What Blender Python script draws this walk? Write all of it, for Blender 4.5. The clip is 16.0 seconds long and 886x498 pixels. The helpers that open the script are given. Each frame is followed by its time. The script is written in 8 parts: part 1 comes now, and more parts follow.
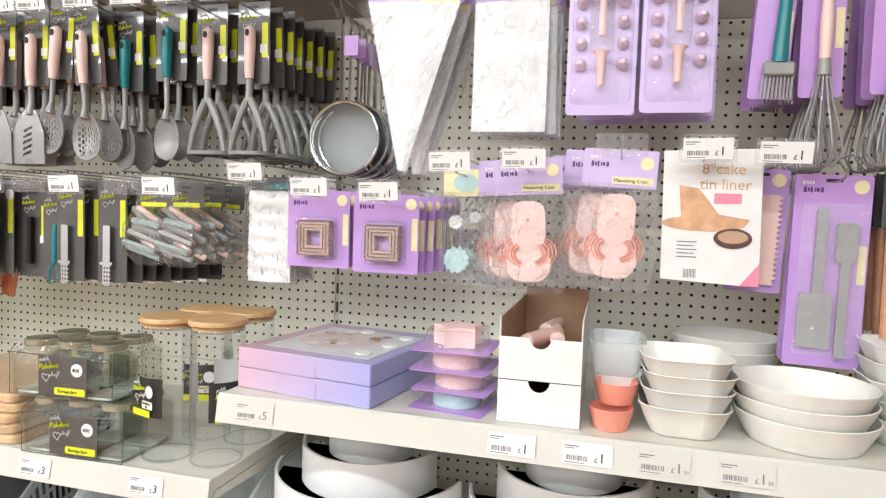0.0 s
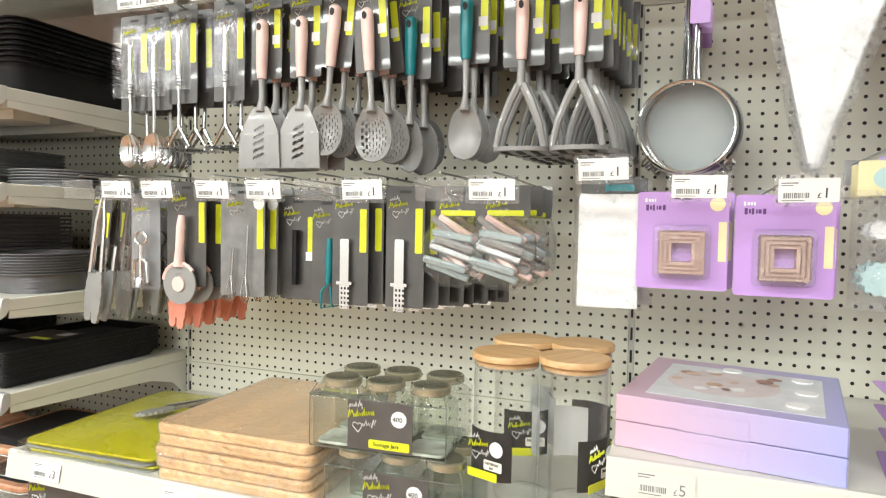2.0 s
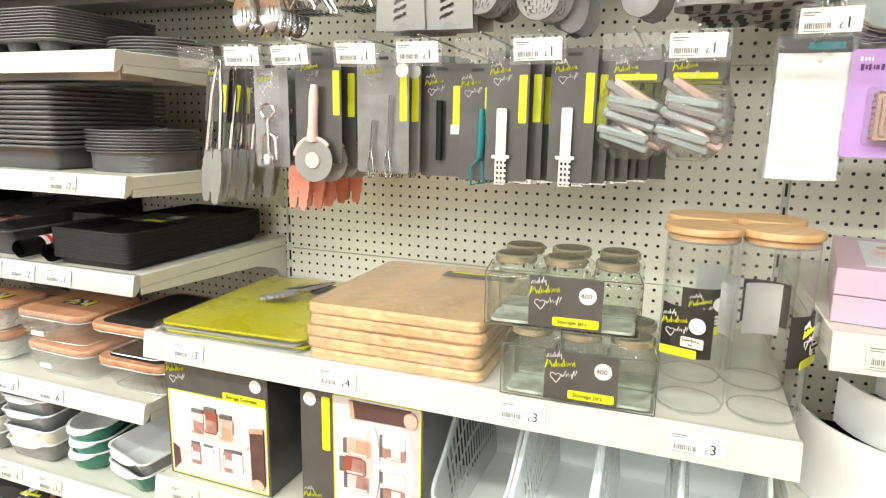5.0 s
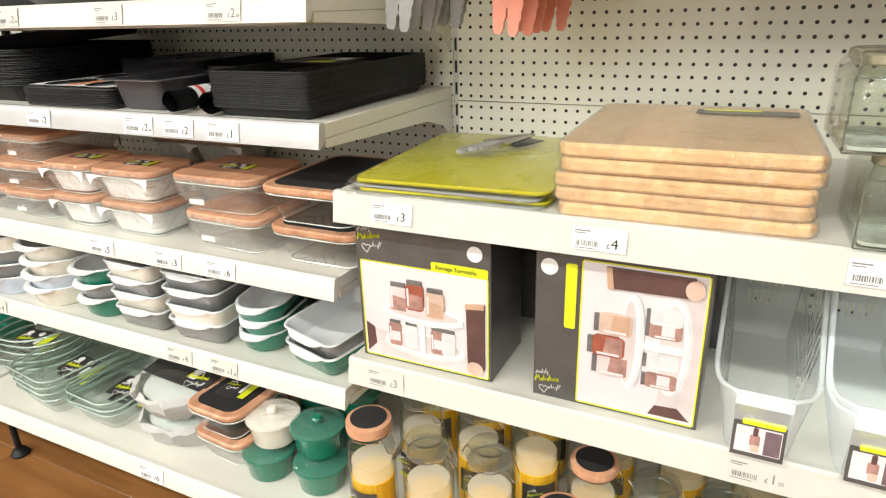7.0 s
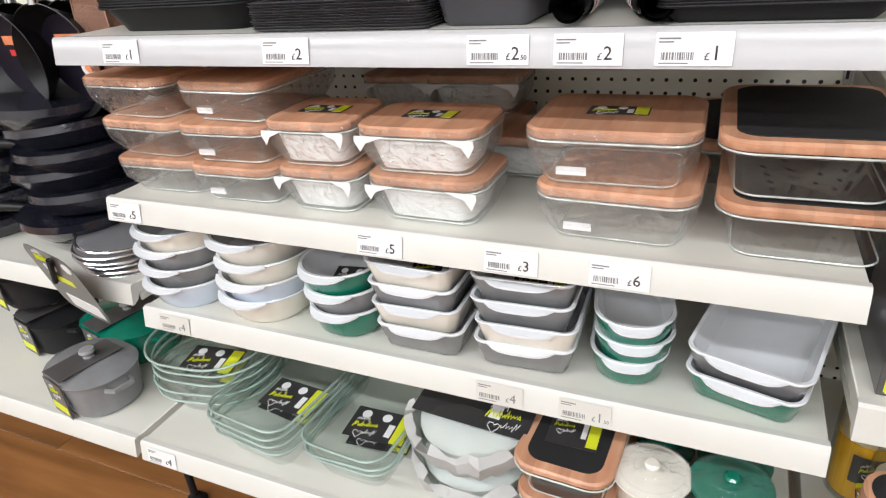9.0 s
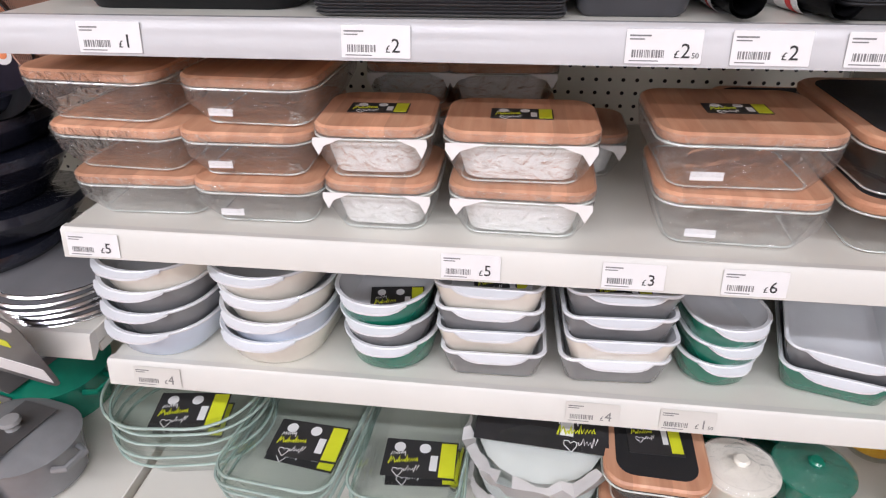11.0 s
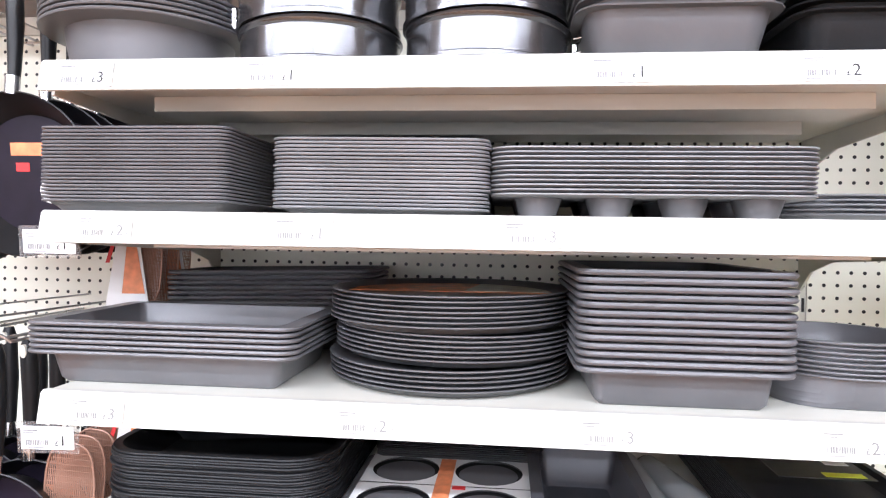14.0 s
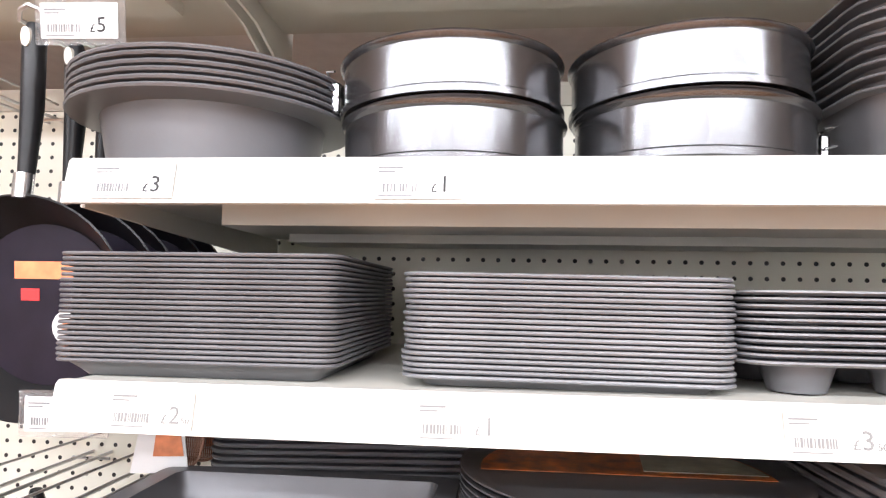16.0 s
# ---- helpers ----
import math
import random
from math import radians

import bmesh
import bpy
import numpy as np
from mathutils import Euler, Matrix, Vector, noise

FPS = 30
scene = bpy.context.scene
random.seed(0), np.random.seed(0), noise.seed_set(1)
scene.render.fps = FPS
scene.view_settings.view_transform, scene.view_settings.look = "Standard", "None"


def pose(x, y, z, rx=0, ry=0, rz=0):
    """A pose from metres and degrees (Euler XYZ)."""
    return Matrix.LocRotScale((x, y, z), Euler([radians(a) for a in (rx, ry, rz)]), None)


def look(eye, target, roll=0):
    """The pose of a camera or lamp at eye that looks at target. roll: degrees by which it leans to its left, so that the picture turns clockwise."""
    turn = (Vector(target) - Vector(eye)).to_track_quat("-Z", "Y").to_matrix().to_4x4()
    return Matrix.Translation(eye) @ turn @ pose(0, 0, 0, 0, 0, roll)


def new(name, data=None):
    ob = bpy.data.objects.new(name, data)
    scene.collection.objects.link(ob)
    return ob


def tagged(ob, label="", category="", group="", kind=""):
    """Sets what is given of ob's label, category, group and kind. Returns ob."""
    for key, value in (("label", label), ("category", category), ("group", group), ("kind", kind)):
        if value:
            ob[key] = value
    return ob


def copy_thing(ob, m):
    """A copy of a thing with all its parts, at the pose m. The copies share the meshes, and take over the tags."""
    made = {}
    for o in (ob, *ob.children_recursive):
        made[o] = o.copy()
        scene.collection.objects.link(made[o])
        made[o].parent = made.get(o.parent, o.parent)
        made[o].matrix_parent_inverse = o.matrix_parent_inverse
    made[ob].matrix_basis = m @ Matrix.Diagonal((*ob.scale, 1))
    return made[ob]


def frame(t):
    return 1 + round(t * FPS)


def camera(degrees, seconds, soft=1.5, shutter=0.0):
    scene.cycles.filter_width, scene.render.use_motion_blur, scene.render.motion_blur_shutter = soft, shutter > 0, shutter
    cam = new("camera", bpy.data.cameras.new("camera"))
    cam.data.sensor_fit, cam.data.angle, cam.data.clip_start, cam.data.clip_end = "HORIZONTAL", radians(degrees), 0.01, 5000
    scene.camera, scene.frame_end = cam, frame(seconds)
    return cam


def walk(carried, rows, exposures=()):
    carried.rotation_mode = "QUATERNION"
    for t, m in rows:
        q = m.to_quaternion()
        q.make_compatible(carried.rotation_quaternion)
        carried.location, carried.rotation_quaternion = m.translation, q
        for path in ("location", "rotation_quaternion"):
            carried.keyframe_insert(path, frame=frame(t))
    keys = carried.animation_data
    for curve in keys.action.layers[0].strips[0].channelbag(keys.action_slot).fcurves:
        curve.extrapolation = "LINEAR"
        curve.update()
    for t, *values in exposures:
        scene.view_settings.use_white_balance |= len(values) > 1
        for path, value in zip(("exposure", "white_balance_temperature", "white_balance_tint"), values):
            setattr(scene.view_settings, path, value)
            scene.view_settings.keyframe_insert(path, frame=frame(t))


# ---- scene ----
cam = camera(69.9, 16.0, soft=1.2)
PATH = [
    (0, (1.729, -1.389, 1.305), (1.213, 0.541, 1.198), 1.9),
    (0.5, (1.612, -1.351, 1.32), (1.128, 0.589, 1.267), 3.3),
    (1, (1.44, -1.34, 1.331), (0.945, 0.597, 1.283), 1.4),
    (1.5, (1.304, -1.341, 1.32), (0.701, 0.564, 1.237), 1.9),
    (2, (1.188, -1.299, 1.293), (0.483, 0.57, 1.206), 1.1),
    (2.5, (1.081, -1.251, 1.291), (0.401, 0.626, 1.169), 2.0),
    (3, (1.022, -1.257, 1.314), (0.332, 0.619, 1.26), 1.8),
    (5.3, (0.916, -1.36, 1.209), (0.202, 0.454, 0.762), 1.2),
    (5.5, (0.906, -1.376, 1.187), (0.194, 0.431, 0.709), 1.6),
    (6, (0.867, -1.378, 1.147), (0.165, 0.39, 0.532), 0.7),
    (6.5, (0.741, -1.331, 1.111), (0.0, 0.395, 0.424), -1.6),
    (7, (0.581, -1.258, 1.11), (-0.249, 0.414, 0.391), -1.8),
    (7.5, (0.388, -1.244, 1.094), (-0.585, 0.336, 0.348), -2.0),
    (8, (0.172, -1.223, 1.088), (-0.713, 0.387, 0.297), -4.4),
    (8.5, (-0.034, -1.192, 1.057), (-0.866, 0.405, 0.186), -2.8),
    (8.7, (-0.087, -1.16, 1.047), (-0.914, 0.434, 0.167), -3.9),
    (11, (-0.52, -1.116, 1.064), (-0.752, 0.6, 0.063), -0.7),
    (11.5, (-0.528, -1.116, 1.129), (-0.839, 0.705, 0.363), -1.4),
    (12, (-0.545, -1.14, 1.197), (-0.877, 0.753, 0.641), -0.6),
    (12.5, (-0.537, -1.17, 1.245), (-0.819, 0.787, 0.946), -0.9),
    (13, (-0.522, -1.185, 1.282), (-0.746, 0.795, 1.105), 0.1),
    (13.5, (-0.514, -1.198, 1.323), (-0.714, 0.79, 1.23), 0.1),
    (14, (-0.534, -1.195, 1.326), (-0.73, 0.795, 1.286), 0.9),
    (14.5, (-0.588, -1.086, 1.331), (-0.846, 0.896, 1.284), -0.5),
    (15, (-0.665, -1.001, 1.354), (-0.891, 0.986, 1.331), 1.1),
    (15.5, (-0.722, -0.975, 1.384), (-0.949, 1.012, 1.422), 0.5),
    (16, (-0.736, -0.963, 1.423), (-0.928, 1.023, 1.57), 1.0),
]
TONES = [(0, -0.92, 6250, 11), (1.5, -0.82, 6350, 8), (3, -0.7, 6450, 5), (5.5, -0.68, 6650, 5), (6.5, -0.8, 6700, 7), (8.5, -1.12, 6150, 12), (11, -1.38, 6050, 22), (12, -0.78, 5600, 25), (13, -0.16, 5600, 19), (16, -0.12, 6050, 18)]
walk(cam, [(t, look(eye, target, roll)) for t, eye, target, roll in PATH], TONES)

# ---------------------------------------------------------------- world and light
world = bpy.data.worlds.new("shop_air")
scene.world = world
world.use_nodes = True
world.node_tree.nodes["Background"].inputs[0].default_value = (0.9, 0.95, 1.0, 1)
world.node_tree.nodes["Background"].inputs[1].default_value = 0.15

LAMP_W = 74.0


def ceiling_lamp(x, y):
    lamp = bpy.data.lights.new("tube_light", "AREA")
    lamp.shape, lamp.size, lamp.size_y, lamp.energy = "RECTANGLE", 1.5, 0.16, LAMP_W
    lamp.color = (0.97, 1.0, 0.965)
    ob = new("tube_light", lamp)
    ob.matrix_basis = pose(x, y, 2.93)
    return ob


# ---------------------------------------------------------------- materials
MATS = {}
CLEAR = ("glass", "greenish_glass", "shrink_film", "poly_bag", "frosted_plastic", "blister_plastic", "clear_wrap", "jar_glass")


def mat(name, color, rough=0.5, metal=0.0, vary=0.06, scale=30.0, bump=0.05, coat=0.0, spec=0.5, fine=300.0, island=0.0):
    if name in MATS:
        return MATS[name]
    m = bpy.data.materials.new(name)
    m.use_nodes = True
    nt = m.node_tree
    N, L = nt.nodes, nt.links
    b = N["Principled BSDF"]
    tc = N.new("ShaderNodeTexCoord")
    n1 = N.new("ShaderNodeTexNoise")
    n1.inputs["Scale"].default_value, n1.inputs["Detail"].default_value = scale, 5
    n2 = N.new("ShaderNodeTexNoise")
    n2.inputs["Scale"].default_value, n2.inputs["Detail"].default_value = fine, 2
    L.new(tc.outputs["Object"], n1.inputs["Vector"])
    L.new(tc.outputs["Object"], n2.inputs["Vector"])
    ramp = N.new("ShaderNodeMapRange")
    ramp.inputs["From Min"].default_value, ramp.inputs["From Max"].default_value = 0.3, 0.7
    ramp.inputs["To Min"].default_value, ramp.inputs["To Max"].default_value = 1 - vary, 1 + vary
    L.new(n1.outputs["Fac"], ramp.inputs["Value"])
    val = ramp.outputs["Result"]
    if island:
        info = N.new("ShaderNodeObjectInfo")
        r2 = N.new("ShaderNodeMapRange")
        r2.inputs["To Min"].default_value, r2.inputs["To Max"].default_value = 1 - island, 1 + island
        L.new(info.outputs["Random"], r2.inputs["Value"])
        mu = N.new("ShaderNodeMath")
        mu.operation = "MULTIPLY"
        L.new(val, mu.inputs[0])
        L.new(r2.outputs["Result"], mu.inputs[1])
        val = mu.outputs[0]
    mix = N.new("ShaderNodeVectorMath")
    mix.operation = "SCALE"
    mix.inputs[0].default_value = color
    L.new(val, mix.inputs["Scale"])
    L.new(mix.outputs["Vector"], b.inputs["Base Color"])
    rr_ = N.new("ShaderNodeMapRange")
    rr_.inputs["To Min"].default_value, rr_.inputs["To Max"].default_value = max(0.02, rough - 0.08), min(1, rough + 0.08)
    L.new(n1.outputs["Fac"], rr_.inputs["Value"])
    L.new(rr_.outputs["Result"], b.inputs["Roughness"])
    b.inputs["Metallic"].default_value = metal
    b.inputs["Coat Weight"].default_value = coat
    b.inputs["Specular IOR Level"].default_value = spec
    if bump:
        bp = N.new("ShaderNodeBump")
        bp.inputs["Strength"].default_value, bp.inputs["Distance"].default_value = bump, 0.002
        L.new(n2.outputs["Fac"], bp.inputs["Height"])
        L.new(bp.outputs["Normal"], b.inputs["Normal"])
    MATS[name] = m
    return m


def clear(name, tint=(0.95, 0.98, 0.96), gloss=1.0, rough=0.03, milk=0.0, ior=1.45, crinkle=0.0):
    """A thin clear wall: tinted see-through, Fresnel gloss and a little milky scatter; crinkled film also gets painted
    glint streaks.
    """
    if name in MATS:
        return MATS[name]
    m = bpy.data.materials.new(name)
    m.use_nodes = True
    nt = m.node_tree
    N, L = nt.nodes, nt.links
    out = N["Material Output"]
    N.remove(N["Principled BSDF"])
    tr, gl, fr = N.new("ShaderNodeBsdfTransparent"), N.new("ShaderNodeBsdfGlossy"), N.new("ShaderNodeLayerWeight")
    tr.inputs["Color"].default_value = (*tint, 1)
    gl.inputs["Roughness"].default_value = rough
    fr.inputs["Blend"].default_value = 0.5
    base = tr.outputs[0]
    if milk:
        df = N.new("ShaderNodeBsdfDiffuse")
        df.inputs["Color"].default_value = (0.87, 0.90, 0.91, 1)
        tl = N.new("ShaderNodeBsdfTranslucent")
        tl.inputs["Color"].default_value = (0.87, 0.90, 0.91, 1)
        m0, m1 = N.new("ShaderNodeMixShader"), N.new("ShaderNodeMixShader")
        L.new(df.outputs[0], m0.inputs[1])
        L.new(tl.outputs[0], m0.inputs[2])
        m1.inputs[0].default_value = milk
        L.new(base, m1.inputs[1])
        L.new(m0.outputs[0], m1.inputs[2])
        base = m1.outputs[0]
    mx = N.new("ShaderNodeMixShader")
    if crinkle:
        tc, n1, bp = N.new("ShaderNodeTexCoord"), N.new("ShaderNodeTexNoise"), N.new("ShaderNodeBump")
        n1.inputs["Scale"].default_value, n1.inputs["Detail"].default_value = 45, 4
        n1.inputs["Distortion"].default_value = 1.5
        bp.inputs["Strength"].default_value, bp.inputs["Distance"].default_value = crinkle, 0.02
        L.new(tc.outputs["Object"], n1.inputs["Vector"])
        L.new(n1.outputs["Fac"], bp.inputs["Height"])
        L.new(bp.outputs["Normal"], gl.inputs["Normal"])
        L.new(bp.outputs["Normal"], fr.inputs["Normal"])
        if milk:
            # white noise streaks in the scatter stand in for glints on the creases
            n3, cr = N.new("ShaderNodeTexNoise"), N.new("ShaderNodeMapRange")
            n3.inputs["Scale"].default_value, n3.inputs["Detail"].default_value = 28, 3
            n3.inputs["Distortion"].default_value = 3.5
            L.new(tc.outputs["Object"], n3.inputs["Vector"])
            cr.inputs["From Min"].default_value, cr.inputs["From Max"].default_value = 0.60, 0.72
            cr.inputs["To Min"].default_value, cr.inputs["To Max"].default_value = milk, milk + 0.17 * crinkle
            L.new(n3.outputs["Fac"], cr.inputs["Value"])
            L.new(cr.outputs["Result"], m1.inputs[0])
    pw, mul = N.new("ShaderNodeMath"), N.new("ShaderNodeMath")
    pw.operation, mul.operation = "POWER", "MULTIPLY_ADD"
    pw.inputs[1].default_value = 2.6
    mul.inputs[1].default_value, mul.inputs[2].default_value = 0.7 * gloss, 0.04 * gloss
    L.new(fr.outputs["Facing"], pw.inputs[0])
    L.new(pw.outputs[0], mul.inputs[0])
    L.new(mul.outputs[0], mx.inputs[0])
    L.new(base, mx.inputs[1])
    L.new(gl.outputs[0], mx.inputs[2])
    L.new(mx.outputs[0], out.inputs["Surface"])
    MATS[name] = m
    return m


def wood(name, light, dark, scale=6.0, stretch=(1, 14, 14), rough=0.5, coat=0.0, island=0.12, strip=0.0):
    if name in MATS:
        return MATS[name]
    m = bpy.data.materials.new(name)
    m.use_nodes = True
    nt = m.node_tree
    N, L = nt.nodes, nt.links
    b = N["Principled BSDF"]
    tc, mp, n1, cr = N.new("ShaderNodeTexCoord"), N.new("ShaderNodeMapping"), N.new("ShaderNodeTexNoise"), N.new("ShaderNodeValToRGB")
    info, add = N.new("ShaderNodeObjectInfo"), N.new("ShaderNodeVectorMath")
    mp.inputs["Scale"].default_value = stretch
    n1.inputs["Scale"].default_value, n1.inputs["Detail"].default_value = scale, 6
    L.new(tc.outputs["Object"], add.inputs[0])
    L.new(info.outputs["Random"], add.inputs[1])
    L.new(add.outputs["Vector"], mp.inputs["Vector"])
    L.new(mp.outputs["Vector"], n1.inputs["Vector"])
    L.new(n1.outputs["Fac"], cr.inputs["Fac"])
    cr.color_ramp.elements[0].position, cr.color_ramp.elements[1].position = 0.32, 0.68
    cr.color_ramp.elements[0].color, cr.color_ramp.elements[1].color = (*dark, 1), (*light, 1)
    hsv = N.new("ShaderNodeHueSaturation")
    r2 = N.new("ShaderNodeMapRange")
    r2.inputs["To Min"].default_value, r2.inputs["To Max"].default_value = 1 - island, 1 + island
    L.new(info.outputs["Random"], r2.inputs["Value"])
    val = r2.outputs["Result"]
    if strip:
        sep, div, flo, seed, wn, r3, mu = [N.new("ShaderNode" + k) for k in ("SeparateXYZ", "Math", "Math", "Math", "TexWhiteNoise", "MapRange", "Math")]
        div.operation, flo.operation, mu.operation = "DIVIDE", "FLOOR", "MULTIPLY"
        div.inputs[1].default_value = strip
        wn.noise_dimensions = "1D"
        r3.inputs["To Min"].default_value, r3.inputs["To Max"].default_value = 0.86, 1.12
        L.new(tc.outputs["Object"], sep.inputs[0])
        L.new(sep.outputs["X"], div.inputs[0])
        L.new(div.outputs[0], flo.inputs[0])
        L.new(flo.outputs[0], seed.inputs[0])
        L.new(info.outputs["Random"], seed.inputs[1])
        L.new(seed.outputs[0], wn.inputs["W"])
        L.new(wn.outputs["Value"], r3.inputs["Value"])
        L.new(r3.outputs["Result"], mu.inputs[0])
        L.new(val, mu.inputs[1])
        val = mu.outputs[0]
    L.new(val, hsv.inputs["Value"])
    L.new(cr.outputs["Color"], hsv.inputs["Color"])
    L.new(hsv.outputs["Color"], b.inputs["Base Color"])
    b.inputs["Roughness"].default_value = rough
    b.inputs["Coat Weight"].default_value = coat
    bp = N.new("ShaderNodeBump")
    bp.inputs["Strength"].default_value, bp.inputs["Distance"].default_value = 0.12, 0.002
    L.new(n1.outputs["Fac"], bp.inputs["Height"])
    L.new(bp.outputs["Normal"], b.inputs["Normal"])
    MATS[name] = m
    return m


PITCH = 1.1 / 48


def pegboard_mat():
    m = mat("pegboard_enamel", (0.81, 0.79, 0.68), 0.42, vary=0.05, scale=3.0, bump=0.04)
    nt = m.node_tree
    N, L = nt.nodes, nt.links
    b = N["Principled BSDF"]
    tc = N.new("ShaderNodeTexCoord")
    mod = N.new("ShaderNodeVectorMath")
    mod.operation = "MODULO"
    off = N.new("ShaderNodeVectorMath")
    off.inputs[1].default_value = (300 * PITCH, 0, 300 * PITCH)
    L.new(tc.outputs["Object"], off.inputs[0])
    L.new(off.outputs["Vector"], mod.inputs[0])
    mod.inputs[1].default_value = (PITCH, 10, PITCH)
    mul = N.new("ShaderNodeVectorMath")
    mul.operation = "MULTIPLY"
    mul.inputs[1].default_value = (1, 0, 1)
    L.new(mod.outputs["Vector"], mul.inputs[0])
    dist = N.new("ShaderNodeVectorMath")
    dist.operation = "DISTANCE"
    dist.inputs[1].default_value = (PITCH / 2, 0, PITCH / 2)
    L.new(mul.outputs["Vector"], dist.inputs[0])
    gt = N.new("ShaderNodeMapRange")
    gt.inputs["From Min"].default_value, gt.inputs["From Max"].default_value = 0.0030, 0.0036
    L.new(dist.outputs["Value"], gt.inputs["Value"])
    old = b.inputs["Base Color"].links[0].from_socket
    mx = N.new("ShaderNodeMix")
    mx.data_type = "RGBA"
    mx.inputs["A"].default_value = (0.012, 0.011, 0.01, 1)
    L.new(gt.outputs["Result"], mx.inputs["Factor"])
    L.new(old, mx.inputs["B"])
    L.new(mx.outputs["Result"], b.inputs["Base Color"])
    return m


M_PEG = pegboard_mat()
M_ENAMEL = mat("cream_enamel", (0.64, 0.625, 0.56), 0.35, vary=0.04, scale=5, bump=0.03)
M_LIP = mat("white_lip_enamel", (0.60, 0.59, 0.545), 0.35, vary=0.04, scale=7, bump=0.03)
M_STRIP = mat("grey_ticket_plastic", (0.46, 0.455, 0.46), 0.22, vary=0.05, scale=9, bump=0.03)
M_SLOT = mat("slot_black", (0.02, 0.02, 0.02), 0.7)
M_FLOOR = wood("floor_oak", (0.28, 0.122, 0.038), (0.17, 0.07, 0.021), 3.0, (1, 9, 9), 0.33, 0.3, 0.07)
M_CEIL = mat("ceiling_tile", (0.8, 0.79, 0.76), 0.8, vary=0.05, scale=8, bump=0.3, fine=120)
M_WALL = mat("shop_wall_paint", (0.74, 0.74, 0.73), 0.7, vary=0.05, scale=2, bump=0.1)
M_TIN = mat("nonstick_grey", (0.135, 0.133, 0.14), 0.38, 0.25, 0.10, 14, 0.05, island=0.12)
M_TINB = mat("nonstick_black", (0.011, 0.011, 0.012), 0.45, 0.0, 0.12, 14, 0.06, island=0.15, spec=0.22)
M_TINL = mat("bare_tin_grey", (0.22, 0.22, 0.23), 0.40, 0.3, 0.1, 14, 0.04, island=0.12)
M_SPRING = mat("springform_steel", (0.15, 0.15, 0.156), 0.22, 0.9, 0.06, 20, 0.02)
M_SLATE = mat("nonstick_slate", (0.075, 0.075, 0.085), 0.4, 0.3, 0.1, 14, 0.05)
M_CHROME = mat("chrome", (0.66, 0.67, 0.68), 0.17, 1.0, 0.04, 20, 0.0)
M_WIRE = mat("zinc_wire", (0.5, 0.5, 0.5), 0.3, 0.9, 0.1, 40, 0.02)
M_BAMBOO = wood("bamboo", (0.61, 0.335, 0.205), (0.51, 0.245, 0.14), 5.0, (16, 2, 16), 0.42, strip=0.017)
M_BOARD = wood("acacia_board", (0.70, 0.46, 0.235), (0.56, 0.335, 0.15), 4.0, (14, 1.5, 14), 0.3, 0.3, strip=0.036)
M_GLASS = clear("glass", (0.985, 0.992, 0.986), 0.75, 0.02, 0.015)
M_GREEN_GLASS = clear("greenish_glass", (0.955, 0.985, 0.97), 0.95, 0.015)
M_JARG = clear("jar_glass", (0.895, 0.91, 0.87), 0.7, 0.02)
M_RIMG = mat("glass_rim_green", (0.33, 0.42, 0.375), 0.08, vary=0.25, scale=14, bump=0, coat=1.0)
# opaque pale colour that paints the bright highlight along clear glass edges
M_EDGE = mat("glass_edge_highlight", (0.60, 0.645, 0.605), 0.08, vary=0.3, scale=25, bump=0, coat=1.0)
M_SEAM = mat("smoky_wrap_seam", (0.13, 0.145, 0.12), 0.12, vary=0.5, scale=60, bump=0, coat=0.8)
M_BASEG = mat("thick_glass_base", (0.46, 0.51, 0.46), 0.1, vary=0.35, scale=40, bump=0, coat=0.6)
M_WRAP = clear("clear_wrap", (0.997, 0.997, 0.997), 0.7, 0.05, 0.0, 1.5, 0.25)
M_FILM = clear("shrink_film", (0.998, 0.998, 0.998), 1.1, 0.05, 0.10, 1.5, 1.0)
M_BAG = clear("poly_bag", (0.99, 0.99, 0.99), 0.9, 0.1, 0.03, 1.5, 0.9)
M_BIN = clear("frosted_plastic", (0.98, 0.99, 0.99), 0.75, 0.14, 0.6)
M_BLISTER = clear("blister_plastic", (0.99, 0.985, 0.99), 1.0, 0.06, 0.08, 1.5, 0.5)
M_BLACK = mat("black_card", (0.030, 0.029, 0.030), 0.45, vary=0.15, scale=25)
M_CARD = mat("charcoal_card", (0.072, 0.069, 0.068), 0.34, vary=0.2, scale=18, coat=0.4)
M_LIME = mat("lime_print", (0.66, 0.70, 0.02), 0.4, vary=0.05)
M_WHITE = mat("white_card", (0.74, 0.74, 0.735), 0.5, vary=0.03, bump=0.02)
M_INK = mat("black_ink", (0.02, 0.02, 0.02), 0.6, bump=0)
M_GREYINK = mat("grey_ink", (0.18, 0.18, 0.18), 0.6, bump=0)
# ink copy with glare put into its colour, for tickets on overbright edges
M_FAINT = mat("glare_paled_ink", (0.20, 0.197, 0.19), 0.6, bump=0)
M_PAPER = mat("tissue_paper", (0.78, 0.77, 0.75), 0.8, vary=0.03, scale=30, bump=0.2, fine=60)
M_GLAZE = mat("white_glaze", (0.70, 0.715, 0.735), 0.14, vary=0.03, coat=0.5, bump=0)
M_GREYG = mat("grey_glaze", (0.20, 0.205, 0.21), 0.2, vary=0.08, coat=0.5, bump=0)
M_CREAMG = mat("cream_glaze", (0.78, 0.74, 0.65), 0.18, vary=0.04, coat=0.5, bump=0)
M_BLUEG = mat("pale_blue_glaze", (0.56, 0.64, 0.76), 0.18, vary=0.04, coat=0.5, bump=0)
M_GREENG = mat("green_glaze", (0.005, 0.16, 0.10), 0.2, vary=0.1, coat=0.5, bump=0)
M_ORANGE = mat("orange_print", (0.72, 0.24, 0.10), 0.5, vary=0.2, scale=60)
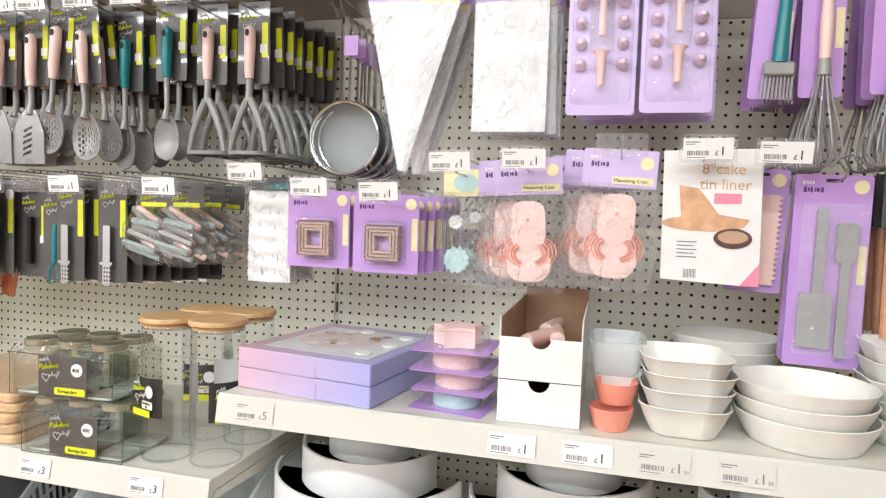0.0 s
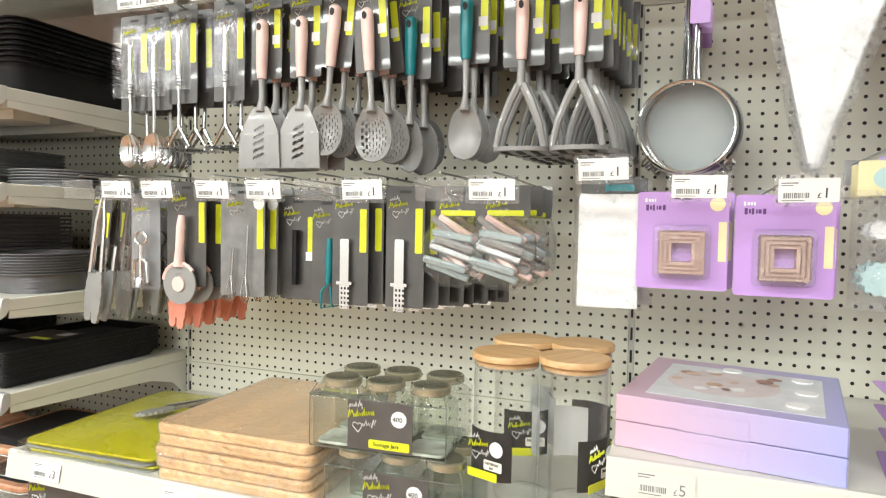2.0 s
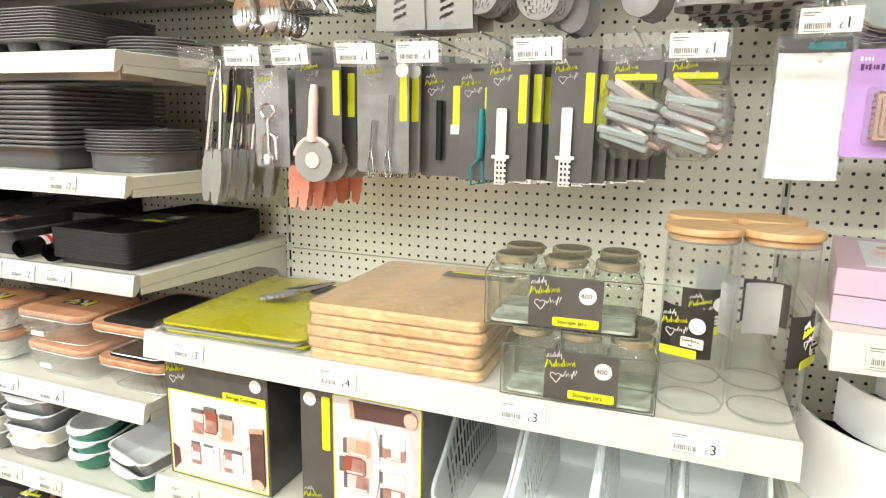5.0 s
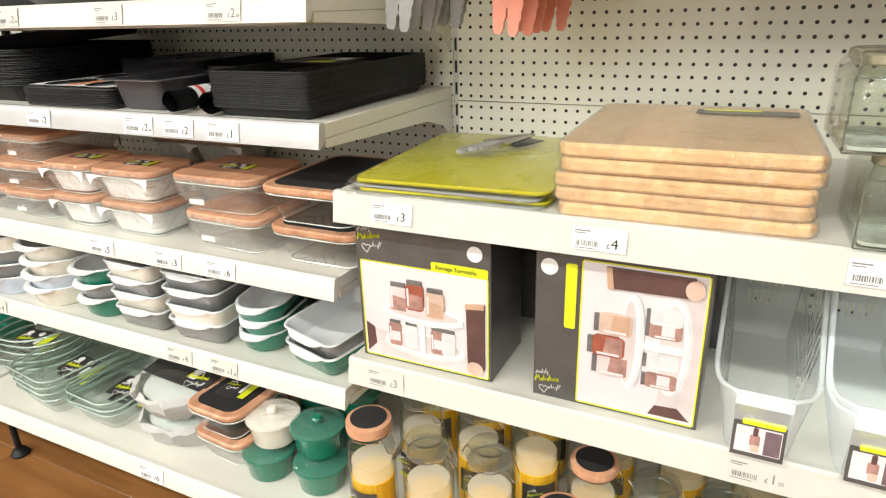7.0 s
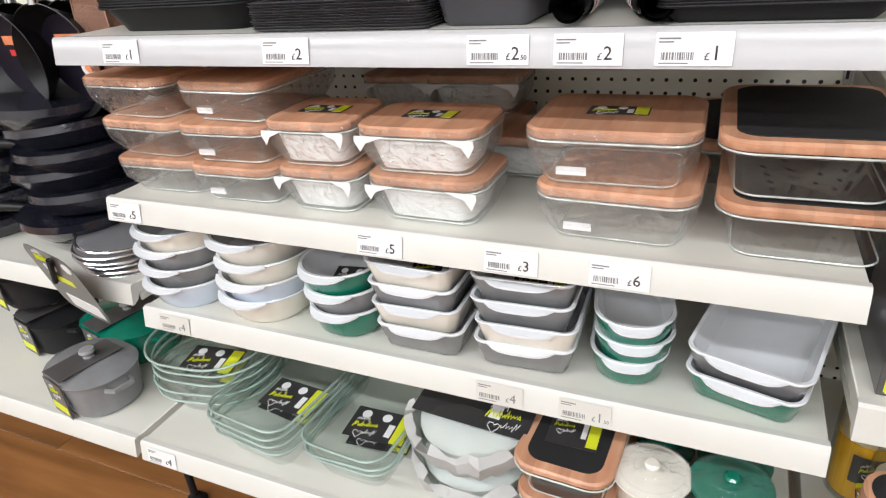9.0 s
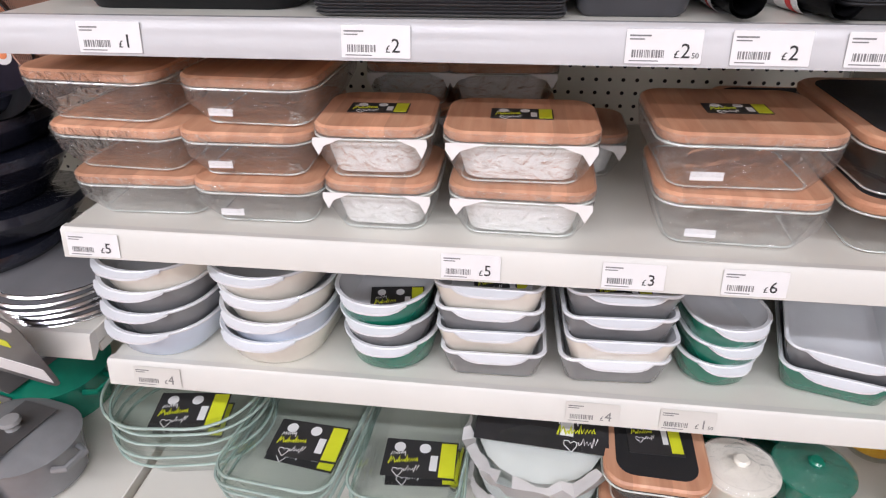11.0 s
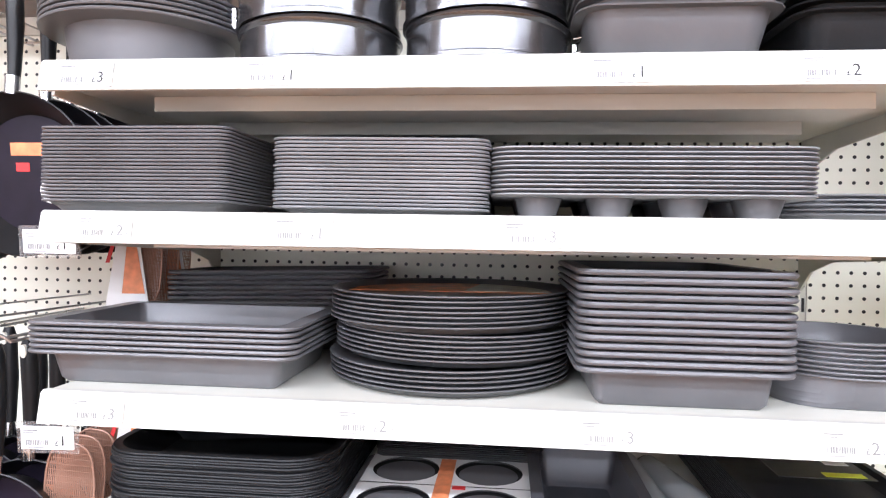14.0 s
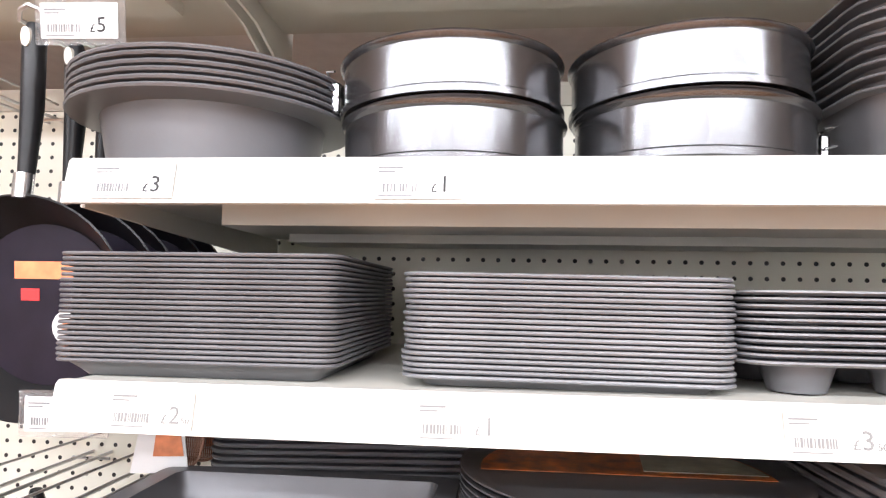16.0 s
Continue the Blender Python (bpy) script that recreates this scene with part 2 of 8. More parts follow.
M_RED = mat("red_print", (0.6, 0.03, 0.03), 0.5)
M_LEATHER = mat("slate_mat", (0.012, 0.012, 0.013), 0.75, bump=0.2)

# ---------------------------------------------------------------- mesh helpers


def part(name, bm, material, parent=None, label="", smooth=38):
    me = bpy.data.meshes.new(name)
    bmesh.ops.recalc_face_normals(bm, faces=bm.faces)
    bm.to_mesh(me)
    bm.free()
    if smooth:
        for p in me.polygons:
            p.use_smooth = True
        me.set_sharp_from_angle(angle=radians(smooth))
    me.materials.append(material)
    ob = new(name, me)
    if parent:
        ob.parent = parent
    if label:
        ob["label"] = label
    if material.name in CLEAR:
        ob.visible_shadow = False
    return ob


def thing(name, label, category, m=None, group="", kind=""):
    ob = new(name)
    ob.empty_display_size = 0.05
    if m is not None:
        ob.matrix_basis = m
    return tagged(ob, label, category, group, kind)


def put(ob, m):
    ob.matrix_basis = m
    return ob


def box(bm, x0, x1, y0, y1, z0, z1, bevel=0.0):
    r = bmesh.ops.create_cube(bm, size=1.0)
    vs = r["verts"]
    for v in vs:
        v.co = Vector((x0 + (v.co.x + 0.5) * (x1 - x0), y0 + (v.co.y + 0.5) * (y1 - y0), z0 + (v.co.z + 0.5) * (z1 - z0)))
    if bevel:
        es = list({e for v in vs for e in v.link_edges})
        bmesh.ops.bevel(bm, geom=es, offset=bevel, segments=1, affect="EDGES")
    return bm


def boxm(*a):
    return box(bmesh.new(), *a)


def rr(w, d, r, k=5):
    r = max(1e-4, min(r, w / 2 - 1e-5, d / 2 - 1e-5))
    out = []
    for cx, cy, a0 in ((w / 2 - r, d / 2 - r, 0), (-w / 2 + r, d / 2 - r, 90), (-w / 2 + r, -d / 2 + r, 180), (w / 2 - r, -d / 2 + r, 270)):
        for i in range(k + 1):
            a = radians(a0 + 90 * i / k)
            out.append((cx + r * math.cos(a), cy + r * math.sin(a)))
    return out


def loft(bm, secs, k=5, cap0=True, cap1=True):
    """Skin over rounded rectangles (width, depth, corner radius, height[, dx, dy])."""
    rings = []
    for s in secs:
        dx, dy = (s[4], s[5]) if len(s) > 4 else (0, 0)
        rings.append([bm.verts.new((x + dx, y + dy, s[3])) for x, y in rr(s[0], s[1], s[2], k)])
    n = len(rings[0])
    for a, b in zip(rings, rings[1:]):
        for i in range(n):
            j = (i + 1) % n
            bm.faces.new((a[i], a[j], b[j], b[i]))
    if cap0:
        bm.faces.new(rings[0][::-1])
    if cap1:
        bm.faces.new(rings[-1])
    return bm


def vessel(w, d, h, r, taper=0.85, t=0.002, flange=0.0, k=5, lip=0.002, floor_t=0.003):
    """An open tray, tin or dish with wall thickness and a turned-out rim."""
    tw, td = w * taper, d - w * (1 - taper)
    r0, rf = r * 0.8, r + flange * 0.4
    s = [(tw - 0.012, td - 0.012, r0 * 0.7, 0), (tw, td, r0, 0.006), (w, d, r, h - lip)]
    if flange:
        s += [(w + 2 * flange, d + 2 * flange, rf, h - lip), (w + 2 * flange + 0.001, d + 2 * flange + 0.001, rf, h - lip / 2), (w + 2 * flange, d + 2 * flange, rf, h)]
    else:
        s += [(w, d, r, h)]
    s += [(w - 2 * t, d - 2 * t, r - t, h), (tw - 2 * t, td - 2 * t, r0 - t, floor_t + 0.006), (tw - 2 * t - 0.012, td - 2 * t - 0.012, r0 * 0.7, floor_t)]
    return loft(bmesh.new(), s, k)


def glass_shell(w, d, h, r, taper=0.84, flange=0.005, k=6):
    """A moulded clear dish: one skin with a turned-out, thickened lip."""
    tw, td = w * taper, d - w * (1 - taper)
    f = 2 * flange
    return loft(bmesh.new(), [(tw - 0.016, td - 0.016, r * 0.55, 0), (tw - 0.004, td - 0.004, r * 0.75, 0.003), (tw, td, r * 0.8, 0.008), (w, d, r, h - 0.006), (w + f, d + f, r + flange, h - 0.005), (w + f, d + f, r + flange, h), (w - 0.006, d - 0.006, r - 0.003, h)], k, True, False)


def lathe(bm, prof, n=28, ox=0, oy=0):
    rings = [[bm.verts.new((ox + r * math.cos(2 * math.pi * i / n), oy + r * math.sin(2 * math.pi * i / n), z)) for i in range(n)] for r, z in prof]
    for a, b in zip(rings, rings[1:]):
        for i in range(n):
            j = (i + 1) % n
            bm.faces.new((a[i], a[j], b[j], b[i]))
    bm.faces.new(rings[0][::-1])
    bm.faces.new(rings[-1])
    return bm


def plate(bm, pts, y0, y1):
    """A flat shape in the x-z plane with thickness along y."""
    a = [bm.verts.new((x, y0, z)) for x, z in pts]
    b = [bm.verts.new((x, y1, z)) for x, z in pts]
    n = len(pts)
    bm.faces.new(a)
    bm.faces.new(b[::-1])
    for i in range(n):
        j = (i + 1) % n
        bm.faces.new((a[i], b[i], b[j], a[j]))
    return bm


def rplate(bm, w, h, r, y0, y1, cx=0.0, cz=0.0, k=3):
    return plate(bm, [(cx + x, cz + z) for x, z in rr(w, h, r, k)], y0, y1)


def tube(bm, pts, r, n=6):
    pts = [Vector(p) for p in pts]
    rings = []
    q, last = None, Vector((0, 0, -1))
    for i, p in enumerate(pts):
        d = (pts[min(i + 1, len(pts) - 1)] - pts[max(i - 1, 0)])
        d = d.normalized() if d.length > 1e-9 else last
        q = d.to_track_quat("Z", "Y") if q is None else last.rotation_difference(d) @ q
        last = d
        rad = r[i] if isinstance(r, (list, tuple)) else r
        rings.append([bm.verts.new(p + q @ Vector((rad * math.cos(2 * math.pi * j / n), rad * math.sin(2 * math.pi * j / n), 0))) for j in range(n)])
    for a, b in zip(rings, rings[1:]):
        for i in range(n):
            j = (i + 1) % n
            bm.faces.new((a[i], a[j], b[j], b[i]))
    bm.faces.new(rings[0][::-1])
    bm.faces.new(rings[-1])
    return bm


TEXTS = {}


def text_mesh(body, size, depth=0.0003):
    key = (body, size)
    if key not in TEXTS:
        cu = bpy.data.curves.new("lettering", "FONT")
        cu.body, cu.size, cu.extrude, cu.resolution_u = body, size, depth, 2
        ob = new("lettering", cu)
        dg = bpy.context.evaluated_depsgraph_get()
        dg.update()
        me = bpy.data.meshes.new_from_object(ob.evaluated_get(dg))
        bpy.data.objects.remove(ob)
        bpy.data.curves.remove(cu)
        me.transform(Matrix.Rotation(radians(90), 4, "X"))
        TEXTS[key] = me
    return TEXTS[key]


def lettering(body, size, material, parent, x, y, z, name="printed_text"):
    me = text_mesh(body, size).copy()
    me.materials.clear()
    me.materials.append(material)
    ob = new(name, me)
    ob.parent = parent
    ob.matrix_basis = pose(x, y, z)
    return ob


RNG = random.Random(7)


def jit(a):
    return RNG.uniform(-a, a)


# ---------------------------------------------------------------- price tickets
TICKETS = {}


def price_ticket(price, m, holder=False, faint=False):
    """A white shelf-edge ticket with a price, a barcode and small print, facing -y."""
    key = (price, holder, faint)
    ink, bars = (M_FAINT, M_FAINT) if faint else (M_INK, M_GREYINK)
    if key not in TICKETS:
        t = thing("price_ticket", "small white printed price ticket showing %s" % (price if "." not in price else price + " pounds"), "price ticket", group="price tickets")
        part("card", rplate(bmesh.new(), 0.070, 0.031, 0.001, -0.0006, 0), M_LIP if faint else M_WHITE, t)
        main, _, pence = price.partition(".")
        lettering(main[1:], 0.019, ink, t, 0.0155, -0.0008, -0.010, "price_figure")
        lettering("£", 0.010, ink, t, 0.0095, -0.0008, -0.010, "pound_sign")
        if pence:
            lettering(pence, 0.007, ink, t, 0.0258, -0.0008, -0.010, "pence_figure")
        bm = bmesh.new()
        x = -0.029
        while x < 0.0:
            w = RNG.choice((0.0007, 0.0012, 0.0018))
            box(bm, x, x + w, -0.0009, -0.0006, -0.010, -0.003)
            x += w + RNG.choice((0.0007, 0.0012))
        part("barcode", bm, bars, t, smooth=0)["kind"] = "stuff"
        bm = bmesh.new()
        box(bm, -0.032, -0.012, -0.0009, -0.0006, 0.009, 0.0105)
        box(bm, -0.032, -0.018, -0.0009, -0.0006, 0.006, 0.0072)
        box(bm, -0.031, -0.004, -0.0009, -0.0006, -0.0135, -0.0125)
        part("small_print", bm, bars, t, smooth=0)["kind"] = "stuff"
        if holder:
            part("ticket_holder", rplate(bmesh.new(), 0.082, 0.042, 0.002, 0.0004, 0.0018), M_BLISTER, t, "clear plastic ticket holder")
        TICKETS[key] = put(t, m)
        return t
    return copy_thing(TICKETS[key], m)


# ---------------------------------------------------------------- shop shell
part("floor", boxm(-7, 8, -6, 7, -0.06, -0.005), M_WALL, smooth=0)
tagged(bpy.data.objects["floor"], "brown oak plank shop floor", "floor", kind="structure")
part("ceiling", boxm(-7, 8, -6, 7, 3.0, 3.1), M_CEIL, smooth=0)
tagged(bpy.data.objects["ceiling"], "white tiled shop ceiling", "ceiling", kind="structure")
# unseen walls, added to close the room and return light and reflections
for nm, a in (("wall_south", (-7, 8, -6.1, -6, 0, 3)), ("wall_north", (-7, 8, 7, 7.1, 0, 3)), ("wall_west", (-7.1, -7, -6, 7, 0, 3)), ("wall_east", (8, 8.1, -6, 7, 0, 3))):
    tagged(part(nm, boxm(*a), M_WALL, smooth=0), "unseen plain wall added to close the shop", "wall", kind="structure")
for lx in (-4.5, -2.85, -1.2, 0.45, 2.1):
    for ly in (-2.5, -3.9, -5.3):
        ceiling_lamp(lx, ly)
        f = thing("ceiling_light", "white metal ceiling fitting with long tube light", "ceiling light", pose(lx, ly, 2.94), "ceiling lights")
        bm = bmesh.new()
        for a in ((-0.8, 0.8, 0.08, 0.11, 0, 0.06), (-0.8, 0.8, -0.11, -0.08, 0, 0.06), (-0.8, -0.76, -0.08, 0.08, 0, 0.06), (0.76, 0.8, -0.08, 0.08, 0, 0.06)):
            box(bm, *a)
        part("housing", bm, M_WHITE, f, smooth=0)

# ---------------------------------------------------------------- shelving
BAYS = (-2.2, -1.1, 0.0, 1.1, 2.2, 3.3)
wall = thing("wall_back", "cream perforated steel shelving back panels", "back panel", kind="structure")
for bx in BAYS[:-1]:
    for z0, z1 in ((0.10, 0.4565), (0.4585, 0.9165), (0.9185, 1.3465), (1.3485, 1.715)):
        part("pegboard_panel", boxm(bx + 0.006, bx + 1.094, 0.0, 0.012, z0, z1), M_PEG, wall, smooth=0)
    part("top_rail", boxm(bx + 0.004, bx + 1.096, -0.004, 0.014, 1.716, 1.752), M_ENAMEL, wall, smooth=0)
for bx in BAYS:
    up = thing("upright_post", "cream slotted steel shelving upright", "upright", pose(bx, 0, 0), "shelving uprights")
    part("post", boxm(-0.005, 0.005, 0.002, 0.05, 0.02, 2.1), M_ENAMEL, up, smooth=0)
    bm = bmesh.new()
    for i in range(40):
        box(bm, -0.0022, 0.0022, 0.0008, 0.003, 0.12 + i * 0.045, 0.145 + i * 0.045)
    part("slot", bm, M_SLOT, up, smooth=0)["kind"] = "stuff"
    part("foot_leg", boxm(-0.015, 0.015, -0.50, 0.03, 0.10, 0.16), M_ENAMEL, up, smooth=0)
    bm = bmesh.new()
    lathe(bm, [(0.008, 0.02), (0.008, 0.11)], 10, 0, -0.5)
    lathe(bm, [(0.022, 0.0), (0.024, 0.006), (0.016, 0.018), (0.010, 0.022)], 14, 0, -0.5)
    part("levelling_foot", bm, M_TINB, up, "black screw foot")


def shelf(bx, z, depth=0.48, lip=0.037, strip=False, x0=0.008, x1=1.092, name="display_shelf"):
    s = thing(name, "cream steel shop shelf with ticket edge" if not strip else "cream steel shelf with grey plastic ticket strip", "shelf", pose(bx, 0, z), "shop shelves")
    part("deck", boxm(x0, x1, -depth + 0.012, -0.004, -0.024, 0.0, 0.0015), M_ENAMEL, s)
    bm = bmesh.new()
    prof = [(-depth + 0.014, 0.001), (-depth + 0.004, 0.0015), (-depth, -0.002), (-depth - 0.007, -lip), (-depth - 0.003, -lip - 0.001), (-depth + 0.008, -lip + 0.006), (-depth + 0.014, -0.02)]
    a = [bm.verts.new((x0 - 0.001, y, zz)) for y, zz in prof]
    b = [bm.verts.new((x1 + 0.001, y, zz)) for y, zz in prof]
    n = len(prof)
    bm.faces.new(a)
    bm.faces.new(b[::-1])
    for i in range(n):
        j = (i + 1) % n
        bm.faces.new((a[i], b[i], b[j], a[j]))
    part("ticket_edge", bm, M_STRIP if strip else M_LIP, s)
    for x in (x0, x1 - 0.004):
        bm = bmesh.new()
        pts = [(-depth + 0.016, -0.0245), (-depth + 0.016, -0.038), (-0.12, -0.055), (-0.05, -0.075), (-0.01, -0.11), (-0.004, -0.11), (-0.004, -0.0245)]
        a = [bm.verts.new((x, y, zz)) for y, zz in pts]
        b = [bm.verts.new((x + 0.004, y, zz)) for y, zz in pts]
        m_ = len(pts)
        bm.faces.new(a)
        bm.faces.new(b[::-1])
        for i in range(m_):
            j = (i + 1) % m_
            bm.faces.new((a[i], b[i], b[j], a[j]))
        part("bracket", bm, M_ENAMEL, s)
    part("stiffener", boxm(x0 + 0.09, x1 - 0.09, -depth + 0.09, -depth + 0.17, -0.044, -0.0245), M_ENAMEL, s)
    part("stiffener", boxm(x0 + 0.09, x1 - 0.09, -0.2, -0.12, -0.044, -0.0245), M_ENAMEL, s)
    return s


S = {0: 0.24, 1: 0.478, 2: 0.692, 3: 0.947, 4: 1.130, 5: 1.349, 6: 1.530}
U1, D1, P2, Q2 = 0.845, 0.548, 0.996, 0.70
for k, z in S.items():
    if k:
        shelf(-1.1, z, strip=(k == 3))
for bx in BAYS[:-1]:
    shelf(bx, S[0], depth=0.575, name="base_shelf")
    shelf(bx, 1.86, depth=0.46, name="top_shelf")
shelf(0.0, U1, lip=0.048)
shelf(0.0, D1, lip=0.045)
shelf(1.1, P2, lip=0.045)
shelf(1.1, Q2)


def lip_ticket(price, x, z, depth=0.48, lip=0.037, faint=False):
    """Ticket on a shelf's sloping front edge; x is where the figure stands."""
    return price_ticket(price, pose(x - 0.02, -depth - 0.0048, z - 0.0185 - (lip - 0.037) * 0.4, -9.5, 0, jit(0.6)), faint=faint)


for price, x, k in (("£5", -1.03, 2), ("£5", -0.553, 2), ("£3", -0.367, 2), ("£6", -0.235, 2),
                    ("£1", -0.933, 3), ("£2", -0.65, 3), ("£2.50", -0.374, 3), ("£2", -0.278, 3), ("£1", -0.178, 3),
                    ("£4", -0.997, 1), ("£4", -0.39, 1), ("£1.50", -0.27, 1),
                    ("£3", -0.998, 4), ("£2.50", -0.67, 4), ("£3", -0.394, 4), ("£2.50", -0.14, 4),
                    ("£2.50", -0.989, 5), ("£1", -0.746, 5), ("£3.50", -0.482, 5),
                    ("£3", -1.014, 6), ("£1", -0.782, 6), ("£1", -0.39, 6), ("£2", -0.17, 6)):
    lip_ticket(price, x, S[k], faint=k in (1, 4, 5))
for price, x in (("£4", -1.02), ("£6", -0.427), ("£2", -0.14)):
    lip_ticket(price, x, S[0], 0.575)
for price, x in (("£3", 0.133), ("£4", 0.442), ("£3", 0.751), ("£3", 0.99)):
    lip_ticket(price, x, U1, lip=0.048)
for price, x in (("£3", 0.101), ("£1.50", 0.665)):
    lip_ticket(price, x, D1, lip=0.045, faint=True)
for price, x in (("£5", 1.198), ("£1", 1.62), ("£1", 1.728), ("£1.50", 1.83), ("£1.50", 1.935)):
    lip_ticket(price, x, P2, lip=0.045, faint=x < 1.3 or x > 1.8)

# ---------------------------------------------------------------- bakeware bay


def scrawl(bm, x, z, y, w, ups, h, r):
    """A run of up and down pen strokes, rising a little to the right."""
    n = len(ups)
    tube(bm, [(x + w * i / (n - 1) + 0.12 * h * (ups[i] > 0.5), y, z + h * ups[i] + 0.18 * w * i / n) for i in range(n)], r, 4)


def logo(parent, x, z, y, s=1.0):
    """The maker's mark as plain strokes: white, lime, white and a heart outline."""
    y -= 0.0002
    bm = bmesh.new()
    scrawl(bm, x - 0.016 * s, z + 0.0085 * s, y, 0.017 * s, (0.0, 0.9, 0.1, 0.9, 0.0, 0.6, 0.0, 1.3, 0.0, 0.7, 0.0, 1.4, 0.1, 0.7, -0.6), 0.0052 * s, 0.0006 * s)
    scrawl(bm, x + 0.001 * s, z - 0.0125 * s, y, 0.017 * s, (0.6, 0.0, 0.2, 1.3, 0.0, 0.7, 0.0, 0.6, -0.5, 1.3, 0.0, 1.2), 0.0055 * s, 0.0006 * s)
    tube(bm, [(x + s * px, y, z + s * pz) for px, pz in ((-0.004, -0.020), (-0.011, -0.013), (-0.0105, -0.009), (-0.007, -0.0085), (-0.005, -0.011), (-0.002, -0.0085), (0.0005, -0.010), (0.0, -0.014), (-0.004, -0.020))], 0.0005 * s, 4)
    part("logo_mark", bm, M_WHITE, parent, smooth=0)["kind"] = "stuff"
    bm = bmesh.new()
    scrawl(bm, x - 0.017 * s, z - 0.0035 * s, y - 0.0002, 0.033 * s, (0.0, 1.5, 0.3, 1.3, 0.6, 0.0, 0.6, 0.0, 1.4, 0.0, 0.7, 0.1, 0.6, 0.0, 1.5, 0.0, 0.8, 0.0, 0.7, 0.1, 0.7, 0.0, 0.8, 0.0), 0.0066 * s, 0.00085 * s)
    part("logo_lettering", bm, M_LIME, parent, smooth=0)["kind"] = "stuff"


def stack(builder, n, x, y, z, pitch, wob=0.0015, rot=0.6, tilt=(0, 0), rz=0.0):
    """n alike pieces on top of one another."""
    first = None
    for i in range(n):
        m = pose(x + jit(wob), y + jit(wob), z + 0.0005 + i * pitch, tilt[0], tilt[1], rz + jit(rot))
        if first is None:
            first = put(builder(), m)
        else:
            copy_thing(first, m)
    return first


def rolled_rim(w, d, r, z, t=0.0013, k=4):
    """A closed bead round a rounded rectangle."""
    ring = [(w + 2 * t * math.cos(a), d + 2 * t * math.cos(a), r + t * math.cos(a), z + t * math.sin(a)) for a in [q * math.pi / 3 for q in range(7)]]
    return loft(bmesh.new(), ring, k, False, False)


def tin(name, label, w, d, h, r, material, group, taper=0.88, flange=0.01, k=4, lip=0.0022):
    def make():
        t = thing(name, label, name.replace("_", " "), group=group)
        part("pan", vessel(w - 2 * flange, d - 2 * flange, h, r, taper, 0.0012, flange, k, lip), material, t)
        part("rim", rolled_rim(w - 0.001, d - 0.001, r + flange * 0.4, h - lip / 2, min(0.0028, lip * 0.55), k), material, t)
        return t
    return make


# shelf 5: square tins, baking sheets, muffin tins
stack(tin("square_cake_tin", "dark grey non-stick square cake tin in a stack", 0.246, 0.27, 0.016, 0.012, M_TIN, "square cake tins", 0.93, 0.006, lip=0.003), 21, -0.994, -0.323, S[5], 0.0045, 0.0004, 0.1)
stack(tin("baking_sheet", "grey metal baking sheet in a tall stack", 0.264, 0.36, 0.010, 0.02, M_TINL, "baking sheets", 0.95, 0.006, lip=0.003), 19, -0.686, -0.278, S[5], 0.00455, 0.0012, 0.35, (0, 0.4))


def muffin_tin():
    t = thing("muffin_tin", "grey twelve-cup muffin tin in a stack", "muffin tin", group="muffin tins")
    part("tray", loft(bmesh.new(), [(0.366, 0.26, 0.028, 0.0), (0.372, 0.268, 0.03, 0.002), (0.372, 0.268, 0.03, 0.0036), (0.36, 0.256, 0.028, 0.0036)], 5), M_TINL, t)
    for i in range(4):
        for j in range(3):
            part("cup", lathe(bmesh.new(), [(0.018, -0.024), (0.022, -0.0235), (0.030, 0.001), (0.029, 0.0042), (0.026, 0.0042)], 16, -0.129 + i * 0.086, -0.085 + j * 0.085), M_TIN, t)
    return t


stack(muffin_tin, 11, -0.367, -0.325, S[5] + 0.0245, 0.0054, 0.001, 0.3)
stack(tin("flan_tin", "grey metal round flan tin in a low stack", 0.2, 0.2, 0.012, 0.1, M_TINL, "flan tins", 0.94, 0.006, 6), 5, -0.10, -0.28, S[5], 0.006)

# shelf 4: roasting tins, pizza trays, loaf tins, round tins
stack(tin("roasting_tin", "dark grey non-stick roasting tin nested in a stack", 0.351, 0.25, 0.046, 0.014, M_TIN, "roasting tins", 0.95, 0.021, lip=0.0046), 6, -0.96, -0.335, S[4], 0.0072, 0.001, 0.3)
stack(tin("small_roasting_tin", "dark grey roasting tin in a leaning stack", 0.36, 0.17, 0.05, 0.03, M_TIN, "small roasting tins", 0.9, 0.014, lip=0.005), 11, -0.925, -0.105, S[4], 0.0085, 0.001, 0.3, (0, -1.5))


def pizza_tray():
    t = thing("pizza_tray", "dark grey round perforated pizza tray in a stack", "pizza tray", group="pizza trays")
    part("pan", lathe(bmesh.new(), [(0.150, 0), (0.154, 0.0008), (0.166, 0.009), (0.169, 0.0095), (0.169, 0.011), (0.164, 0.011), (0.152, 0.002), (0.14, 0.0016)], 48), M_TIN, t)
    return t


first = None
for i in range(18):
    bunch = (i > 4) + (i > 10)
    m = pose(-0.612 + (0.0, 0.007, 0.002)[bunch] + jit(0.0016), -0.285 + (0.0, 0.006, -0.003)[bunch] + jit(0.0016), S[4] + 0.0005 + i * 0.0061 + bunch * 0.005, 0, (0.0, 0.5, -0.3)[bunch], jit(4))
    first = put(pizza_tray(), m) if first is None else (copy_thing(first, m), first)[1]
lab = thing("pizza_tray_label", "printed food photo label inside the top pizza tray", "label", pose(-0.612, -0.285, S[4] + 17 * 0.0061 + 0.0135))
